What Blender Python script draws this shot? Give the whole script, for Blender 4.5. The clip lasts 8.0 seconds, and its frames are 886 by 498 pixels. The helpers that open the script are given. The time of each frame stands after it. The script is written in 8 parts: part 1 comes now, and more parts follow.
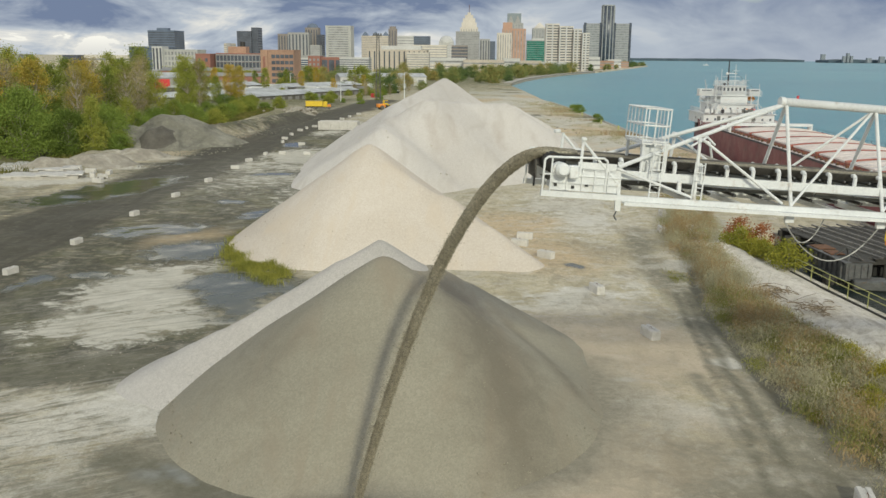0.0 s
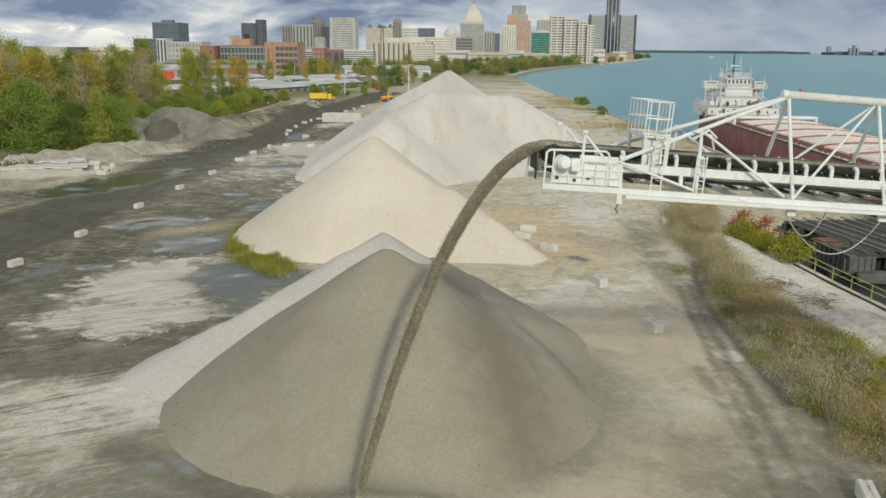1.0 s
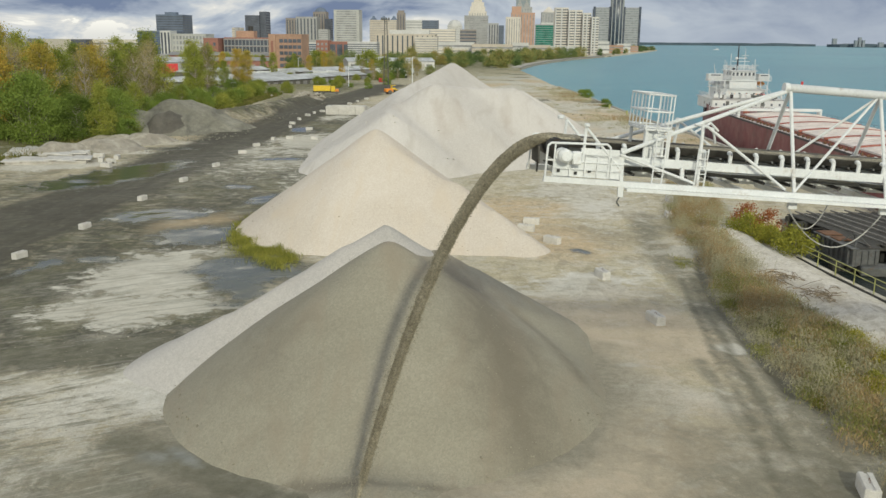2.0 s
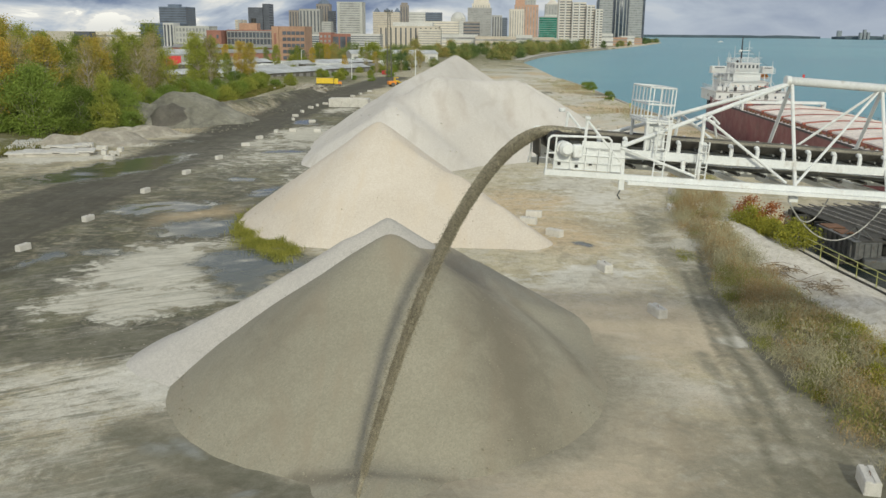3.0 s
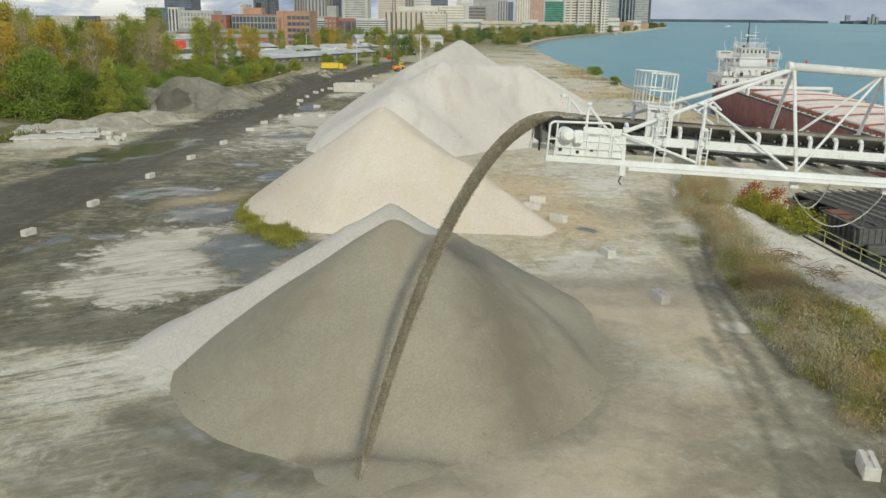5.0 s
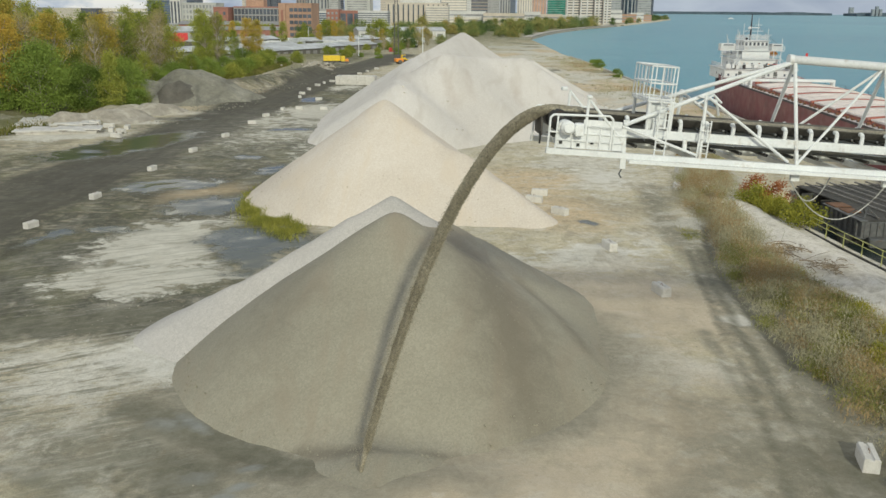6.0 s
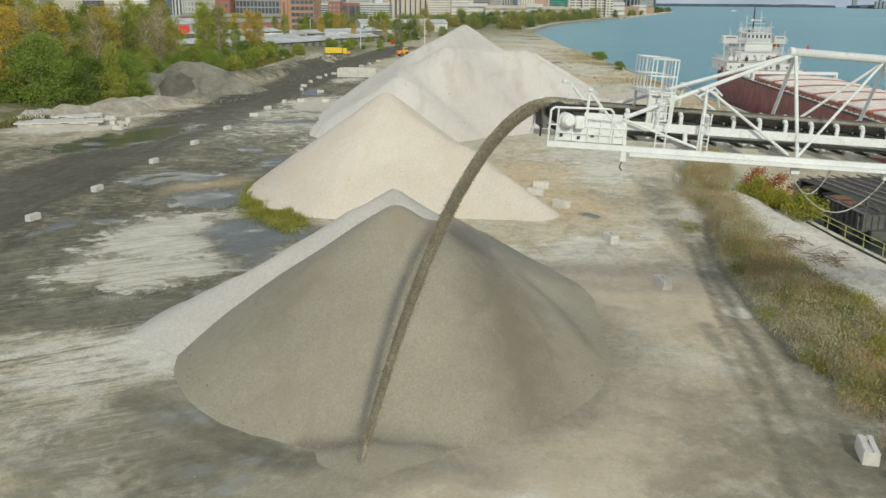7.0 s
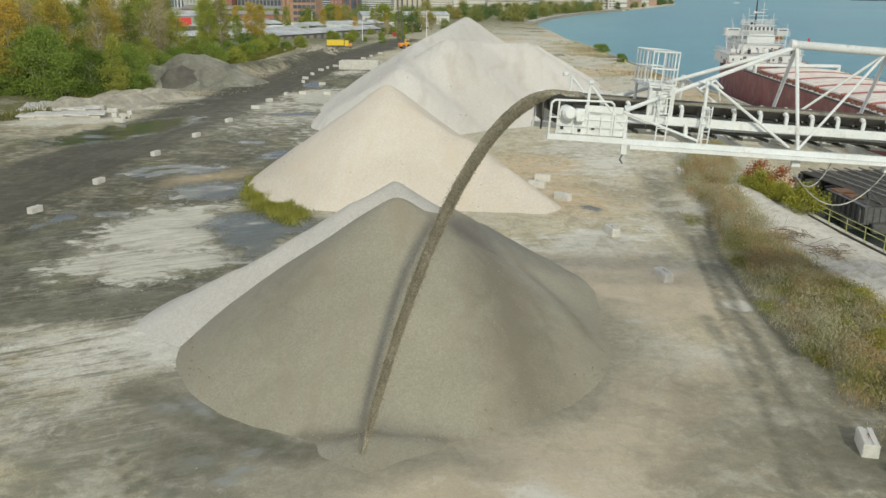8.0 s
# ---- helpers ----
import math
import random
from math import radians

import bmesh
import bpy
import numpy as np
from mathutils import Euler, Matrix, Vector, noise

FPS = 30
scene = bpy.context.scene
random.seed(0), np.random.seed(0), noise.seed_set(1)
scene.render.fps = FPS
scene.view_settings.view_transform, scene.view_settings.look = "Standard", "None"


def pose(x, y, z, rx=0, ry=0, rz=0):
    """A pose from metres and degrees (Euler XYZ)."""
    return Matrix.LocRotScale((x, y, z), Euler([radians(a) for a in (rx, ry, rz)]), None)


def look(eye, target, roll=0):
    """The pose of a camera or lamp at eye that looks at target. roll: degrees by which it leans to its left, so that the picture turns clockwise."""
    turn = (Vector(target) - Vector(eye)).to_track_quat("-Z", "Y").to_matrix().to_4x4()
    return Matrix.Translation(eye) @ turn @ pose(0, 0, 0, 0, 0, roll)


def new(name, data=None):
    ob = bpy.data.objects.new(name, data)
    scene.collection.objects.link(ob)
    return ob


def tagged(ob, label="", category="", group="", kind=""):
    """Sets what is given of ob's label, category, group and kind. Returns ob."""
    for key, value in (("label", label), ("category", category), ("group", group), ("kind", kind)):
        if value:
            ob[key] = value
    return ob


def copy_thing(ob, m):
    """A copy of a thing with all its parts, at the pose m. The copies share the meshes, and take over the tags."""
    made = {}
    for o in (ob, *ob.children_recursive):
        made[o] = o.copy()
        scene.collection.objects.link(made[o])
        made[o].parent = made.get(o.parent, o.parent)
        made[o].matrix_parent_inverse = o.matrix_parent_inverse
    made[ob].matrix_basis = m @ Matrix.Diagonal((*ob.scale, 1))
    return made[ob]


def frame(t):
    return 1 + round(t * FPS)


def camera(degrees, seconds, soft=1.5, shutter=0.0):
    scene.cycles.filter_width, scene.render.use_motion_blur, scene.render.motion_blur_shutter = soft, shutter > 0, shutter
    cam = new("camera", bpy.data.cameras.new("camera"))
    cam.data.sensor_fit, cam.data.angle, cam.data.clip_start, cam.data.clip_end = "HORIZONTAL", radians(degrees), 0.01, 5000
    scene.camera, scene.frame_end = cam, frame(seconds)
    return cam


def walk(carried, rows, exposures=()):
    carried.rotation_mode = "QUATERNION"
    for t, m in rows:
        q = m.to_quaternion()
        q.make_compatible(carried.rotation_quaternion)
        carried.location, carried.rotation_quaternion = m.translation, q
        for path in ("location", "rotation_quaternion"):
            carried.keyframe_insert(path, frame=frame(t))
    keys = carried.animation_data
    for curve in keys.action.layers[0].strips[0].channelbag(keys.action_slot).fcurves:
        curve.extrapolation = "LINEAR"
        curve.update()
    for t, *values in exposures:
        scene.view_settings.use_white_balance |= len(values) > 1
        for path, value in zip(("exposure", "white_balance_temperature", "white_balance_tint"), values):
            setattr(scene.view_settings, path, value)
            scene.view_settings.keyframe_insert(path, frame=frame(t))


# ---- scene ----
cam = camera(53.1, 8.0)
PATH = [
    (0, (-0.249, 1.155, 21.563), (-2.294, 49.944, 10.819), 0.5),
    (0.5, (-0.194, 1.114, 21.579), (-2.363, 49.852, 10.626), 0.5),
    (1, (-0.141, 1.074, 21.594), (-2.424, 49.759, 10.434), 0.5),
    (1.5, (-0.090, 1.034, 21.609), (-2.479, 49.667, 10.243), 0.5),
    (3, (0.052, 0.918, 21.649), (-2.609, 49.390, 9.675), 0.5),
    (3.5, (0.096, 0.880, 21.662), (-2.642, 49.297, 9.486), 0.5),
    (4, (0.138, 0.842, 21.674), (-2.672, 49.205, 9.298), 0.5),
    (4.5, (0.178, 0.805, 21.685), (-2.699, 49.112, 9.110), 0.5),
    (6, (0.287, 0.696, 21.715), (-2.764, 48.833, 8.544), 0.5),
    (6.5, (0.319, 0.660, 21.724), (-2.784, 48.740, 8.354), 0.5),
    (7, (0.350, 0.625, 21.733), (-2.802, 48.646, 8.164), 0.5),
    (7.5, (0.379, 0.591, 21.741), (-2.821, 48.551, 7.972), 0.5),
    (8, (0.406, 0.556, 21.748), (-2.841, 48.456, 7.780), 0.5),
]
EXPOSE = [(0.0, -0.07, 6480, 6.0), (8.0, -0.01, 6360, 5.0)]
walk(cam, [(t, look(eye, target, roll)) for t, eye, target, roll in PATH], EXPOSE)


# ---- world, sun, exposure ----
SUN_AZ = math.atan2(0.225, -0.974)          # sun stands behind the camera, a little to its right
SUN_EL = radians(25.8)
sun_dir = Vector((math.cos(SUN_EL) * math.sin(SUN_AZ), math.cos(SUN_EL) * math.cos(SUN_AZ), math.sin(SUN_EL)))
sun_data = bpy.data.lights.new("sun", "SUN")
sun_data.energy, sun_data.angle, sun_data.color = 2.25, radians(2.5), (1.0, 0.945, 0.77)
sun = new("sun", sun_data)
sun.matrix_world = look(sun_dir * 300, (0, 0, 0))

world = bpy.data.worlds.new("sky")
scene.world = world
world.use_nodes = True
wt = world.node_tree
wt.nodes.clear()


def wn(kind, **kw):
    n = wt.nodes.new(kind)
    for k, v in kw.items():
        n.inputs[k].default_value = v
    return n


sky = wn("ShaderNodeTexSky")
sky.sky_type, sky.sun_disc = "NISHITA", False
sky.sun_elevation, sky.sun_rotation = SUN_EL, SUN_AZ
sky.air_density, sky.dust_density = 1.0, 1.5
w_co = wn("ShaderNodeTexCoord")



# cloud deck: flattened cloud masses, drawn out along the horizon, darker overhead
w_map = wn("ShaderNodeMapping", Scale=(1.0, 1.0, 2.9), Location=(0.37, 0.0, 0.11))
wt.links.new(w_co.outputs["Generated"], w_map.inputs[0])
big = wn("ShaderNodeTexNoise", Scale=5.5, Detail=8.0, Roughness=0.5, Distortion=0.25)
wt.links.new(w_map.outputs[0], big.inputs["Vector"])
small = wn("ShaderNodeTexNoise", Scale=8.0, Detail=12.0, Roughness=0.57, Distortion=0.5)
wt.links.new(w_map.outputs[0], small.inputs["Vector"])
cover = wn("ShaderNodeValToRGB")
cover.color_ramp.elements[0].position, cover.color_ramp.elements[0].color = 0.22, (0, 0, 0, 1)
cover.color_ramp.elements[1].position, cover.color_ramp.elements[1].color = 0.34, (1, 1, 1, 1)
wt.links.new(big.outputs["Fac"], cover.inputs[0])
w_sep = wn("ShaderNodeSeparateXYZ")
wt.links.new(w_co.outputs["Generated"], w_sep.inputs[0])


def wmath(op, a, b):
    n = wt.nodes.new("ShaderNodeMath")
    n.operation = op
    for i, v in enumerate((a, b)):
        if isinstance(v, (int, float)):
            n.inputs[i].default_value = v
        else:
            wt.links.new(v, n.inputs[i])
    return n.outputs[0]


# bases of the clouds are seen higher up, their bright sides low over the city
rise = wn("ShaderNodeValToRGB")
for el_, (p_, c_) in zip([rise.color_ramp.elements[0], rise.color_ramp.elements[1]] + [rise.color_ramp.elements.new(0.5) for _ in range(5)], ((0.0, 0.52), (1.0, 0.16), (0.028, 0.55), (0.064, 0.75), (0.12, 0.56), (0.25, 0.50), (0.42, 0.20))):
    el_.position, el_.color = p_, (c_, c_, c_, 1)
wt.links.new(w_sep.outputs[2], rise.inputs[0])
lift = wmath("SUBTRACT", rise.outputs[0], 0.5)
# the deck thins to an even veil over the river
veil = wmath("MAXIMUM", wmath("MINIMUM", wmath("MULTIPLY", wmath("ADD", w_sep.outputs[0], 0.12), 3.2), 0.8), 0.0)
veil = wmath("MULTIPLY", veil, wmath("MAXIMUM", wmath("SUBTRACT", 1.0, wmath("MULTIPLY", w_sep.outputs[2], 6.0)), 0.0))
puff = wmath("ADD", wmath("MULTIPLY", wmath("SUBTRACT", small.outputs["Fac"], 0.5), 1.55), 0.5)
tone_f = wmath("ADD", puff, lift)
# low in the sky no cloud is brighter than its sunlit side
tone_f = wmath("MAXIMUM", tone_f, wmath("SUBTRACT", 0.36, wmath("MULTIPLY", w_sep.outputs[2], 1.2)))
tone_f = wmath("ADD", wmath("MULTIPLY", tone_f, wmath("SUBTRACT", 1.0, veil)), wmath("MULTIPLY", veil, 0.535))
tone = wn("ShaderNodeValToRGB")
els = tone.color_ramp.elements
els[0].position, els[0].color = 0.25, (1.98, 1.86, 1.58, 1)
white_el = els.new(0.36)
white_el.color = (0.74, 0.72, 0.69, 1)
els[-1].position, els[-1].color = 0.74, (0.17, 0.215, 0.33, 1)
mid_el = els.new(0.5)
mid_el.color = (0.45, 0.49, 0.56, 1)
wt.links.new(tone_f, tone.inputs[0])
sky_scaled = wt.nodes.new("ShaderNodeVectorMath")
sky_scaled.operation = "SCALE"
sky_scaled.inputs["Scale"].default_value = 0.1
wt.links.new(sky.outputs[0], sky_scaled.inputs[0])
w_mix = wt.nodes.new("ShaderNodeMix")
w_mix.data_type = "RGBA"
wt.links.new(cover.outputs[0], w_mix.inputs[0])
wt.links.new(sky_scaled.outputs[0], w_mix.inputs[6])
wt.links.new(tone.outputs[0], w_mix.inputs[7])
w_bg = wn("ShaderNodeBackground", Strength=1.1)
w_out = wn("ShaderNodeOutputWorld")
wt.links.new(w_mix.outputs[2], w_bg.inputs[0])
wt.links.new(w_bg.outputs[0], w_out.inputs[0])


# ---- materials ----
class Nodes:
    """Short way to wire a principled material."""

    def __init__(self, name, rough=0.8, metal=0.0):
        self.m = bpy.data.materials.new(name)
        self.m.use_nodes = True
        self.t = self.m.node_tree
        self.b = self.t.nodes["Principled BSDF"]
        self.b.inputs["Roughness"].default_value = rough
        self.b.inputs["Metallic"].default_value = metal
        self.co = self.t.nodes.new("ShaderNodeTexCoord").outputs["Object"]

    def link(self, a, b):
        self.t.links.new(a, b)

    def world_co(self):
        return self.t.nodes.new("ShaderNodeNewGeometry").outputs["Position"]

    def scaled(self, co, s):
        n = self.t.nodes.new("ShaderNodeMapping")
        n.inputs["Scale"].default_value = s
        self.link(co, n.inputs[0])
        return n.outputs[0]

    def noise(self, scale, detail=4.0, rough=0.6, co=None, distort=0.0):
        n = self.t.nodes.new("ShaderNodeTexNoise")
        n.inputs["Scale"].default_value = scale
        n.inputs["Detail"].default_value = detail
        n.inputs["Roughness"].default_value = rough
        n.inputs["Distortion"].default_value = distort
        self.link(co or self.co, n.inputs["Vector"])
        return n.outputs["Fac"]

    def ramp(self, fac, *stops):
        n = self.t.nodes.new("ShaderNodeValToRGB")
        e = n.color_ramp.elements
        while len(e) < len(stops):
            e.new(0.5)
        for el, (p, c) in zip(e, stops):
            el.position = p
            el.color = (c, c, c, 1) if isinstance(c, (int, float)) else (*c, 1)
        self.link(fac, n.inputs[0])
        return n.outputs[0]

    def mix(self, fac, a, b, kind="MIX"):
        n = self.t.nodes.new("ShaderNodeMix")
        n.data_type, n.blend_type = "RGBA", kind
        for v, i in ((fac, 0), (a, 6), (b, 7)):
            if isinstance(v, (int, float)):
                n.inputs[i].default_value = v if i == 0 else (v, v, v, 1)
            elif isinstance(v, tuple):
                n.inputs[i].default_value = (*v, 1)
            else:
                self.link(v, n.inputs[i])
        return n.outputs[2]

    def math(self, op, a, b=0.0):
        n = self.t.nodes.new("ShaderNodeMath")
        n.operation = op
        for i, v in enumerate((a, b)):
            if isinstance(v, (int, float)):
                n.inputs[i].default_value = v
            else:
                self.link(v, n.inputs[i])
        return n.outputs[0]

    def attr(self, name):
        n = self.t.nodes.new("ShaderNodeAttribute")
        n.attribute_name = name
        return n.outputs["Fac"]

    def color(self, c):
        self.link(c, self.b.inputs["Base Color"])

    def bump(self, height, strength=0.3, dist=0.05):
        n = self.t.nodes.new("ShaderNodeBump")
        n.inputs["Strength"].default_value = strength
        n.inputs["Distance"].default_value = dist
        self.link(height, n.inputs["Height"])
        self.link(n.outputs[0], self.b.inputs["Normal"])


def plain(name, c, rough=0.7, metal=0.0, vary=0.25, scale=1.5, fine=25.0, stain=None, bump=0.1):
    """A painted or mineral surface: base colour, broad stains and fine grain."""
    n = Nodes(name, rough, metal)
    co = n.world_co()
    lo = tuple(v * (1 - vary) for v in c)
    hi = tuple(min(1, v * (1 + vary * 0.7)) for v in c)
    col = n.ramp(n.noise(scale, 5, 0.65, co), (0.3, lo), (0.7, hi))
    grain = n.noise(fine, 3, 0.6, co)
    col = n.mix(0.35, col, n.ramp(grain, (0.3, 0.35), (0.7, 0.75)), "OVERLAY")
    if stain:
        col = n.mix(n.ramp(n.noise(scale * 2.3, 6, 0.7, co), (0.56, 0.0), (0.72, 0.75)), col, stain)
    n.color(col)
    n.link(n.ramp(n.noise(scale * 3, 3, 0.5, co), (0.3, max(0.05, rough - 0.12)), (0.7, min(1, rough + 0.12))), n.b.inputs["Roughness"])
    if bump:
        n.bump(grain, bump, 0.02)
    return n.m


def granular(name, lo, mid, hi, stone=9.0, broad=0.12, streak=None, relief=0.08, gullies=0.12, grit=0.3, damp=None):
    """Loose stone or sand: grains, broad bands of damp and dry material, run-out streaks."""
    n = Nodes(name, 0.95)
    co = n.world_co()
    base = n.ramp(n.noise(broad, 6, 0.6, co, 0.6), (0.32, lo), (0.5, mid), (0.68, hi))
    vor = n.t.nodes.new("ShaderNodeTexVoronoi")
    vor.inputs["Scale"].default_value = stone
    n.link(co, vor.inputs["Vector"])
    g = n.ramp(vor.outputs["Color"], (0.0, 0.28), (1.0, 0.72))
    col = n.mix(grit, base, g, "OVERLAY")
    if streak:
        run = n.noise(0.36, 5, 0.58, n.scaled(co, (1.0, 0.3, 0.25)), 0.8)
        col = n.mix(n.ramp(run, (0.5, 0.0), (0.68, 0.7)), col, streak)
    # darker marks from the heap's mask: damp streaks, slump marks, painted shade
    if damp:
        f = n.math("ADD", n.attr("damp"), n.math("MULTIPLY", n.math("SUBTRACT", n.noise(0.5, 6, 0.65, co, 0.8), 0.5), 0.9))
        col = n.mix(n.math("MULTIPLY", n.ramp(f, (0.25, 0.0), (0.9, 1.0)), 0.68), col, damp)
    n.color(col)
    h = n.math("ADD", vor.outputs["Distance"], n.math("MULTIPLY", n.noise(1.6, 5, 0.6, co), gullies * 20))
    n.bump(h, 0.6, relief)
    return n.m


M_DARK_GRAVEL = granular("grey brown limestone gravel", (0.256, 0.237, 0.181), (0.295, 0.275, 0.211), (0.342, 0.317, 0.247), 11.0, 0.08, (0.285, 0.245, 0.182), 0.03, 0.05, 0.3, (0.15, 0.13, 0.095))
M_PALE_GRAVEL = granular("pale crushed limestone", (0.42, 0.40, 0.365), (0.475, 0.45, 0.415), (0.53, 0.505, 0.465), 11.0, 0.12, None, 0.03, 0.04)
M_SAND = granular("cream sand", (0.54, 0.478, 0.395), (0.585, 0.522, 0.44), (0.63, 0.57, 0.49), 9.0, 0.07, (0.60, 0.515, 0.405), 0.02, 0.04)
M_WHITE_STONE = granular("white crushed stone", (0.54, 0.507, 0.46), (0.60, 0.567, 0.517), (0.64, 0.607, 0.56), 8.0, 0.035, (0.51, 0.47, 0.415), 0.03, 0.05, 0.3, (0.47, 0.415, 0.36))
M_SAND_CLOD = granular("damp sand clods", (0.40, 0.335, 0.25), (0.46, 0.39, 0.30), (0.52, 0.45, 0.35), 9.0, 0.3)
M_GREY_DIRT = granular("grey brown dirt", (0.162, 0.155, 0.120), (0.228, 0.220, 0.175), (0.323, 0.310, 0.250), 1.5, 0.14, (0.104, 0.100, 0.085), 0.12, 0.15)
M_DAMP_DIRT = granular("dark damp dirt", (0.095, 0.088, 0.074), (0.125, 0.116, 0.098), (0.165, 0.152, 0.125), 1.5, 0.2, None, 0.1, 0.15)
M_STREAM = granular("falling gravel", (0.205, 0.185, 0.13), (0.265, 0.24, 0.175), (0.36, 0.33, 0.25), 13.0, 0.9, None, 0.03, 0.06, 1.0)
M_RUBBLE = granular("pale broken rubble", (0.27, 0.245, 0.2), (0.36, 0.33, 0.27), (0.48, 0.45, 0.38), 1.2, 0.3, None, 0.15, 0.1)

M_CONCRETE = plain("cast concrete", (0.55, 0.535, 0.5), 0.9, 0, 0.18, 0.9, 18.0, (0.38, 0.35, 0.3), 0.3)
M_OLD_CONCRETE = plain("old stained concrete", (0.42, 0.4, 0.36), 0.92, 0, 0.25, 0.5, 9.0, (0.25, 0.21, 0.16), 0.3)
M_WHITE_STEEL = plain("white painted steel", (0.68, 0.70, 0.70), 0.5, 0, 0.12, 0.8, 12.0, (0.46, 0.42, 0.36), 0.05)
M_GIRDER = plain("dark grey steel plate", (0.125, 0.13, 0.13), 0.65, 0.3, 0.35, 1.4, 12.0, (0.1, 0.06, 0.04), 0.12)
M_GREY_STEEL = plain("grey weathered steel", (0.13, 0.135, 0.13), 0.6, 0.4, 0.3, 1.2, 14.0, (0.16, 0.09, 0.05), 0.1)
M_DARK_STEEL = plain("dark machinery steel", (0.05, 0.05, 0.048), 0.55, 0.5, 0.4, 2.0, 14.0, (0.1, 0.06, 0.035), 0.1)
M_RAIL = plain("worn rail steel", (0.27, 0.26, 0.24), 0.5, 0.4, 0.3, 1.2, 14.0, (0.16, 0.09, 0.05), 0.1)
M_CABLE = plain("light grey cable", (0.42, 0.42, 0.40), 0.55, 0.2, 0.2, 1.2, 14.0, None, 0.05)
M_HOSE = plain("grey green hose", (0.16, 0.21, 0.185), 0.6, 0, 0.3, 1.5, 12.0, None, 0.05)
M_RUST = plain("rusted steel", (0.17, 0.085, 0.045), 0.85, 0.2, 0.4, 1.5, 12.0, (0.07, 0.045, 0.03), 0.2)
M_RUBBER = plain("dusty black rubber", (0.105, 0.098, 0.085), 0.75, 0, 0.3, 1.5, 12.0, (0.13, 0.12, 0.1), 0.05)
M_HULL = plain("oxide red hull paint", (0.175, 0.05, 0.053), 0.5, 0, 0.2, 0.15, 3.0, (0.10, 0.04, 0.035), 0.04)
M_DECK_RED = plain("worn red deck paint", (0.36, 0.12, 0.085), 0.7, 0, 0.3, 0.4, 4.0, (0.3, 0.2, 0.17), 0.05)
M_HATCH = plain("dusty white hatch steel", (0.66, 0.59, 0.55), 0.7, 0, 0.2, 0.35, 4.0, (0.42, 0.3, 0.26), 0.05)
M_HULL_DARK = plain("dark bulwark paint", (0.035, 0.03, 0.035), 0.6, 0, 0.3, 0.5, 4.0, None, 0.05)
M_SHIP_WHITE = plain("ship white paint", (0.62, 0.64, 0.645), 0.45, 0, 0.1, 0.3, 4.0, (0.62, 0.5, 0.42), 0.03)
M_TIMBER = plain("weathered dock timber", (0.05, 0.048, 0.042), 0.9, 0, 0.4, 1.0, 9.0, (0.06, 0.05, 0.045), 0.3)
# near black so that the added boards read as shade under the dock
M_SHADE_TIMBER = plain("black timber standing in for shade", (0.022, 0.023, 0.021), 0.7, 0, 0.4, 1.0, 9.0, None, 0.3)
M_YELLOW = plain("yellow machine paint", (0.72, 0.5, 0.03), 0.5, 0, 0.15, 1.0, 9.0, (0.4, 0.28, 0.05), 0.03)
M_YELLOW_RAIL = plain("faded yellow rail paint", (0.40, 0.41, 0.15), 0.6, 0, 0.2, 1.5, 12.0, (0.3, 0.25, 0.15), 0.05)
M_ORANGE = plain("orange machine paint", (0.75, 0.27, 0.04), 0.5, 0, 0.15, 1.0, 9.0, None, 0.03)
M_RED = plain("red painted steel", (0.55, 0.05, 0.05), 0.5, 0, 0.15, 1.0, 9.0, None, 0.03)
M_DEADWOOD = plain("brown dead wood", (0.235, 0.185, 0.12), 0.9, 0, 0.4, 1.5, 9.0, (0.3, 0.24, 0.16), 0.3)
M_BARK = plain("grey tree bark", (0.36, 0.32, 0.26), 0.9, 0, 0.35, 1.5, 9.0, None, 0.3)
M_ROOF_PALE = plain("pale sheet roof", (0.42, 0.44, 0.45), 0.6, 0, 0.35, 0.12, 1.0, (0.22, 0.23, 0.22), 0.02)
M_ROOF_GREY = plain("grey flat roof", (0.25, 0.25, 0.25), 0.8, 0, 0.3, 0.05, 1.0, None, 0.02)


def wall_mat(name, c, vary=0.12):
    return plain(name, c, 0.8, 0, vary, 0.03, 0.6, None, 0.0)


def glass_mat(name, c, rough=0.15):
    n = Nodes(name, rough)
    co = n.world_co()
    n.color(n.ramp(n.noise(0.12, 3, 0.6, co), (0.3, tuple(v * 0.6 for v in c)), (0.7, tuple(v * 1.4 for v in c))))
    n.b.inputs["Specular IOR Level"].default_value = 0.6
    return n.m


# haze over the city is put into the lightened dark and soft glass
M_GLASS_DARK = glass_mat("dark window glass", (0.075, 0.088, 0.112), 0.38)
M_GLASS_BLUE = glass_mat("blue grey window glass", (0.07, 0.10, 0.15))
M_GLASS_GREEN = glass_mat("green window glass", (0.03, 0.17, 0.13))
M_GLASS_SOFT = glass_mat("haze-paled window glass", (0.24, 0.25, 0.26), 0.4)


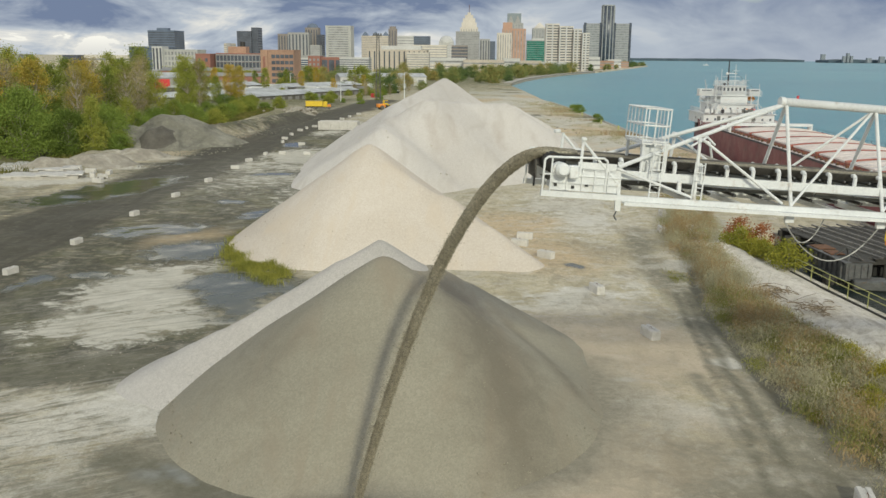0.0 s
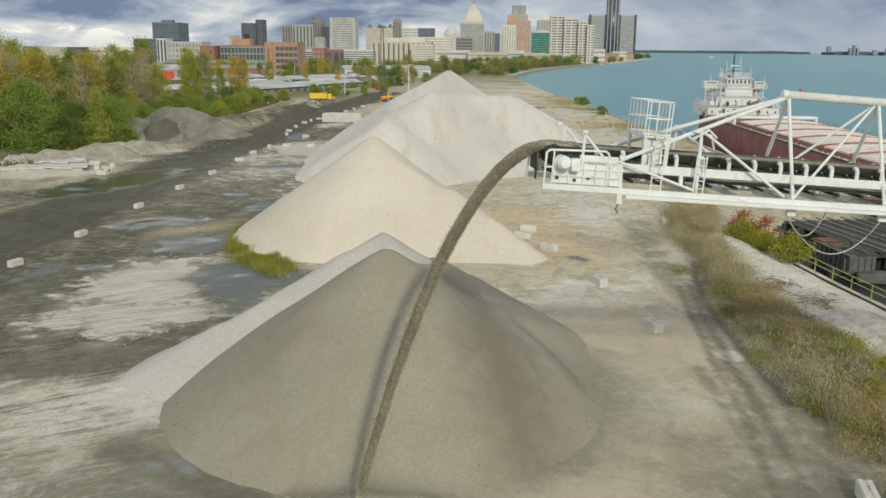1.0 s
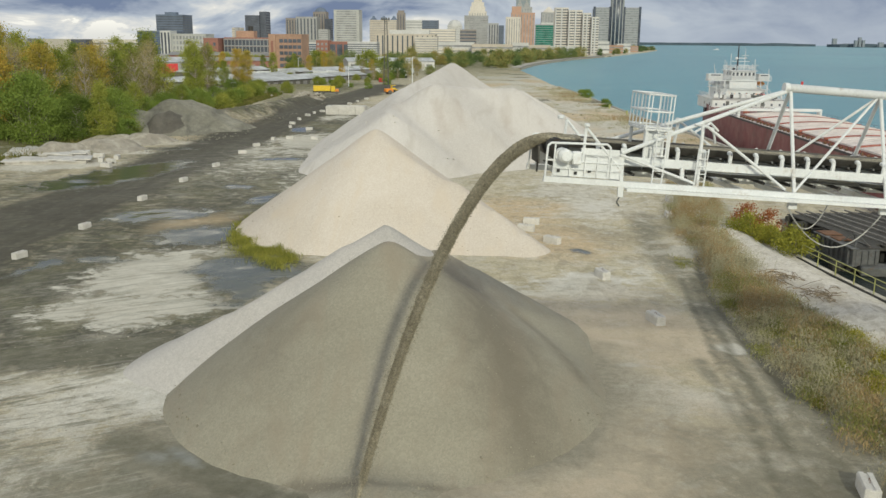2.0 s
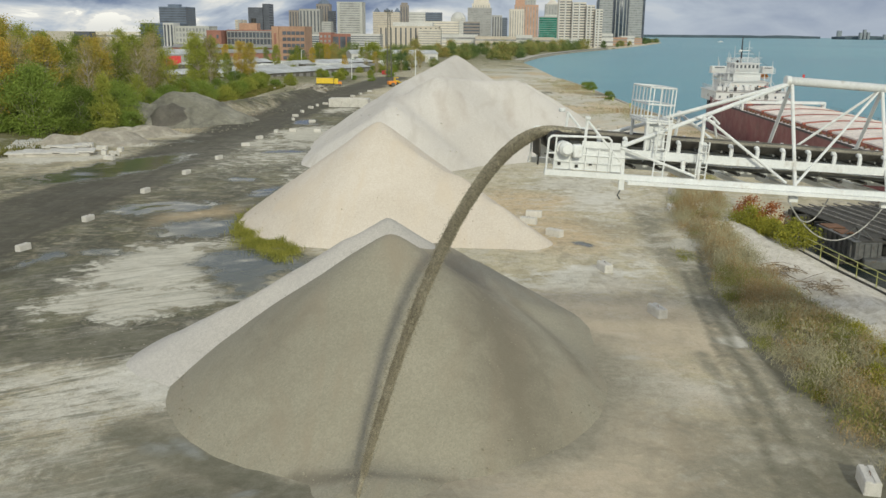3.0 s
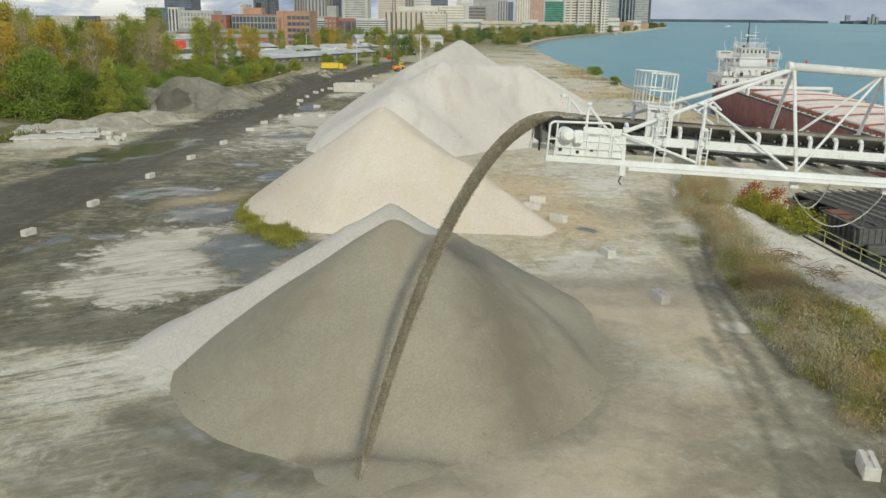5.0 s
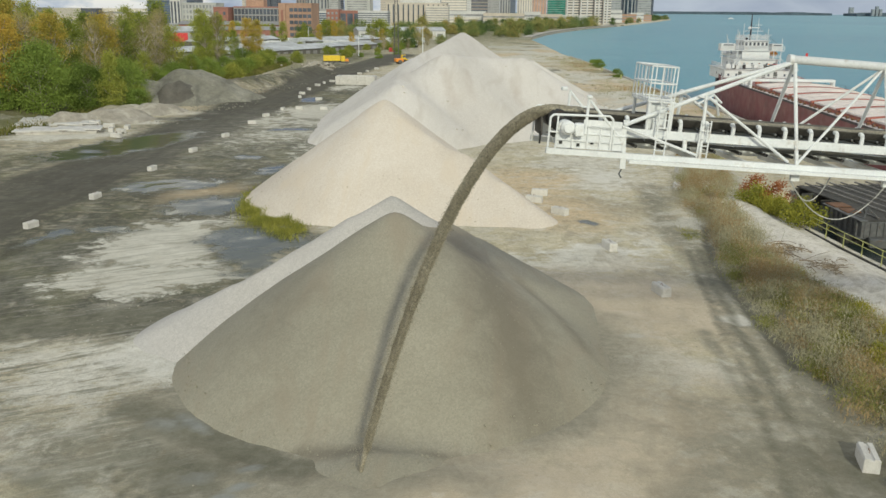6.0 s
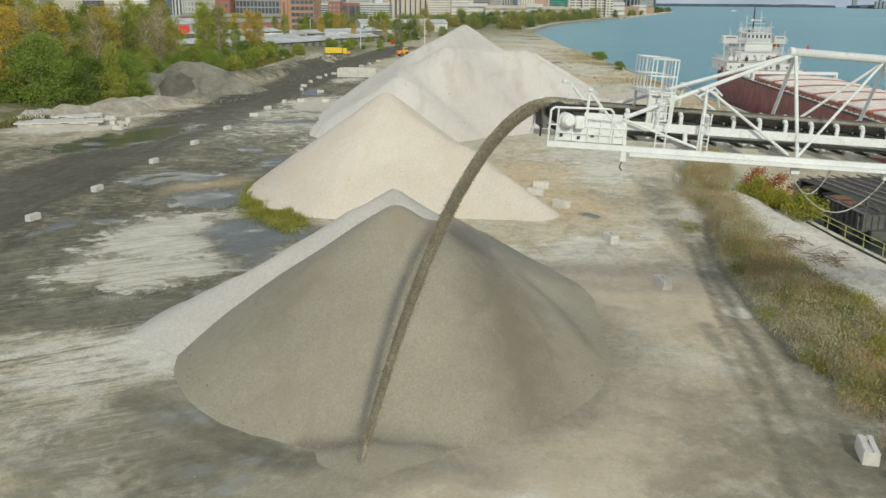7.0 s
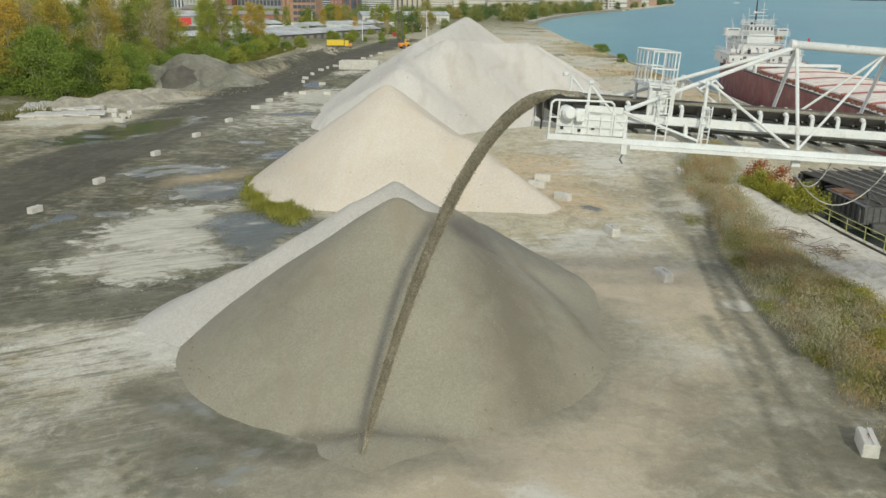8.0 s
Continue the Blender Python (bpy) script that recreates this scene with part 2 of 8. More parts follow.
def leaf_mat(name, *cols, by_object=0.4, vary=0.3):
    """Foliage: a colour for each leaf, shifted for each tree."""
    n = Nodes(name, 0.75)
    geo = n.t.nodes.new("ShaderNodeNewGeometry")
    info = n.t.nodes.new("ShaderNodeObjectInfo")
    f = n.math("ADD", n.math("MULTIPLY", geo.outputs["Random Per Island"], vary), n.math("MULTIPLY", info.outputs["Random"], by_object))
    f = n.math("ADD", f, n.math("MULTIPLY", n.math("SUBTRACT", n.noise(0.35, 3, 0.6, geo.outputs["Position"]), 0.5), 0.8))
    k = len(cols)
    n.color(n.ramp(f, *[(0.05 + 0.85 * i / (k - 1), c) for i, c in enumerate(cols)]))
    n.b.inputs["Specular IOR Level"].default_value = 0.15
    # thin leaves let part of the light through
    thin = n.t.nodes.new("ShaderNodeBsdfTranslucent")
    n.link(n.b.inputs["Base Color"].links[0].from_socket, thin.inputs[0])
    both = n.t.nodes.new("ShaderNodeMixShader")
    both.inputs[0].default_value = 0.15
    n.link(n.b.outputs[0], both.inputs[1])
    n.link(thin.outputs[0], both.inputs[2])
    n.link(both.outputs[0], n.t.nodes["Material Output"].inputs[0])
    return n.m


L_ORANGE = leaf_mat("orange autumn leaves", (0.277, 0.275, 0.058), (0.446, 0.341, 0.069), (0.554, 0.374, 0.069), (0.594, 0.451, 0.104))
L_YELLOW = leaf_mat("yellow green leaves", (0.149, 0.198, 0.039), (0.248, 0.286, 0.055), (0.356, 0.363, 0.077), (0.455, 0.418, 0.099))
L_BROWN = leaf_mat("thin brown leaves", (0.187, 0.176, 0.066), (0.297, 0.253, 0.110), (0.385, 0.330, 0.165), (0.462, 0.385, 0.220))
L_GREEN = leaf_mat("green leaves", (0.110, 0.160, 0.033), (0.176, 0.248, 0.050), (0.242, 0.319, 0.066), (0.352, 0.374, 0.094))
L_CITY = leaf_mat("park tree leaves", (0.085, 0.135, 0.05), (0.14, 0.20, 0.07), (0.22, 0.265, 0.09), (0.36, 0.32, 0.11), (0.40, 0.27, 0.09), by_object=0.65, vary=0.15)
L_WEED = leaf_mat("dry weeds", (0.11, 0.125, 0.03), (0.2, 0.185, 0.06), (0.3, 0.235, 0.11), (0.34, 0.21, 0.1), (0.44, 0.37, 0.22), by_object=0.0)
L_WEED_GREEN = leaf_mat("green marsh grass", (0.20, 0.21, 0.045), (0.36, 0.35, 0.075), (0.52, 0.46, 0.11), (0.60, 0.49, 0.19), by_object=0.0)
L_RED = leaf_mat("red brown leaves", (0.2, 0.11, 0.04), (0.34, 0.12, 0.05), (0.42, 0.18, 0.07), (0.34, 0.22, 0.08))
L_LIME = leaf_mat("yellow lime leaves", (0.17, 0.19, 0.035), (0.28, 0.28, 0.045), (0.41, 0.37, 0.055), (0.54, 0.45, 0.08))


def ground_mat():
    n = Nodes("yard ground", 0.92)
    co = n.world_co()
    broad = n.noise(0.07, 7, 0.62, co, 0.8)
    mid = n.noise(0.42, 8, 0.7, co, 0.9)
    fine = n.noise(5.0, 6, 0.72, co)
    lumps = n.noise(1.7, 7, 0.75, co, 0.2)
    drag = n.noise(0.5, 8, 0.68, n.scaled(co, (0.8, 1.1, 1.0)), 0.6)
    col = n.ramp(n.mix(0.5, broad, drag), (0.36, (0.365, 0.322, 0.21)), (0.5, (0.51, 0.46, 0.325)), (0.64, (0.60, 0.55, 0.415)))
    col = n.mix(n.math("MULTIPLY", n.ramp(n.noise(0.13, 6, 0.6, co, 0.7), (0.44, 0.0), (0.6, 1.0)), 0.65), col, n.ramp(mid, (0.35, (0.495, 0.432, 0.298)), (0.65, (0.58, 0.515, 0.372))))
    col = n.mix(n.math("MULTIPLY", n.ramp(n.noise(0.21, 6, 0.65, co, 0.5), (0.54, 0.0), (0.66, 1.0)), 0.55), col, (0.30, 0.275, 0.18))
    col = n.mix(n.math("MULTIPLY", n.ramp(n.noise(0.05, 7, 0.6, co, 0.5), (0.5, 0.0), (0.62, 1.0)), 0.45), col, n.ramp(mid, (0.35, (0.43, 0.405, 0.34)), (0.65, (0.62, 0.585, 0.505))))
    col = n.mix(n.math("MULTIPLY", n.ramp(n.noise(0.075, 7, 0.65, n.scaled(co, (1.0, 0.9, 1.0)), 0.9), (0.53, 0.0), (0.64, 1.0)), 0.45), col, (0.26, 0.23, 0.15))
    road = n.noise(0.28, 4, 0.5, n.scaled(co, (1.6, 0.12, 1.0)), 0.5)
    # each mask is broken up by the noise so that patches have ragged edges
    jag = n.math("ADD", n.math("MULTIPLY", n.math("SUBTRACT", mid, 0.5), 1.5), n.math("MULTIPLY", n.math("SUBTRACT", drag, 0.5), 1.2))

    def mask(name, soft=0.12, k=0.6):
        f = n.math("ADD", n.attr(name), n.math("MULTIPLY", jag, k))
        return n.math("MULTIPLY", n.ramp(f, (0.5 - soft, 0.0), (0.5 + soft, 1.0)), n.ramp(n.attr(name), (0.12, 0.0), (0.35, 1.0)))

    mud = n.ramp(n.mix(0.5, mid, road), (0.36, (0.060, 0.058, 0.041)), (0.5, (0.087, 0.085, 0.061)), (0.64, (0.13, 0.126, 0.092)))
    mud = n.mix(n.math("MULTIPLY", n.ramp(n.noise(0.09, 6, 0.65, co, 0.8), (0.46, 0.0), (0.62, 1.0)), 0.75), mud, n.ramp(mid, (0.35, (0.104, 0.102, 0.054)), (0.65, (0.185, 0.178, 0.102))))
    dark = mask("dark", 0.2)
    col = n.mix(dark, col, mud)
    calm = n.math("SUBTRACT", 1.0, n.math("MULTIPLY", n.math("MAXIMUM", dark, n.math("MULTIPLY", n.attr("dust"), 0.8)), 0.75))
    col = n.mix(n.math("MULTIPLY", mask("pale", 0.10, 0.95), 0.94), col, n.ramp(drag, (0.3, (0.49, 0.465, 0.39)), (0.7, (0.67, 0.645, 0.56))))
    col = n.mix(n.math("MULTIPLY", mask("ochre", 0.28, 0.6), 0.85), col, n.ramp(mid, (0.3, (0.50, 0.375, 0.22)), (0.7, (0.64, 0.51, 0.335))))
    col = n.mix(mask("green", 0.25), col, n.ramp(mid, (0.3, (0.09, 0.10, 0.035)), (0.7, (0.2, 0.19, 0.085))))
    col = n.mix(mask("bank", 0.2, 0.35), col, n.ramp(drag, (0.3, (0.58, 0.54, 0.465)), (0.7, (0.74, 0.70, 0.62))))
    # smooth dust, driven flat
    col = n.mix(n.math("MULTIPLY", mask("dust", 0.32, 0.55), 0.88), col, n.ramp(n.noise(0.16, 5, 0.55, co, 0.4), (0.35, (0.46, 0.39, 0.29)), (0.65, (0.555, 0.475, 0.36))))
    # bare trodden earth, and one patch that paints in mixed shadows
    col = n.mix(n.math("MULTIPLY", mask("earth", 0.3, 0.85), 0.85), col, n.ramp(mid, (0.35, (0.165, 0.157, 0.118)), (0.65, (0.27, 0.257, 0.2))))
    # packed haul road
    lane_co = n.t.nodes.new("ShaderNodeCombineXYZ")
    split = n.t.nodes.new("ShaderNodeSeparateXYZ")
    n.link(co, split.inputs[0])
    n.link(n.attr("lane"), lane_co.inputs[0])
    n.link(n.math("MULTIPLY", split.outputs[1], 0.03), lane_co.inputs[1])
    along = n.noise(0.8, 6, 0.62, lane_co.outputs[0])
    packed = n.math("MULTIPLY", n.ramp(n.attr("road"), (0.42, 0.0), (0.58, 1.0)), 0.85)
    col = n.mix(packed, col, n.ramp(n.mix(0.45, along, n.noise(0.11, 5, 0.6, co, 0.6)), (0.36, (0.058, 0.054, 0.043)), (0.5, (0.077, 0.072, 0.058)), (0.64, (0.105, 0.099, 0.08))))
    # scraped fan of dust and mud beside the pale heap, drawn out by the loader's bucket
    turn = n.t.nodes.new("ShaderNodeMapping")
    turn.inputs["Rotation"].default_value = (0, 0, radians(-33))
    n.link(co, turn.inputs[0])
    strokes = n.noise(0.9, 9, 0.72, n.scaled(turn.outputs[0], (0.16, 1.3, 1.0)), 0.5)
    fan = n.attr("fan")
    col = n.mix(n.math("MULTIPLY", n.ramp(strokes, (0.505, 0.0), (0.57, 1.0)), n.math("MULTIPLY", fan, 0.85)), col, (0.175, 0.172, 0.128))
    col = n.mix(n.math("MULTIPLY", n.ramp(strokes, (0.4, 1.0), (0.48, 0.0)), n.math("MULTIPLY", fan, 0.5)), col, (0.60, 0.58, 0.51))
    scrape = n.noise(2.8, 9, 0.76, n.scaled(turn.outputs[0], (0.22, 1.5, 1.0)), 0.2)
    col = n.mix(n.math("MULTIPLY", n.ramp(scrape, (0.53, 0.0), (0.60, 1.0)), n.math("MULTIPLY", fan, 0.4)), col, (0.63, 0.605, 0.535))
    col = n.mix(n.math("MULTIPLY", n.ramp(scrape, (0.40, 1.0), (0.46, 0.0)), n.math("MULTIPLY", fan, 0.4)), col, (0.185, 0.18, 0.135))
    # wheel ruts run along the lanes
    lane = n.math("ADD", n.attr("lane"), n.math("MULTIPLY", n.math("SUBTRACT", n.noise(0.035, 2, 0.5, co), 0.5), 5.0))
    rut = n.math("PINGPONG", lane, 1.3)
    ruts = n.math("MULTIPLY", n.ramp(rut, (0.15, 1.0), (0.6, 0.0)), n.math("MULTIPLY", n.attr("lane_fade"), n.ramp(n.noise(0.22, 6, 0.7, n.scaled(co, (1.0, 0.45, 1.0)), 0.5), (0.38, 0.0), (0.58, 1.0))))
    col = n.mix(n.math("MULTIPLY", ruts, 0.3), col, n.mix(0.65, col, (0.12, 0.105, 0.072)))
    crest = n.math("MULTIPLY", n.math("MULTIPLY", n.ramp(rut, (0.5, 0.0), (0.8, 1.0)), n.math("SUBTRACT", 1.0, packed)), n.math("MULTIPLY", n.attr("lane_fade"), n.ramp(n.noise(0.4, 4, 0.6, co), (0.5, 0.0), (0.66, 0.6))))
    col = n.mix(crest, col, (0.46, 0.41, 0.31))
    # dried dust and dark crumbs with crisp edges
    live = n.math("MULTIPLY", calm, n.math("SUBTRACT", 1.0, packed))
    col = n.mix(n.math("MULTIPLY", live, n.ramp(n.noise(0.24, 9, 0.66, co, 0.3), (0.52, 0.0), (0.60, 0.5))), col, n.ramp(mid, (0.35, (0.50, 0.47, 0.395)), (0.65, (0.66, 0.63, 0.545))))
    col = n.mix(n.math("MULTIPLY", live, n.ramp(n.noise(0.33, 9, 0.7, n.scaled(co, (1.0, 0.5, 1.0)), 0.3), (0.535, 0.0), (0.61, 0.45))), col, (0.30, 0.255, 0.18))
    col = n.mix(n.math("MULTIPLY", live, n.ramp(n.noise(1.3, 8, 0.74, n.scaled(co, (1.0, 0.6, 1.0)), 0.1), (0.54, 0.0), (0.60, 0.32))), col, (0.245, 0.215, 0.155))
    col = n.mix(n.math("MULTIPLY", live, n.ramp(n.noise(1.1, 8, 0.72, n.scaled(co, (1.0, 0.55, 2.0)), 0.1), (0.39, 0.3), (0.46, 0.0))), col, (0.62, 0.575, 0.475))
    scuff = n.ramp(n.noise(0.9, 6, 0.7, n.scaled(co, (0.8, 1.2, 1.0)), 0.8), (0.55, 0.0), (0.66, 1.0))
    col = n.mix(n.math("MULTIPLY", n.math("MULTIPLY", scuff, calm), 0.38), col, (0.52, 0.475, 0.365))
    soil = n.ramp(n.noise(0.65, 7, 0.7, co, 1.0), (0.52, 0.0), (0.66, 1.0))
    col = n.mix(n.math("MULTIPLY", n.math("MULTIPLY", soil, calm), 0.28), col, (0.19, 0.155, 0.1))
    # chalky dust, and one puddle's sky reflection painted in the same colour
    col = n.mix(n.math("MULTIPLY", mask("chalk_glint", 0.14, 0.75), 0.85), col, n.ramp(drag, (0.3, (0.54, 0.515, 0.45)), (0.7, (0.70, 0.675, 0.60))))
    # gravel spilt round the heap's foot
    col = n.mix(mask("spill", 0.3, 0.5), col, n.ramp(lumps, (0.3, (0.272, 0.249, 0.188)), (0.7, (0.345, 0.316, 0.243))))
    col = n.mix(n.math("MULTIPLY", calm, 0.34), col, n.ramp(fine, (0.3, 0.32), (0.7, 0.69)), "OVERLAY")
    col = n.mix(n.math("MULTIPLY", calm, 0.3), col, n.ramp(n.noise(11.0, 4, 0.75, co), (0.34, 0.22), (0.66, 0.78)), "OVERLAY")
    col = n.mix(n.math("MULTIPLY", calm, 0.34), col, n.ramp(lumps, (0.34, 0.34), (0.66, 0.66)), "OVERLAY")
    # wet mud churned over the dust, and milky puddles in it
    col = n.mix(n.math("MULTIPLY", mask("mire", 0.3, 0.8), 0.78), col, n.ramp(n.mix(0.5, mid, lumps), (0.36, (0.105, 0.1, 0.068)), (0.5, (0.15, 0.143, 0.104)), (0.64, (0.215, 0.207, 0.158))))
    col = n.mix(n.math("MULTIPLY", mask("milk", 0.25, 0.45), 0.8), col, n.ramp(drag, (0.35, (0.215, 0.222, 0.205)), (0.65, (0.34, 0.35, 0.325))))
    wet = mask("wet", 0.08, 0.5)
    damp = n.ramp(n.math("ADD", n.attr("wet"), n.math("MULTIPLY", jag, 0.4)), (0.2, 0.0), (0.55, 0.4))
    col = n.mix(damp, col, n.mix(0.6, col, (0.07, 0.065, 0.045)))
    col = n.mix(n.math("MULTIPLY", wet, 0.85), col, (0.07, 0.079, 0.062))
    n.color(col)
    n.link(n.mix(wet, 0.26, 0.17), n.b.inputs["Specular IOR Level"])
    n.link(n.mix(wet, 0.97, 0.1), n.b.inputs["Roughness"])
    h = n.math("ADD", n.math("MULTIPLY", fine, 0.3), n.math("ADD", mid, n.math("ADD", drag, n.math("MULTIPLY", lumps, 0.6))))
    h = n.math("MULTIPLY", h, n.math("SUBTRACT", 1.0, wet))
    n.bump(h, 0.45, 0.12)
    return n.m


def water_mat():
    n = Nodes("river water", 0.12)
    co = n.world_co()
    n.color(n.ramp(n.mix(0.5, n.noise(0.006, 6, 0.62, n.scaled(co, (0.5, 0.35, 1)), 0.5), n.noise(0.09, 8, 0.74, n.scaled(co, (0.3, 1.0, 1)), 0.3)), (0.36, (0.052, 0.205, 0.285)), (0.5, (0.068, 0.25, 0.32)), (0.64, (0.098, 0.315, 0.36))))
    # shade under the dock is painted into the slip's water as near black
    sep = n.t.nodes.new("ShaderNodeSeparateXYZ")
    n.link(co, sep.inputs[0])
    slip_shade = n.math("MULTIPLY", n.ramp(n.math("MULTIPLY", sep.outputs[0], 0.01), (0.50, 1.0), (0.58, 0.0)), n.ramp(n.math("MULTIPLY", sep.outputs[1], 0.005), (0.57, 1.0), (0.62, 0.0)))
    n.color(n.mix(slip_shade, n.b.inputs["Base Color"].links[0].from_socket, (0.016, 0.024, 0.022)))
    waves = n.math("ADD", n.noise(0.9, 5, 0.65, n.scaled(co, (0.6, 1.2, 1)), 0.3), n.math("MULTIPLY", n.noise(0.12, 3, 0.5, co), 2.0))
    n.bump(waves, 0.7, 0.5)
    n.b.inputs["Specular IOR Level"].default_value = 0.08
    n.b.inputs["Roughness"].default_value = 0.3
    return n.m


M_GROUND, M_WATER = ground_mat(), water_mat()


# ---- builders ----
def thing(name, label, category, group="", kind="", at=(0, 0, 0), rz=0.0):
    ob = new(name)
    ob.matrix_world = pose(*at, 0, 0, rz)
    ob.empty_display_size = 0.2
    return tagged(ob, label, category, group, kind)


def as_mesh(name, bm, material, smooth=False):
    me = bpy.data.meshes.new(name)
    bm.to_mesh(me)
    bm.free()
    me.materials.append(material)
    if smooth:
        me.polygons.foreach_set("use_smooth", [True] * len(me.polygons))
    return me


def part(name, bm, material, parent=None, label="", smooth=False):
    ob = new(name, as_mesh(name, bm, material, smooth))
    ob.parent = parent
    if label:
        tagged(ob, label)
    return ob


def solid(name, bm, material, label, category, group="", kind="", smooth=False, at=None):
    ob = new(name, as_mesh(name, bm, material, smooth))
    if at is not None:
        ob.matrix_world = at
    return tagged(ob, label, category, group, kind)


def raw_mesh(name, verts, faces, material, smooth=False):
    me = bpy.data.meshes.new(name)
    me.from_pydata(verts, [], faces)
    me.materials.append(material)
    if smooth:
        me.polygons.foreach_set("use_smooth", [True] * len(me.polygons))
    return me


def shared(name, me, parent, m, label=""):
    ob = new(name, me)
    ob.parent = parent
    ob.matrix_local = m
    if label:
        tagged(ob, label)
    return ob


def box(bm, c, s, rz=0.0, bevel=0.0):
    r = bmesh.ops.create_cube(bm, size=1.0)
    m = Matrix.Translation(c) @ Matrix.Rotation(rz, 4, "Z") @ Matrix.Diagonal((*s, 1))
    bmesh.ops.transform(bm, matrix=m, verts=r["verts"])
    if bevel:
        edges = {e for v in r["verts"] for e in v.link_edges}
        bmesh.ops.bevel(bm, geom=list(edges), offset=bevel, segments=1, affect="EDGES")
    return bm


def tube(bm, a, b, r, seg=8, r2=None):
    a, b = Vector(a), Vector(b)
    d = b - a
    q = bmesh.ops.create_cone(bm, cap_ends=True, segments=seg, radius1=r, radius2=r if r2 is None else r2, depth=d.length)
    m = Matrix.Translation((a + b) / 2) @ d.to_track_quat("Z", "Y").to_matrix().to_4x4()
    bmesh.ops.transform(bm, matrix=m, verts=q["verts"])
    return bm


def bar(bm, a, b, w, h):
    """A straight box beam from a to b, w wide and h high."""
    a, b = Vector(a), Vector(b)
    d = b - a
    x = d.normalized()
    y = Vector((0, 0, 1)).cross(x)
    y = Vector((0, 1, 0)) if y.length < 1e-4 else y.normalized()
    z = x.cross(y)
    m = Matrix((x, y, z)).transposed().to_4x4()
    r = bmesh.ops.create_cube(bm, size=1.0)
    bmesh.ops.transform(bm, matrix=Matrix.Translation((a + b) / 2) @ m @ Matrix.Diagonal((d.length, w, h, 1)), verts=r["verts"])
    return bm


def pipe(bm, pts, r, seg=6):
    for a, b in zip(pts, pts[1:]):
        tube(bm, a, b, r, seg)
    return bm


def B():
    return bmesh.new()


def hash2(ix, iy, seed):
    h = (ix.astype(np.int64) * 374761393 + iy.astype(np.int64) * 668265263 + seed * 974711) & 0x7FFFFFFF
    h = ((h ^ (h >> 13)) * 1274126177) & 0x7FFFFFFF
    return ((h ^ (h >> 16)) & 0xFFFF) / 65535.0


def vnoise(x, y, seed=0):
    ix, iy = np.floor(x), np.floor(y)
    fx, fy = x - ix, y - iy
    fx, fy = fx * fx * (3 - 2 * fx), fy * fy * (3 - 2 * fy)
    a, b = hash2(ix, iy, seed), hash2(ix + 1, iy, seed)
    c, d = hash2(ix, iy + 1, seed), hash2(ix + 1, iy + 1, seed)
    return (a * (1 - fx) + b * fx) * (1 - fy) + (c * (1 - fx) + d * fx) * fy


def fbm(x, y, scale, octaves=4, seed=0):
    out, amp, tot = 0.0, 1.0, 0.0
    for k in range(octaves):
        out = out + amp * vnoise(x / scale, y / scale, seed + k)
        tot += amp
        amp, scale = amp * 0.5, scale * 0.5
    return out / tot


# ---- ground and water ----
SHORE_Y = (-400, 30, 60, 79, 94, 106, 111, 116, 203, 258, 301, 371, 446, 542, 667, 802, 907, 1045, 1240, 1659, 2048, 2100, 2300, 4800)
SHORE_X = (60, 42.8, 37.4, 34.4, 32.2, 31.6, 34.5, 51.5, 49.0, 43.0, 40.5, 36.3, 29.5, 25.7, 19, 38, 60, 95, 158, 273, 372, 330, 100, -500)


def shore(y):
    return np.interp(y, SHORE_Y, SHORE_X)


def blob(x, y, cx, cy, rx, ry, turn=0.0):
    """1 at the centre of an ellipse, 0.5 on its edge, 0 well outside."""
    c, s = math.cos(radians(turn)), math.sin(radians(turn))
    u, v = (x - cx) * c + (y - cy) * s, -(x - cx) * s + (y - cy) * c
    return np.clip(1.0 - 0.5 * np.sqrt((u / rx) ** 2 + (v / ry) ** 2), 0, 1)


def band(x, y, pts, w):
    """Like blob, round a polyline with half-width w."""
    best = np.full(x.shape, 1e9)
    for (ax, ay), (bx, by) in zip(pts, pts[1:]):
        dx, dy = bx - ax, by - ay
        t = np.clip(((x - ax) * dx + (y - ay) * dy) / (dx * dx + dy * dy), 0, 1)
        best = np.minimum(best, np.hypot(x - ax - t * dx, y - ay - t * dy))
    return np.clip(1.0 - 0.5 * best / w, 0, 1)


def most(*a):
    return np.maximum.reduce(a)


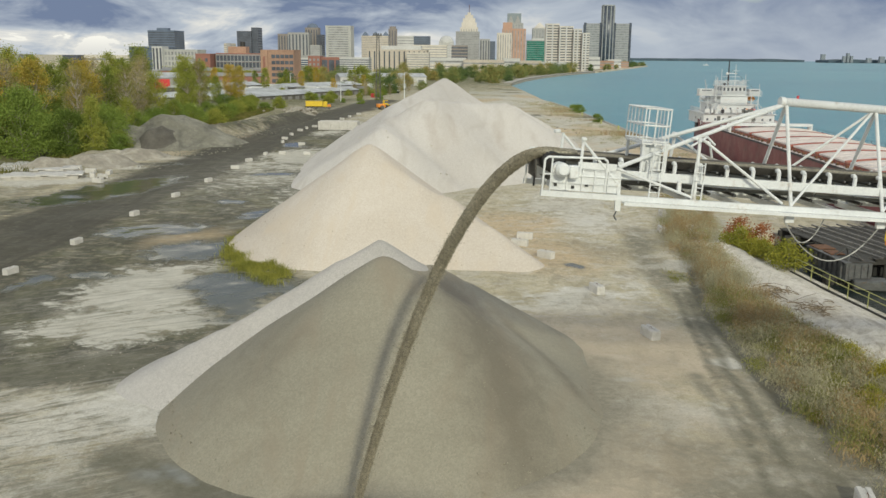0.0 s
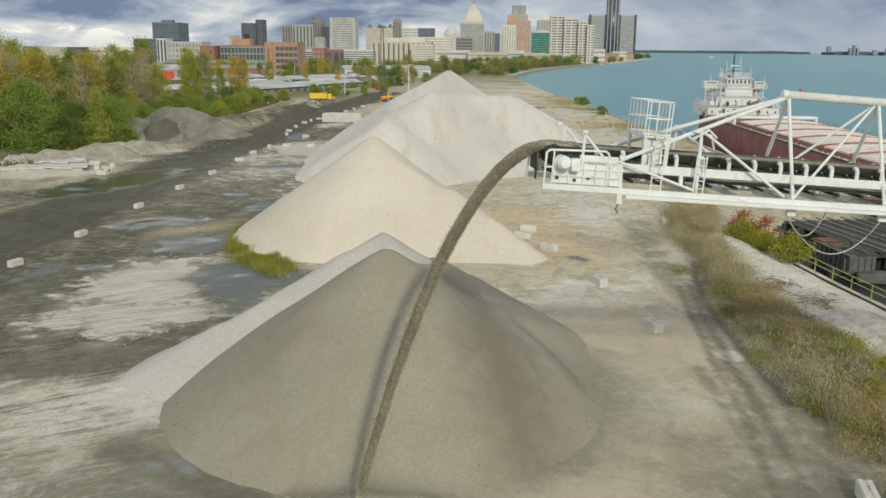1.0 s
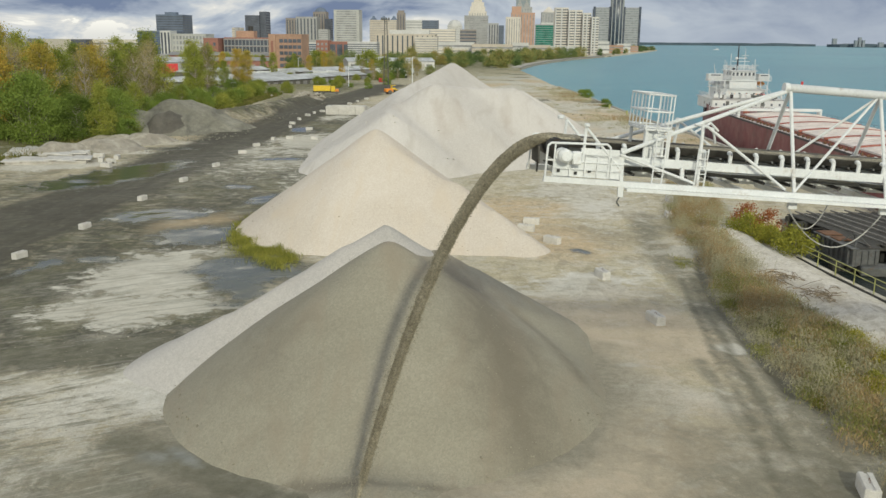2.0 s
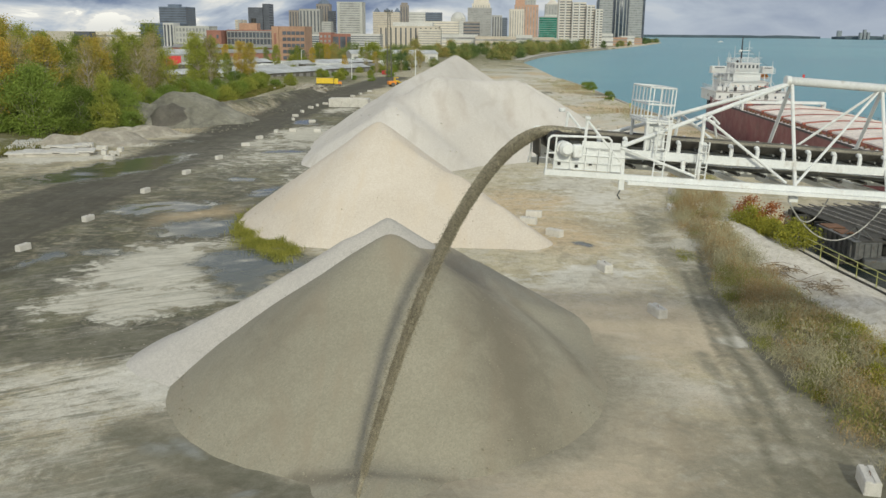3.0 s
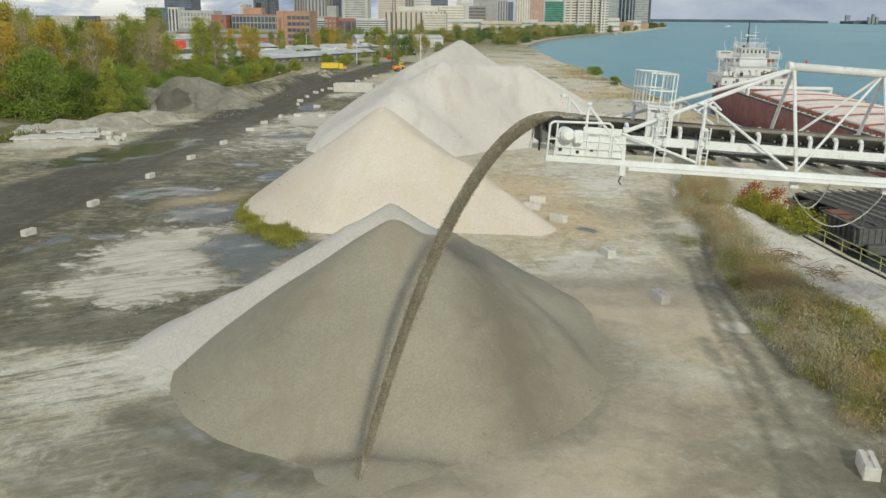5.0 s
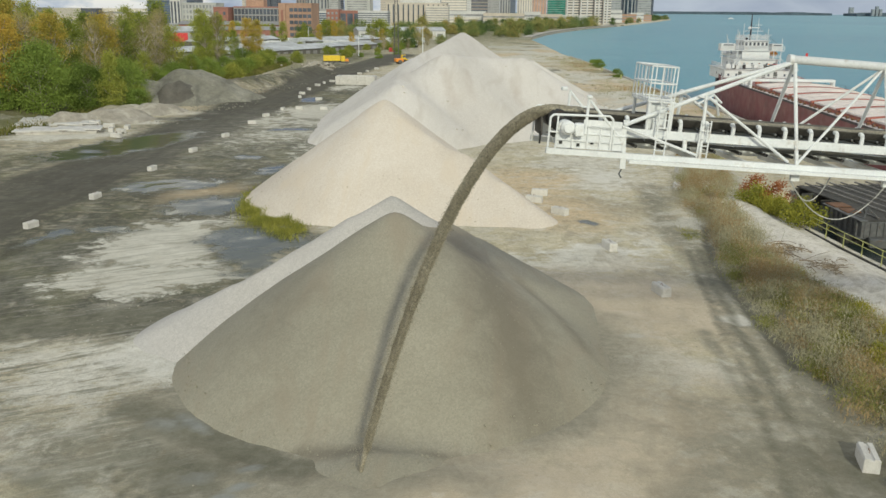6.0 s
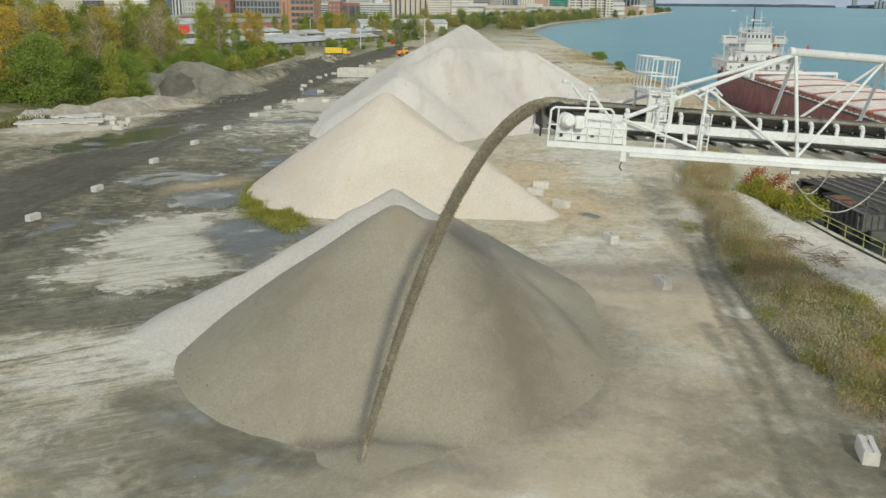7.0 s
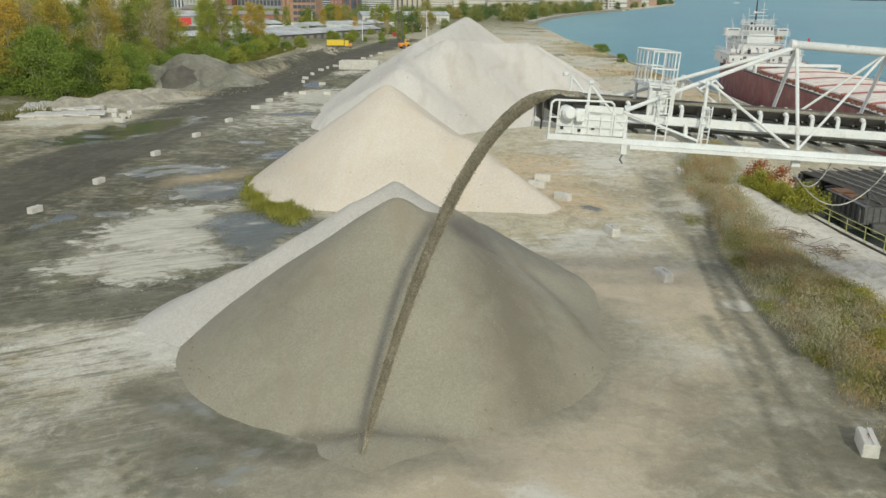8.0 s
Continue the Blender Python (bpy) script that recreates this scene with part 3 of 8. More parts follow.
def ground_height(x, y):
    h = (fbm(x, y, 14, 4, 5) - 0.5) * 0.5 + (fbm(x, y, 2.2, 3, 9) - 0.5) * 0.16
    # earth bank beside the haul road and broken ground under the trees
    h = h + 3.0 * np.clip(band(x, y, ((-75, 222), (-66, 262), (-62, 300)), 5.5) * 2 - 1, 0, 1) ** 0.8
    h = h + 2.2 * np.clip(blob(x, y, -77, 178, 7, 22) * 2 - 0.9, 0, 1) * (0.4 + fbm(x, y, 5, 3, 3))
    h = h + 1.4 * np.clip((-86 - x) / 10, 0, 1) * np.clip((y - 120) / 30, 0, 1)
    # wheel ruts of the track along the weeds
    rut = np.minimum(np.abs(x - (15.0 + (y - 48) * 0.045)), np.abs(x - (17.2 + (y - 48) * 0.045)))
    h = h - 0.12 * np.clip(1 - rut / 0.6, 0, 1)
    # low fan of dusty gravel where the stream lands
    h = h + 0.5 * np.exp(-(((x + 2.0) / 6.0) ** 2 + ((y - 36.8) / 3.4) ** 2)) * (0.8 + 0.4 * fbm(x, y, 1.8, 3, 15))
    # ditch at the weeds' edge
    h = h - 0.3 * np.clip(band(x, y, ((21.9, 92), (20.3, 84), (19.5, 78), (19.3, 70), (19.1, 62), (19.3, 54)), 0.6) * 2 - 1, 0, 1)
    # bank of pale sand beside the slip
    h = h + 0.9 * np.clip(band(x, y, ((26, 112), (28.2, 92), (30.6, 72), (35, 40)), 3.6) * 2 - 1, 0, 1)
    return h


rows_y = np.concatenate((np.arange(-60, 24, 6.0), np.arange(24, 66, 0.36), np.arange(66, 130, 0.7), np.arange(130, 300, 1.3), np.geomspace(300, 4800, 90)))
cols_o = np.concatenate((-np.geomspace(4300, 150, 30), np.arange(-149, -95, 1.5), np.arange(-95, 0, 0.5), (-0.35, 0.0, 0.06, 30.0)))
gy, go = np.meshgrid(rows_y, cols_o, indexing="ij")
gx = shore(gy) + go
gz = ground_height(gx, gy) * np.clip(1.2 - gy / 900, 0.0, 1) * np.where(go > -3, 0.4, 1.0)
gz = np.where(go > 0.01, -4.0, gz)
nr, nc = gx.shape
idx = np.arange(nr * nc).reshape(nr, nc)
quads = np.stack((idx[:-1, :-1], idx[:-1, 1:], idx[1:, 1:], idx[1:, :-1]), -1).reshape(-1, 4)
ground_mesh = raw_mesh("ground", np.stack((gx, gy, gz), -1).reshape(-1, 3).tolist(), quads.tolist(), M_GROUND, True)
X, Y = gx.ravel(), gy.ravel()
wob = (fbm(X, Y, 9, 4, 21) - 0.5) * 9
wob2 = (fbm(X, Y, 9, 4, 41) - 0.5) * 9
Xw, Yw = X + wob, Y + wob2
masks = {
    "dark": most(band(Xw, Y, ((-53, 40), (-54, 130), (-57, 200), (-55, 300), (-47, 420)), 9),
                 np.where(X < -20, 0.70, 0.0) * np.clip((X + 66) / 6, 0, 1) * np.clip((Y - 52) / 6, 0, 1) * np.clip((330 - Y) / 60, 0, 1),
                 blob(Xw, Yw, -29, 57.5, 9, 3.4) * 1.15, blob(Xw, Yw, -22, 80, 6, 6), blob(Xw, Yw, -41, 70, 8, 14) * 1.2, blob(Xw, Yw, -35, 57.5, 7, 3.5) * 1.2,
                 blob(Xw, Yw, -15, 40, 6, 6) * 0.85, blob(Xw, Yw, -24, 36, 12, 4) * 0.62,
                 blob(Xw, Yw, 17.0, 38, 3.5, 4) * 0.62, band(Xw, Y, ((-75, 222), (-66, 262), (-62, 300)), 7) * 0.75, blob(Xw, Yw, -16, 36, 8, 4) * 0.55, blob(Xw, Yw, -33, 34, 10, 4) * 0.5,
                 np.where((X > -8) & (Y > 165), np.clip(fbm(X, Y, 18, 4, 61) * 3.6 - 1.6, 0, 0.68), 0.0) * np.clip((Y - 165) / 30, 0, 1),
                 np.clip((-66 - X) / 8, 0, 0.5) * (Y < 200), np.clip((-58 - X) / 8, 0, 0.66) * np.clip((136 - Y) / 10, 0, 1), blob(Xw, Yw, -33, 48, 9, 9) * 0.64, band(Xw, Y, ((-70, 305), (-64, 345), (-66, 430)), 9) * 0.8, blob(Xw, Yw, -84, 400, 18, 60) * 0.7),
    "pale": most(blob(Xw, Yw, -30.0, 78, 4.6, 9.5) * 1.2, blob(Xw, Yw, -30.5, 67.5, 5.0, 2.6) * 1.05, blob(Xw, Yw, -25.5, 68.5, 3.5, 3.0), blob(Xw, Yw, -28.5, 65, 5, 3) * 0.9, blob(Xw, Yw, -21.5, 51.5, 3.5, 4) * 1.2, blob(Xw, Yw, -23, 49.5, 6, 4.0) * 0.9, blob(Xw, Yw, -31, 49, 6, 4) * 0.55, blob(Xw, Yw, -29, 42, 8, 6) * 0.6,
                 # the spot at (17.5, 63.4) is a puddle's sky reflection, painted pale
                 blob(X + wob * 0.15, Y + wob2 * 0.15, 17.5, 63.4, 1.4, 1.3), blob(Xw, Yw, 10.5, 54.6, 4.6, 3.6) * 0.98, blob(Xw, Yw, 7, 48.8, 1.6, 2.6) * 0.7, blob(Xw, Yw, 5, 36.6, 5, 1.5) * 0.7, blob(Xw, Yw, 8, 78, 9, 4.0) * 0.85, blob(Xw, Yw, 15, 84, 4, 8) * 0.6,
                 band(Xw, Y, ((28, 112), (28.4, 92), (30.6, 70), (34, 45)), 4.6) * 1.0, band(X, Y, ((28, 140), (30, 116), (29, 104)), 2.6), blob(X + wob * 0.1, Y, 20.5, 92.8, 1.7, 2.2) * 1.25,
                 blob(Xw, Yw, 14, 130, 9, 20) * 0.72, band(Xw, Y, ((27, 190), (28, 240), (26, 300), (16, 420), (6, 560)), 13) * 0.3 + np.clip(fbm(X, Y, 16, 4, 69) * 4.0 - 1.6, 0, 0.8) * (Y > 165) * (X > -8), band(X, Y, ((-77, 145), (-70, 150)), 5),
                 blob(Xw, Yw, -40, 190, 7, 14), blob(Xw, Yw, -36, 170, 6, 5) * 0.8, blob(Xw, Yw, -37, 154, 9, 16) * 0.7, blob(Xw, Yw, -44, 172, 7, 14) * 0.72, blob(Xw, Yw, -28, 135, 5, 12) * 0.65, blob(Xw, Yw, -43, 245, 4, 8) * 0.8, blob(Xw, Yw, -72, 166, 10, 4) * 0.9, blob(Xw, Yw, -68, 182, 9, 3) * 0.85, blob(Xw, Yw, -44, 280, 5, 12) * 0.9,
                 blob(Xw, Yw, -64, 352, 9, 9) * 0.7, blob(Xw, Yw, -55, 400, 5, 20) * 0.6),
    "ochre": most(blob(Xw, Yw, 3.5, 111, 4.5, 12) * 1.25, blob(Xw, Yw, 8, 96, 5, 8) * 1.15, blob(Xw, Yw, 9, 63, 9, 5) * 0.68, blob(Xw, Yw, 13, 96, 7, 9) * 0.5, band(X, Y, ((30.5, 95), (31.5, 66), (34, 45)), 4) * 0.4, np.where((X > -8) & (Y > 165), np.clip(fbm(X, Y, 26, 4, 67) * 4.0 - 1.95, 0, 0.8), 0.0) * np.clip((Y - 165) / 30, 0, 1), blob(Xw, Yw, 33, 275, 5, 12) * 0.8, blob(Xw, Yw, 24, 220, 5, 10) * 0.6, blob(Xw, Yw, 28, 330, 6, 20) * 0.6,
                  blob(Xw, Yw, -35.5, 104, 5, 7) * 0.66, blob(Xw, Yw, -62, 225, 8, 20) * 0.5, blob(Xw, Yw, -70, 190, 8, 14) * 0.5),
    "green": most(band(X, Y, ((29, 122), (25, 95), (22, 72), (24, 50), (25, 38)), 3.2) * 0.7, blob(X, Y, 19.5, 88.2, 1.1, 1.9) * 1.15, np.clip((-84 - X) / 6, 0, 0.95) * (Y > 60) * (Y < 420),
                  blob(X, Y, -60, 800, 120, 260), blob(X, Y, 20, 1000, 90, 300) * 0.9, blob(Xw, Yw, -24, 92, 3.0, 8) * 0.9, blob(X, Y, -130, 420, 70, 60) * 0.75, blob(Xw, Yw, -95, 450, 55, 110) * 0.75, blob(Xw, Yw, -78, 330, 10, 30) * 0.7),
    "lane": np.where(X > -18, X - np.interp(Y, (30, 48, 84, 122), (16.0, 15.6, 17.5, 21.5)), X - np.interp(Y, (40, 130, 200, 300, 420), (-53, -54, -57, -55, -47))),
    "lane_fade": np.where(X > -18, np.clip(1.7 - np.abs(X - np.interp(Y, (30, 48, 84, 122), (15.5, 15.0, 16.5, 21.0))) / 4.4, 0, 0.4), np.clip(1.7 - np.abs(X - np.interp(Y, (40, 130, 200, 300, 420), (-53, -54, -57, -55, -47))) / 6.0, 0, 0.7)),
    "bank": band(X + wob * 0.2, Y, ((27.2, 114), (28.0, 97), (29.4, 83), (31.2, 71), (33.2, 60), (36, 45)), 3.3),
    "earth": most(band(X + wob * 0.08, Y, ((20.6, 84), (19.4, 74), (18.9, 66), (19.5, 56), (19.6, 46)), 0.55) * 1.1, band(X + wob * 0.2, Y, ((19.0, 112), (17.6, 98), (18.9, 80), (19.0, 67), (19.6, 52), (18.6, 44), (17.0, 30)), 1.7), band(X + wob * 0.15, Y, ((17.2, 62), (16.7, 48.4), (16.4, 32)), 0.8) * 1.02, band(X + wob * 0.15, Y, ((15.0, 60), (14.7, 47), (14.2, 34)), 0.55) * 0.9, band(X + wob * 0.15, Y, ((18.6, 60), (18.2, 46), (17.8, 32)), 0.7),
                  # the patch at (16, 76) puts mixed shadows into the ground colour
                  blob(Xw, Yw, 16, 76, 5, 3) * 0.6, blob(Xw, Yw, 15.0, 42, 4.5, 8) * 1.0, blob(Xw, Yw, 18.5, 50, 2.0, 6), blob(Xw, Yw, 18.0, 41, 4.5, 7) * 1.35, blob(Xw, Yw, 17.5, 38, 3.5, 5) * 0.85, blob(Xw, Yw, -21, 40, 10, 5) * 1.05, blob(Xw, Yw, -13, 37.5, 5, 3) * 1.15, band(X + wob * 0.3, Y, ((-18.6, 46), (-15.6, 41.6), (-11, 39.2), (-8, 38.2)), 1.7) * 1.25, blob(Xw, Yw, -27, 37, 6, 6) * 0.7, blob(Xw, Yw, 14, 100, 5, 6) * 0.62),
    # the first spot paints the sky's reflection in a puddle, the rest is chalk
    "chalk_glint": most(blob(X + wob * 0.25, Y + wob2 * 0.25, 17.6, 63.5, 1.1, 1.0) * 1.1, blob(Xw, Yw, -21.5, 51.8, 2.6, 3.0) * 0.95, blob(X + wob * 0.3, Y + wob2 * 0.3, 10.2, 59.2, 1.3, 0.6) * 0.8, blob(Xw, Yw, 4.5, 34.6, 5, 1.3) * 1.0, blob(Xw, Yw, 6.4, 47.8, 1.1, 2.2) * 0.8,
                  blob(Xw, Yw, 8.5, 80.5, 5, 1.2) * 0.85, blob(Xw, Yw, 12, 116, 5, 9) * 0.72),
    "dust": most(blob(Xw, Yw, 9.5, 66, 9.5, 7) * 1.25, blob(Xw, Yw, 8, 44, 8, 8) * 1.15, blob(Xw, Yw, 1, 36.5, 9, 4.5) * 1.25, blob(Xw, Yw, 14, 52, 4, 5) * 0.75, blob(Xw, Yw, 13, 75, 5, 5) * 0.62),
    "road": band(X + wob * 0.25, Y, ((-55, 40), (-54.5, 130), (-55, 190), (-54, 300), (-47, 420)), 7.5),
    "fan": most(blob(Xw, Yw, -27, 49, 12, 9) * 1.1, blob(Xw, Yw, -30, 70, 9, 13) * 0.6, blob(Xw, Yw, -37, 155, 12, 25) * 0.9),
    "mire": most(band(X + wob * 0.3, Y + wob2 * 0.3, ((-40, 54), (-33.5, 55.6), (-29, 57.2), (-24.5, 59)), 1.9) * 1.15,
                 band(X + wob * 0.12, Y + wob2 * 0.12, ((-19.4, 44.6), (-16.0, 43.0), (-12.6, 40.6), (-8.6, 39.0)), 1.1) * 1.15, blob(X + wob * 0.2, Y, -13.6, 38.8, 2.4, 2.4) * 0.9,
                 band(X + wob * 0.06, Y, ((-18.4, 38.6), (-16.0, 34.6)), 0.16) * 0.95, band(X + wob * 0.06, Y, ((-17.4, 38.6), (-15.2, 34.6)), 0.16) * 0.95, band(X + wob * 0.06, Y, ((-15.9, 38.6), (-14.0, 34.6)), 0.16) * 0.95,
                 band(X + wob * 0.06, Y, ((21.9, 92), (20.3, 84), (19.5, 78), (19.3, 70), (19.1, 62), (19.3, 54)), 0.4) * 0.92, blob(Xw, Yw, -60, 74, 7, 22) * 0.8,
                 band(X + wob * 0.05, Y, ((18.2, 82), (16.9, 68), (16.3, 62), (15.7, 51.5), (14.9, 44.4), (14.2, 38)), 0.32) * 0.84, band(X + wob * 0.05, Y, ((19.2, 82), (17.9, 68), (17.3, 61), (17.0, 52), (16.6, 46.5), (16.2, 38)), 0.4) * 0.84, blob(Xw, Yw, 17.4, 40.5, 2.2, 4.0) * 0.8),
    "milk": most(blob(X + wob * 0.06, Y + wob2 * 0.06, -15.9, 43.5, 1.3, 0.4, -38) * 1.15, blob(X + wob * 0.1, Y + wob2 * 0.1, -17.2, 43.2, 1.2, 0.7) * 0.72, blob(X + wob * 0.06, Y + wob2 * 0.06, -11.4, 39.0, 0.75, 0.32, 20) * 1.1,
                 blob(X + wob * 0.06, Y + wob2 * 0.06, -11.4, 37.3, 0.6, 0.3, 10) * 1.15, blob(X + wob * 0.06, Y + wob2 * 0.06, -11.9, 36.2, 0.55, 0.45) * 1.05, blob(X + wob * 0.1, Y + wob2 * 0.1, -13.8, 38.0, 0.9, 0.7) * 0.75),
    "spill": most(blob(Xw, Yw, -4.5, 38.0, 4, 2.2) * 1.0, band(Xw, Yw, ((2.5, 43.0), (6.5, 48.5), (8.4, 55), (8.5, 62)), 3.2) * 0.95, band(Xw, Yw, ((-18, 45), (-13, 40.2), (-8, 38.5)), 1.4) * 0.75),
    "wet": most(blob(Xw, Yw, -40.5, 106, 3.0, 8, -40), blob(Xw, Yw, -38.0, 84, 5.5, 2.6) * 0.85, blob(Xw, Yw, -22.0, 73.5, 3.0, 4.5) * 0.9, blob(Xw, Yw, -44, 82, 2.2, 4) * 0.75, blob(Xw, Yw, -31, 97, 5, 5), blob(Xw, Yw, -22.0, 80.5, 4.5, 6), 1.2 * blob(X + wob * 0.3, Y + wob2 * 0.3, -58.8, 138.0, 5.6, 15, -17), blob(Xw, Yw, -30, 118, 3, 6) * 0.8,
                blob(Xw, Yw, -45, 214, 3.5, 6) * 0.95, blob(Xw, Yw, -38, 128, 3, 5) * 0.8, blob(Xw, Yw, 8.6, 90.5, 1.6, 2.4) * 0.75,
                blob(Xw, Yw, -66, 172, 9, 2.4) * 0.9, blob(Xw, Yw, -36, 160, 6, 3) * 0.8, blob(Xw, Yw, 19.2, 39.0, 1.2, 1.6) * 0.8),
}
for key, val in masks.items():
    at_data = ground_mesh.attributes.new(key, "FLOAT", "POINT")
    at_data.data.foreach_set("value", (val if key == "lane" else np.clip(val, 0, 1)).astype(np.float32))
ground = new("ground", ground_mesh)
tagged(ground, "muddy gravel stockyard ground with puddles, dust and ruts", "ground", "", "structure")

bm = B()
for vs in (((-4600, -300, -1.5), (4800, -300, -1.5), (4800, 4950, -1.5), (-4600, 4950, -1.5)),):
    bm.faces.new([bm.verts.new(v) for v in vs])
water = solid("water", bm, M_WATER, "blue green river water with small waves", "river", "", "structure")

# low seawall of concrete caps along the river edge
seawall = thing("seawall", "weathered concrete seawall cap along the river bank", "seawall", "", "structure")
cap_mesh = as_mesh("cap_block", box(B(), (0, 0, 0), (0.7, 5.8, 0.5), 0, 0.06), M_OLD_CONCRETE)
sy = 120.0
while sy < 420:
    x0, x1 = float(shore(sy)), float(shore(sy + 6))
    shared("cap_block", cap_mesh, seawall, Matrix.Translation(((x0 + x1) / 2 - 0.3, sy + 3, 0.12)) @ Matrix.Rotation(-math.atan2(x1 - x0, 6.0), 4, "Z"))
    sy += 6.0


# raised concrete promenade along the park
promenade = thing("promenade", "pale concrete riverside promenade with a stone sea wall", "promenade", "", "structure")
py_ = [690 + 9.5 * i for i in range(56)]
for y0_, y1_ in zip(py_, py_[1:]):
    xa, xb = float(shore(y0_)), float(shore(y1_))
    bm = B()
    v = [bm.verts.new(p) for p in ((xa - 6.5, y0_, 0.2), (xa + 0.4, y0_, 0.2), (xb + 0.4, y1_, 0.2), (xb - 6.5, y1_, 0.2), (xa - 6.5, y0_, 0.7), (xa + 0.4, y0_, 0.7), (xb + 0.4, y1_, 0.7), (xb - 6.5, y1_, 0.7))]
    for q in ((4, 5, 6, 7), (0, 4, 7, 3), (0, 1, 5, 4), (2, 3, 7, 6)):
        bm.faces.new([v[i] for i in q])
    part("walkway", bm, M_OLD_CONCRETE, promenade)
    part("wall_face", bar(B(), (xa + 0.55, y0_, -0.6), (xb + 0.55, y1_, -0.7), 0.3, 2.0), M_RUBBLE, promenade, "rough stone sea wall face")


# ---- stockpiles ----
def heap(name, ridges, bounds, step, material, label, rough=0.25, seed=1, round_top=0.6, gully=0.0, soft=0.5, dark_fn=None):
    """A heap of loose material: cones swept along ridge lines (x, y, z per point, side slope), with a soft crest."""
    x0, x1, y0, y1 = bounds
    xs, ys = np.arange(x0, x1 + step, step), np.arange(y0, y1 + step, step)
    px, py = np.meshgrid(xs, ys)
    wx = px + (fbm(px, py, 7, 3, seed) - 0.5) * 1.6 * rough / 0.25
    wy = py + (fbm(px, py, 7, 3, seed + 7) - 0.5) * 1.6 * rough / 0.25
    h = np.full(px.shape, -9.0)
    for slope, pts in ridges:
        if len(pts) == 1:
            pts = (pts[0], (pts[0][0] + 0.01, pts[0][1], pts[0][2]))
        for a, b in zip(pts, pts[1:]):
            dx, dy = b[0] - a[0], b[1] - a[1]
            t = np.clip(((wx - a[0]) * dx + (wy - a[1]) * dy) / (dx * dx + dy * dy), 0, 1)
            d = np.hypot(wx - a[0] - t * dx, wy - a[1] - t * dy)
            top = a[2] + t * (b[2] - a[2])
            g = top - slope * (np.sqrt(d * d + round_top ** 2) - round_top)
            h = np.maximum(h, g) + np.clip(soft - np.abs(h - g), 0, None) ** 2 / (4 * soft)
    if gully:
        h = h + gully * (fbm(px, py * 0.35, 3.0, 3, seed + 3) - 0.5)
    h = h + (fbm(px, py, 2.5, 3, seed + 11) - 0.5) * rough
    keep = h > -0.6
    h = np.maximum(h, -0.6)
    n, m = px.shape
    ids = np.arange(n * m).reshape(n, m)
    q = np.stack((ids[:-1, :-1], ids[:-1, 1:], ids[1:, 1:], ids[1:, :-1]), -1).reshape(-1, 4)
    q = q[keep.ravel()[q].any(1)]
    used = np.unique(q)
    re = np.full(n * m, -1)
    re[used] = np.arange(len(used))
    v = np.stack((px.ravel(), py.ravel(), h.ravel()), -1)[used]
    me = raw_mesh(name, v.tolist(), re[q].tolist(), material, True)
    if dark_fn is not None:
        me.attributes.new("damp", "FLOAT", "POINT").data.foreach_set("value", dark_fn(v[:, 0], v[:, 1]).astype(np.float32))
    ob = new(name, me)
    return tagged(ob, label, "stockpile", "stockpiles in the yard")


near_heap = heap("gravel_mound", ((0.715, ((-6.2, 54.0, 9.4),)), (0.62, ((-6.2, 57.0, 7.8), (-3.6, 62.3, 6.7), (-1.2, 65.0, 4.7), (0.8, 67.2, 2.6), (2.6, 70.0, 0.4))),
                      (0.3, ((-5.2, 39.3, 0.8), (-3.6, 39.6, 0.5)))), (-26, 20, 32, 86), 0.28, M_DARK_GRAVEL,
     "grey brown limestone gravel heap under the falling stream", 0.09, 3, 0.55, 0.1, 0.9,
     # damp streaks, plus the landing crease's shade put into the colour
     dark_fn=lambda x, y: most(band(x, y, ((-1.4, 57.0), (0.2, 52.5), (1.3, 49.0), (2.4, 45.0)), 2.5) * 0.95, band(x, y, ((2.2, 59.5), (4.4, 56.5), (5.9, 53.0)), 0.9) * 0.72, band(x, y, ((1.8, 53.5), (3.2, 50.5)), 1.6) * 0.66, band(x, y, ((-9.4, 40.4), (-7.4, 40.0), (-5.6, 39.9)), 0.5) * 0.95, band(x, y, ((-5.6, 39.7), (-3.6, 40.2), (-1.5, 40.6)), 0.4) * 0.7, blob(x, y, -12.5, 49, 3, 5) * 0.55))
heap("gravel_mound", ((0.70, ((-7.06, 60.8, 9.0), (-9.5, 60.0, 7.6))), (0.56, ((-9.5, 60.0, 7.5), (-17.5, 57.0, 3.3))),
                      (0.45, ((-17.5, 57.0, 3.2), (-20.5, 55.6, 1.35), (-22.6, 54.6, 0.1)))), (-36, 16, 40, 88), 0.3, M_PALE_GRAVEL,
     "pale grey crushed limestone heap behind the fresh gravel", 0.14, 13, 0.5, 0.1)
sand_heap = heap("sand_mound", ((0.72, ((-13.3, 103.6, 11.3),)), (0.70, ((-12.6, 102.0, 10.0), (-4.0, 98.2, 5.7), (0.5, 94.5, 3.2), (3.6, 91.8, 1.8)))), (-44, 20, 74, 134), 0.45, M_SAND,
     "smooth cream coloured sand heap with a low peak", 0.09, 23, 0.5, 0.12, 1.6)
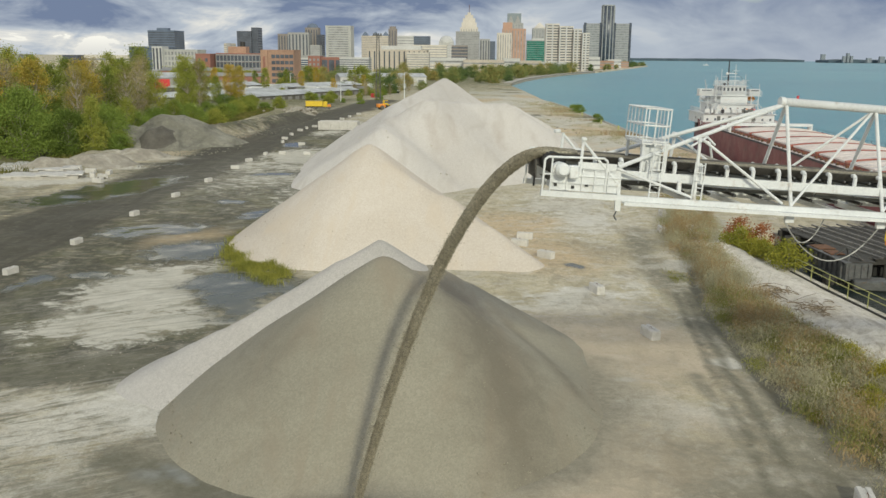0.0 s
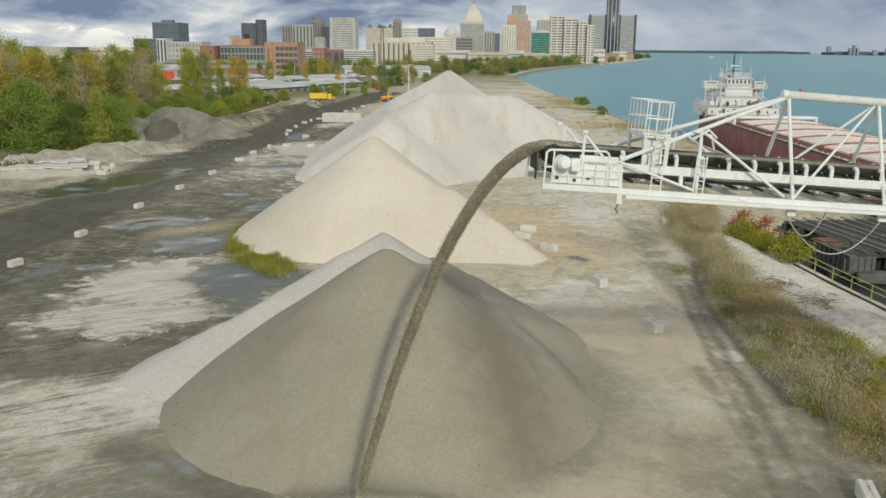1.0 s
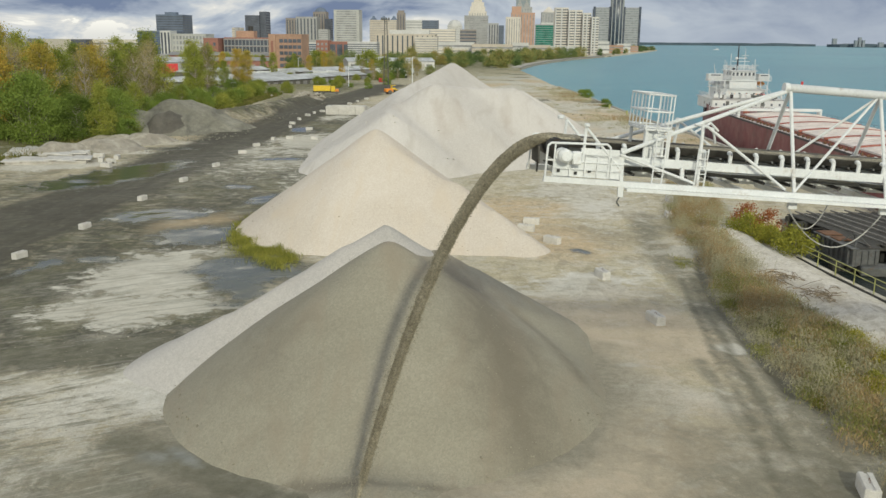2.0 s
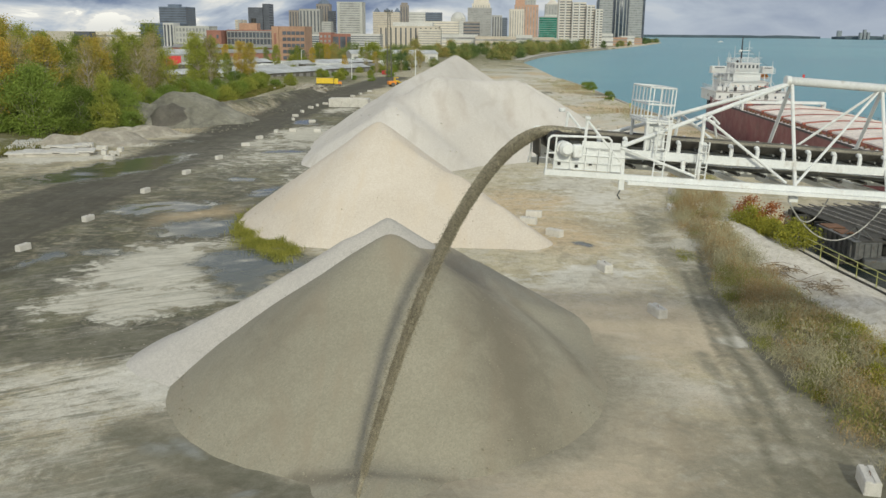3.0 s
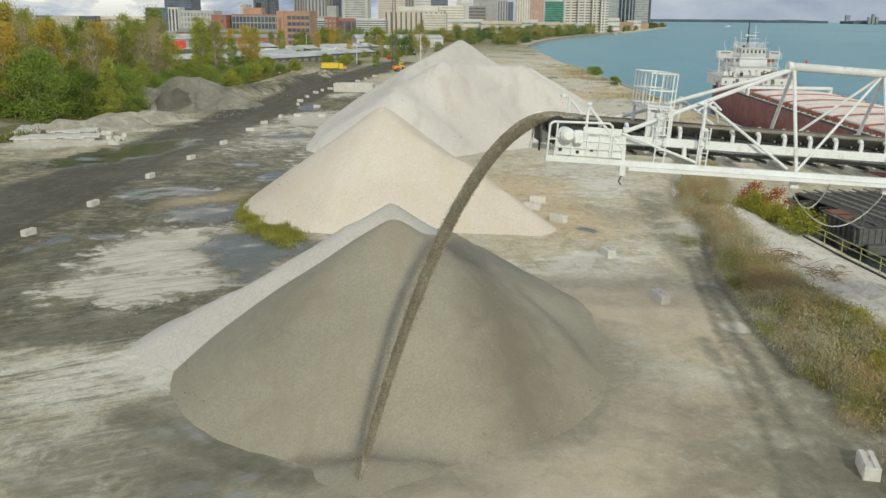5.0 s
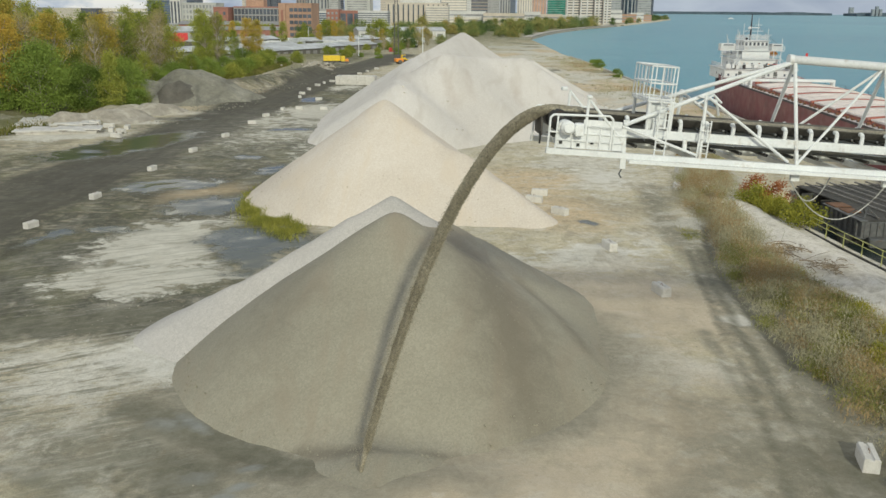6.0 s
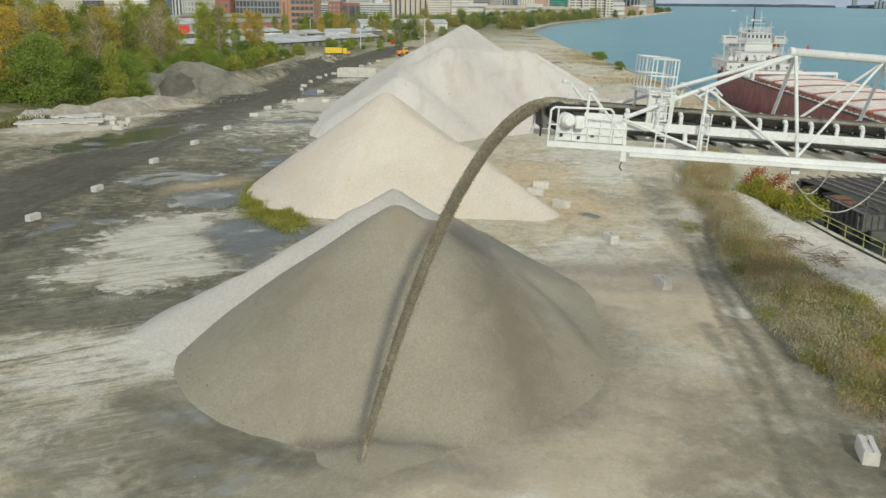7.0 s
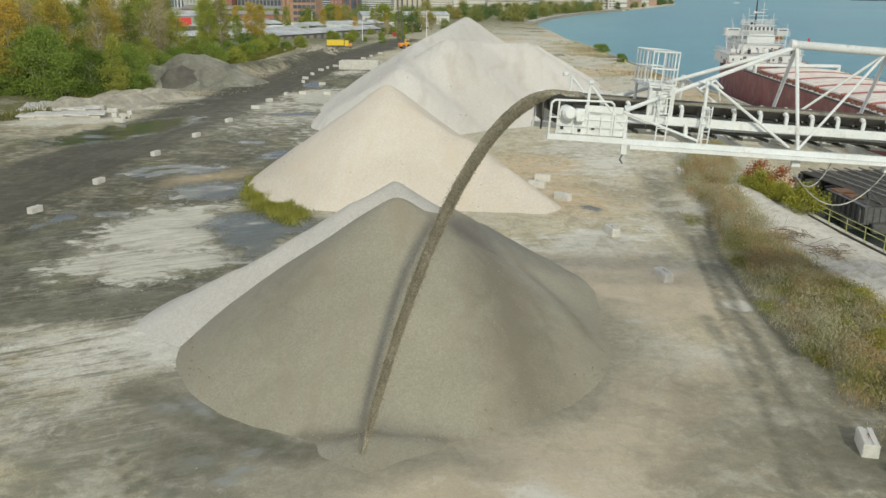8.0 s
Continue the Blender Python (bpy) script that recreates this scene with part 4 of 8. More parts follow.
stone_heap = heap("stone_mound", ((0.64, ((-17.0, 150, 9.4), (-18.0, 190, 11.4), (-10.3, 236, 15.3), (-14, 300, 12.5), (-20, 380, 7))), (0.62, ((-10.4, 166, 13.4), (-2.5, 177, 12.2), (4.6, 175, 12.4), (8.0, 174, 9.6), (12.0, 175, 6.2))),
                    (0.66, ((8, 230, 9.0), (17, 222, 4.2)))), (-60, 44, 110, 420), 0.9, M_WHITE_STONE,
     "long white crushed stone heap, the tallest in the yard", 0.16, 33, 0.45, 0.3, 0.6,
     # darker slump marks and shading put into the stone's colour
     dark_fn=lambda x, y: most(band(x, y, ((-9.8, 161), (-7.6, 153)), 0.9) * 0.9, band(x, y, ((-6.2, 164), (-4.6, 156)), 0.7) * 0.85, band(x, y, ((2.4, 169), (3.6, 162)), 0.8) * 0.8, band(x, y, ((-13.5, 172), (-16.5, 164), (-17, 156)), 1.5) * 0.6, band(x, y, ((9, 168), (12, 160)), 1.0) * 0.6))
heap("dirt_mound", ((0.62, ((-74.6, 206, 7.3), (-70.5, 210, 6.8), (-64.5, 214, 4.0))), (0.5, ((-90, 186, 2.6), (-81, 202, 5.2)))), (-108, -46, 176, 236), 0.6, M_GREY_DIRT,
     "grey dirt heap with a dark dug-out face", 0.5, 43, 0.6, 0.4)
heap("dirt_mound", ((1.0, ((-75.2, 199.4, 4.6), (-72.2, 200.6, 5.2), (-69.8, 202.2, 4.0))),), (-86, -60, 188, 212), 0.5, M_DAMP_DIRT, "dark damp dug-out face of the dirt heap", 0.5, 47, 0.5, 0.3)
heap("rubble_mound", ((0.55, ((-67.5, 319, 2.6), (-64.5, 314, 3.0), (-62.0, 311, 1.6))),), (-80, -52, 300, 330), 0.5, M_RUBBLE, "low heap of pale broken stones beside the truck", 0.9, 53, 0.4, 0.5)

heap("rubble_mound", ((0.5, ((-82, 160, 2.4), (-78, 163, 1.8))),), (-92, -70, 152, 172), 0.5, M_RUBBLE, "low heap of broken rubble under the trees", 0.7, 63, 0.4, 0.5)
heap("rubble_mound", ((0.5, ((-75, 167, 2.6), (-72, 170, 1.9))),), (-84, -64, 158, 180), 0.5, M_RUBBLE, "low heap of broken rubble under the trees", 0.7, 73, 0.4, 0.5)
heap("rubble_mound", ((0.45, ((-73, 180, 2.2), (-70, 184, 1.7))),), (-82, -62, 172, 194), 0.5, M_RUBBLE, "low heap of broken rubble under the trees", 0.7, 83, 0.4, 0.5)

# falling stream of gravel from the belt's head
V_BELT = 4.5
HEAD = Vector((2.7, 37.45, 17.75))


def fall(t):
    if t < 0:
        return HEAD + Vector((-V_BELT * t, -0.15 * V_BELT * t, 0.35 * t))
    return HEAD + Vector((-V_BELT * t, -0.15 * V_BELT * t, 0.25 * t - 4.9 * t * t))


rnd = random.Random(4)
sv, sf = [], []
seg_n = 26
for i in range(66):
    t = 1.84 * (i - 6) / 59
    c = fall(t)
    tan = (fall(t + 0.02) - c).normalized()
    side = Vector((0.15, -1, 0)).normalized()
    up = side.cross(tan).normalized()
    for k in range(seg_n):
        a = 2 * math.pi * k / seg_n
        wob_r = 1 + 0.13 * (noise.noise(Vector((t * 9, a * 1.2, 3))) + 0.5 * noise.noise(Vector((t * 30, a * 4, 5))))
        taper = 0.9 - 0.3 * (max(t, 0) / 1.87) + max(0.0, 0.12 - t) * 1.6
        sv.append(c + side * (math.cos(a) * 0.45 * wob_r * taper) + up * (math.sin(a) * (0.13 + 0.13 * min(1.0, max(0.0, t / 0.3)) - 0.08 * max(t, 0)) * wob_r))
    if i:
        for k in range(seg_n):
            sf.append(((i - 1) * seg_n + k, (i - 1) * seg_n + (k + 1) % seg_n, i * seg_n + (k + 1) % seg_n, i * seg_n + k))
for j in range(30000):
    t = 1.84 * rnd.random() ** 0.75 - 0.06
    c = fall(t)
    tan = (fall(t + 0.02) - c).normalized()
    side = Vector((0.15, -1, 0)).normalized()
    up = side.cross(tan).normalized()
    a = rnd.random() * 2 * math.pi
    rr = 0.8 + abs(rnd.gauss(0, 0.22)) * (0.3 + 0.6 * max(t, 0))
    p = c + side * math.cos(a) * 0.5 * rr + up * math.sin(a) * (0.13 + 0.13 * min(1.0, max(0.0, t / 0.3)) - 0.07 * max(t, 0)) * (0.55 + 0.55 * rr)
    s = 0.012 + 0.018 * rnd.random()
    o = len(sv)
    d1 = Vector((rnd.uniform(-1, 1), rnd.uniform(-1, 1), rnd.uniform(-1, 1))).normalized()
    d2 = d1.orthogonal().normalized()
    d3 = d1.cross(d2)
    sv += [p + d1 * s, p - d1 * s * 0.8, p + d2 * s, p - d2 * s * 0.9, p + d3 * s * 0.8, p - d3 * s]
    sf += [(o, o + 2, o + 4), (o + 2, o + 1, o + 4), (o + 1, o + 3, o + 4), (o + 3, o, o + 4), (o + 2, o, o + 5), (o + 1, o + 2, o + 5), (o + 3, o + 1, o + 5), (o, o + 3, o + 5)]
for j in range(5200):
    t = 1.84 * (0.33 + 0.67 * rnd.random())
    c = fall(t)
    tan = (fall(t + 0.02) - c).normalized()
    side = Vector((0.15, -1, 0)).normalized()
    up = side.cross(tan).normalized()
    p = c + side * rnd.gauss(0, 0.22) + up * rnd.choice((1, -1, -1)) * (0.12 + abs(rnd.gauss(0, 0.17)) * (t - 0.45))
    s = 0.012 + 0.02 * rnd.random()
    o = len(sv)
    d1 = Vector((rnd.uniform(-1, 1), rnd.uniform(-1, 1), rnd.uniform(-1, 1))).normalized()
    d2 = d1.orthogonal().normalized()
    d3 = d1.cross(d2)
    sv += [p + d1 * s, p - d1 * s * 0.8, p + d2 * s, p - d2 * s * 0.9, p + d3 * s * 0.8, p - d3 * s]
    sf += [(o, o + 2, o + 4), (o + 2, o + 1, o + 4), (o + 1, o + 3, o + 4), (o + 3, o, o + 4), (o + 2, o, o + 5), (o + 1, o + 2, o + 5), (o + 3, o + 1, o + 5), (o, o + 3, o + 5)]
stream = new("gravel_stream", raw_mesh("gravel_stream", [tuple(v) for v in sv], sf, M_STREAM))
tagged(stream, "arching stream of grey brown gravel falling from the belt", "gravel stream", "", "stuff")


# ---- concrete blocks ----
def concrete_block(at, rz, size=(0.8, 1.9, 0.78)):
    root = thing("concrete_block", "pale cast concrete barrier block standing on the ground", "concrete block", "concrete blocks in the yard", "", at, rz)
    w, l, h = size
    body = box(B(), (0, 0, h / 2 - 0.08), (w, l, h), 0, 0.04)
    part("body", body, M_CONCRETE, root)
    key = B()
    box(key, (-w * 0.27, 0, h - 0.055), (w * 0.34, l * 0.985, 0.07), 0, 0.02)
    box(key, (w * 0.27, 0, h - 0.055), (w * 0.34, l * 0.985, 0.07), 0, 0.02)
    part("top_rib", key, M_CONCRETE, root)
    loop = pipe(B(), ((0, -0.15, h - 0.1), (0, -0.1, h + 0.08), (0, 0.1, h + 0.08), (0, 0.15, h - 0.1)), 0.015, 5)
    part("lifting_loop", loop, M_RUST, root, "rusted steel lifting loop")
    return root


first_block = concrete_block((18.9, 41.7, 0), -10)
for bx, by, rz in ((10.7, 81.2, 17), (13.3, 68.4, 18), (5.2, 106.0, 80), (7.0, 95.6, 50), (4.4, 101.6, 70), (24.9, 122.6, 5), (22.5, 110.8, 0),
                   (-46.3, 84.0, -14), (-46.3, 98.5, -12), (-46.5, 116.3, -9), (-46.4, 132.4, -12), (-46.4, 148.8, -15), (-46.7, 166.4, -70), (-47.1, 178.2, -30),
                   (-46.6, 190.2, 0), (-43.4, 192.3, 85), (-38.0, 192.3, 88), (-48.9, 217.2, 20), (-50.5, 227.0, 70), (-51.1, 238.0, 30), (-51.1, 249.5, 60), (-50.8, 257.4, 20),
                   (-49.9, 265.2, 70), (-43.3, 212.9, 88), (-46.5, 296.0, 60), (-45.6, 307.1, 30), (-44.5, 322.1, 75)):
    gzv = float(ground_height(np.array([bx]), np.array([by]))[0])
    small = 0.82 if bx < -20 else 1.0
    copy_thing(first_block, pose(bx, by, gzv, 0, 0, rz) @ Matrix.Diagonal((small, small, small, 1)))
for bx, by, rz in ((-68.5, 153.5, 20), (-66.0, 152.0, 60), (-64.5, 146.5, 75), (-67.0, 157.0, 10), (-71, 158.5, 85), (-74, 159.3, 88)):
    gzv = float(ground_height(np.array([bx]), np.array([by]))[0])
    copy_thing(first_block, pose(bx, by, gzv, 0, 0, rz))
first_block.matrix_world = pose(18.9, 41.7, float(ground_height(np.array([18.9]), np.array([41.7]))[0]), 0, 0, -10)

# bunker of white blocks beside the heap
bunker = thing("block_bunker", "white painted concrete block bunker, two courses high", "bunker", "", "", (-41, 258.5, 0))
bl = as_mesh("block", box(B(), (0, 0, 0), (2.4, 1.2, 1.18), 0, 0.05), M_CONCRETE)
for course in (0, 1):
    for i in range(4):
        shared("block", bl, bunker, pose(-3.6 + i * 2.45, -3.0, 0.6 + course * 1.2))
        shared("block", bl, bunker, pose(-3.6 + i * 2.45, 1.6, 0.6 + course * 1.2))
    for i in range(2):
        for sx in (-5.5, 4.6):
            shared("block", bl, bunker, pose(sx, -2.0 + i * 2.45, 0.6 + course * 1.2, 0, 0, 90))
part("fill", box(B(), (-0.4, -0.7, 1.1), (9, 3.6, 2.0), 0, 0.3), M_WHITE_STONE, bunker, "white crushed stone filling")

# slab with plates on it by the pond
slab = thing("slab_stack", "flat stack of pale precast slabs beside the pond", "slab", "", "", (-76.5, 150.5, 0), 18)
part("slab", box(B(), (0, 0, 0.15), (13, 5.0, 0.7), 0, 0.08), M_OLD_CONCRETE, slab)
plate = as_mesh("plate", box(B(), (0, 0, 0), (3.0, 5.2, 0.2), 0, 0.04), M_CONCRETE)
for i in range(6):
    shared("plate", plate, slab, pose(-5.6 + i * 2.25, 0.2 * math.sin(i * 2.7), 0.6 + 0.1 * (i % 2), 1.0 * math.sin(i * 1.9), 2.0, 3 * math.sin(i * 4.3)))


copy_thing(slab, pose(-80.5, 158.0, 0, 0, 0, 16))
copy_thing(slab, pose(-83.0, 165.0, 0, 0, 0, 21))


# ---- unloading boom ----
AX = Vector((1.0, 0.15, -0.074)).normalized()
SIDE = Vector((-0.15, 1.0, 0.0)).normalized()
UP = AX.cross(SIDE).normalized()
TIP = Vector((2.15, 35.62, 16.3))
HALF = 1.72


def P(s, w, h):
    """A point of the boom: s along it from the tip, w across from the near chord, h above the chord."""
    return TIP + AX * s + SIDE * w + UP * h


boom = thing("conveyor_boom", "white steel lattice conveyor boom of a self-unloading ship", "conveyor boom")
LEN = 62.0
W2 = HALF * 2
for w, nm in ((0.0, "bottom_chord"), (W2, "bottom_chord")):
    part(nm, bar(B(), P(-0.05, w, 0), P(LEN, w, 0), 0.22, 0.22), M_WHITE_STEEL, boom)
part("lower_walkway", bar(B(), P(3.2, -0.3, -0.14), P(LEN, -0.3, -0.14), 0.36, 0.05), M_WHITE_STEEL, boom)
part("toe_board", bar(B(), P(3.2, -0.48, -0.16), P(LEN, -0.48, -0.16), 0.04, 0.13), M_WHITE_STEEL, boom)
PIPE0 = 10.3
part("top_pipe", tube(B(), P(PIPE0 - 0.15, HALF, 4.2), P(LEN, HALF, 4.2), 0.175, 16), M_WHITE_STEEL, boom, "round top chord pipe", True)
tube(bm := B(), P(PIPE0 - 0.3, HALF, 4.2), P(PIPE0 - 0.1, HALF, 4.2), 0.2, 16)
part("pipe_cap", bm, M_WHITE_STEEL, boom)
for w in (0.0, W2):
    part("front_strut", tube(B(), P(2.95, w, 1.2), P(PIPE0, HALF, 4.12), 0.085, 10), M_WHITE_STEEL, boom)
# posts, slanting legs and braces
for k in range(12):
    s = PIPE0 + 3.97 * k
    for w in (0.0, W2):
        part("post", tube(B(), P(s, w, 0.1), P(s, HALF, 4.15), 0.078, 8), M_WHITE_STEEL, boom)
        part("brace", tube(B(), P(s, w, 0.15), P(s + 3.85, HALF, 4.1), 0.056, 8), M_WHITE_STEEL, boom)
    part("cross_beam", bar(B(), P(s, 0, -0.08), P(s, W2, -0.08), 0.2, 0.24), M_WHITE_STEEL, boom)
    bm = B()
    box(bm, P(s, 0.0, -0.34), (0.34, 0.2, 0.42))
    part("gusset", bm, M_WHITE_STEEL, boom)
for w in (0.0, W2):
    part("brace", tube(B(), P(6.25, w, 2.5), P(9.9, w, 0.2), 0.058, 8), M_WHITE_STEEL, boom)
    part("post", tube(B(), P(6.2, w, 0.1), P(6.25, w + (0.35 if w == 0 else -0.35), 2.55), 0.07, 8), M_WHITE_STEEL, boom)
    part("brace", tube(B(), P(2.9, w, 1.15), P(6.1, w, 0.2), 0.055, 8), M_WHITE_STEEL, boom)
for s in (1.0, 3.2, 6.2, 8.2, 12.2, 16.3, 20.5):
    part("cross_beam", bar(B(), P(s, 0, 0.0), P(s, W2, 0.0), 0.16, 0.2), M_WHITE_STEEL, boom)
# conveyor: stringers, idlers, belt, load
for w in (0.42, W2 - 0.42):
    part("stringer", bar(B(), P(0.6, w, 0.88), P(LEN, w, 0.88), 0.16, 0.34), M_WHITE_STEEL, boom)
bm = B()
bw = 1.35
sec = ((-bw * 0.72, 0.32), (-bw * 0.42, 0.0), (bw * 0.42, 0.0), (bw * 0.72, 0.32))
for (a, ha), (b, hb) in zip(sec, sec[1:]):
    vs = [P(0.4, HALF + a, 1.2 + ha), P(LEN, HALF + a, 1.2 + ha), P(LEN, HALF + b, 1.2 + hb), P(0.4, HALF + b, 1.2 + hb)]
    lo = [v - UP * 0.03 for v in vs]
    q = [bm.verts.new(v) for v in vs + lo]
    for f in ((0, 1, 2, 3), (7, 6, 5, 4), (0, 4, 5, 1), (1, 5, 6, 2), (2, 6, 7, 3), (3, 7, 4, 0)):
        bm.faces.new([q[i] for i in f])
part("belt", bm, M_RUBBER, boom, "black troughed rubber belt")
part("return_belt", bar(B(), P(0.4, HALF, 0.42), P(LEN, HALF, 0.42), 1.5, 0.03), M_GREY_DIRT, boom, "dusty return belt")
bm = B()
rings = []
for i in range(160):
    s = 0.35 + i * 0.39
    if s > LEN - 0.4:
        break
    hh = 0.13 + 0.05 * noise.noise(Vector((s * 0.9, 2, 1))) + 0.05 * max(0.0, 1 - s / 2.2)
    base = 1.27
    ring = []
    for k in range(9):
        a = math.pi * k / 8
        ring.append(bm.verts.new(P(s, HALF - 0.8 * math.cos(a), base + 0.16 * abs(math.cos(a)) + hh * math.sin(a) + 0.03 * noise.noise(Vector((s * 4, k, 7))))))
    if rings:
        for k in range(8):
            bm.faces.new((rings[-1][k], rings[-1][k + 1], ring[k + 1], ring[k]))
    rings.append(ring)
bm.faces.new(list(reversed(rings[0])))
bm.faces.new(rings[-1])
part("gravel_load", bm, M_STREAM, boom, "grey brown gravel riding on the belt", True)
for i in range(30):
    s = 2.1 + i * 1.1
    for w in (0.42, W2 - 0.42):
        near = -1 if w < 1 else 1
        part("idler_post", pipe(B(), (P(s, w, 0.98), P(s, w, 1.36), P(s, w - near * 0.1, 1.46), P(s, w - near * 0.24, 1.44)), 0.085, 8), M_WHITE_STEEL, boom)
    part("idler_roller", tube(B(), P(s, HALF - 0.6, 1.1), P(s, HALF + 0.6, 1.1), 0.075, 8), M_DARK_STEEL, boom)
    part("return_roller", tube(B(), P(s + 0.5, 0.5, 0.33), P(s + 0.5, W2 - 0.5, 0.33), 0.07, 8), M_DARK_STEEL, boom)
    bm = B()
    tube(bm, P(s + 0.3, 0.55, 0.98), P(s + 0.3, W2 - 0.55, 1.2), 0.05, 6)
    tube(bm, P(s + 0.75, 0.55, 1.2), P(s + 0.75, W2 - 0.55, 0.98), 0.05, 6)
    part("cross_tie", bm, M_GREY_STEEL, boom)
# head frame
for w in (0.05, W2 - 0.05):
    bm = B()
    bar(bm, P(0.3, w, 0.6), P(3.0, w, 0.6), 0.05, 0.9)
    part("side_plate", bm, M_WHITE_STEEL, boom)
    part("hood_plate", bar(B(), P(1.35, w + 0.01, 1.12), P(2.9, w + 0.01, 1.12), 0.07, 0.36), M_WHITE_STEEL, boom)
    part("guard_rail", pipe(B(), (P(0.0, w - 0.05, 0.0), P(0.0, w - 0.05, 1.3), P(0.12, w - 0.05, 1.42), P(2.35, w - 0.05, 1.5), P(2.5, w - 0.05, 1.38), P(2.5, w - 0.05, 0.2)), 0.045, 8), M_WHITE_STEEL, boom)
    part("guard_rail", pipe(B(), (P(0.0, w - 0.05, 0.75), P(3.1, w - 0.05, 0.75)), 0.035, 8), M_WHITE_STEEL, boom)
    part("guard_rail", pipe(B(), (P(0.3, w - 0.05, 0.05), P(0.3, w - 0.05, 1.4)), 0.035, 8), M_WHITE_STEEL, boom)
    part("head_post", tube(B(), P(1.45, w, 0.7), P(1.45, w, 2.15), 0.06, 8), M_WHITE_STEEL, boom)
    part("head_brace", tube(B(), P(1.45, w, 2.1), P(2.95, w, 0.6), 0.055, 8), M_WHITE_STEEL, boom)
    bm = B()
    box(bm, P(3.05, w, 0.75), (0.14, 0.1, 1.3))
    part("end_stiffener", bm, M_WHITE_STEEL, boom)
    part("bearing_housing", tube(B(), P(0.62, w - 0.15, 0.95), P(0.62, w + 0.15, 0.95), 0.3, 14), M_WHITE_STEEL, boom)
motor = part("drive_motor", tube(B(), P(0.66, -0.42, 0.98), P(0.66, 0.0, 0.98), 0.27, 18), M_WHITE_STEEL, boom, "white drum drive motor", True)
part("end_cover", tube(B(), P(0.66, -0.5, 0.98), P(0.66, -0.41, 0.98), 0.19, 14), M_WHITE_STEEL, motor)
part("gearbox", box(B(), P(1.12, -0.2, 0.92), (0.36, 0.36, 0.5), 0.15, 0.04), M_WHITE_STEEL, boom)
for s in (0.95, 1.55, 2.05, 2.6):
    part("plate_rib", bar(B(), P(s, -0.02, 0.18), P(s, -0.02, 1.0), 0.07, 0.05), M_WHITE_STEEL, boom)
for s, h in ((0.5, 0.36), (1.2, 0.3), (1.75, 0.42)):
    part("bolt_plate", box(B(), P(s, -0.02, h), (0.12, 0.03, 0.12), 0.15), M_DARK_STEEL, boom)
part("plate_seam", bar(B(), P(0.3, -0.03, 0.46), P(3.0, -0.03, 0.46), 0.05, 0.045), M_WHITE_STEEL, boom)
# conduits and hoses slung along the belt frame
for w, h, r, m_ in ((0.62, 0.66, 0.035, M_WHITE_STEEL), (0.95, 0.74, 0.03, M_HOSE), (2.5, 0.7, 0.04, M_WHITE_STEEL), (2.85, 0.6, 0.03, M_HOSE)):
    for k in range(14):
        s0_, s1_ = 3.2 + k * 2.2, 5.4 + k * 2.2
        part("conduit", tube(B(), P(s0_, w, h + 0.05 * math.sin(k * 2.1)), P(s1_, w, h + 0.05 * math.sin((k + 1) * 2.1)), r, 6), m_, boom)
for k in range(16):
    s = 4.0 + k * 1.9
    part("hanger", tube(B(), P(s, 0.5, 0.85), P(s + 0.25, 1.2, 0.5), 0.03, 5), M_WHITE_STEEL, boom)
part("head_pulley", tube(B(), P(0.55, 0.5, 1.12), P(0.55, W2 - 0.5, 1.12), 0.42, 20), M_DARK_STEEL, boom, "dark steel head pulley", True)
part("drip_flap", bar(B(), P(-0.1, 1.0, 0.8), P(-0.1, W2 - 1.0, 0.8), 0.05, 0.7), M_RUBBER, boom, "torn black rubber flap")
part("scraper", tube(B(), P(-0.1, 1.15, 0.6), P(-0.1, 1.15, 0.1), 0.04, 6), M_DARK_STEEL, boom)
part("head_light", box(B(), P(1.45, 0.0, 2.2), (0.2, 0.2, 0.14), 0, 0.03), M_WHITE_STEEL, boom)
part("head_light", box(B(), P(1.2, W2, 2.2), (0.26, 0.18, 0.16), 0.3, 0.03), M_WHITE_STEEL, boom)
part("under_bracket", box(B(), P(3.1, 0.0, -0.32), (0.22, 0.2, 0.4)), M_WHITE_STEEL, boom)
part("chain_hook", pipe(B(), (P(3.1, 0, -0.5), P(3.0, 0, -0.75), P(3.12, 0, -0.9)), 0.03, 6), M_GREY_STEEL, boom)
# lookout platform over the conveyor
PL0, PL1, PW0, PW1, PH = 3.9, 5.05, 0.3, 2.5, 2.17
part("platform", bar(B(), P(PL0, (PW0 + PW1) / 2, PH), P(PL1, (PW0 + PW1) / 2, PH), PW1 - PW0, 0.07), M_WHITE_STEEL, boom)
ringp = [(PL0, PW0), (PL1 - 0.25, PW0), (PL1, PW0 + 0.3), (PL1, PW1 - 0.3), (PL1 - 0.25, PW1), (PL0, PW1), (PL0, PW0)]
for hh in (PH + 0.1, PH + 0.72, PH + 1.38):
    part("rail", pipe(B(), [P(s, w, hh) for s, w in ringp], 0.036, 6), M_WHITE_STEEL, boom)
for (sa, wa), (sb, wb) in zip(ringp, ringp[1:]):
    cnt = max(1, round(math.hypot(sb - sa, wb - wa) / 0.42))
    for i in range(cnt):
        f = i / cnt
        s, w = sa + (sb - sa) * f, wa + (wb - wa) * f
        part("rail_post", tube(B(), P(s, w, PH), P(s, w, PH + 1.38), 0.028, 6), M_WHITE_STEEL, boom)
for s in (PL0 + 0.1, PL1 - 0.1):
    for w in (PW0 + 0.1, PW1 - 0.1):
        part("platform_leg", tube(B(), P(s, w, 0.9), P(s, w, PH), 0.07, 8), M_WHITE_STEEL, boom)
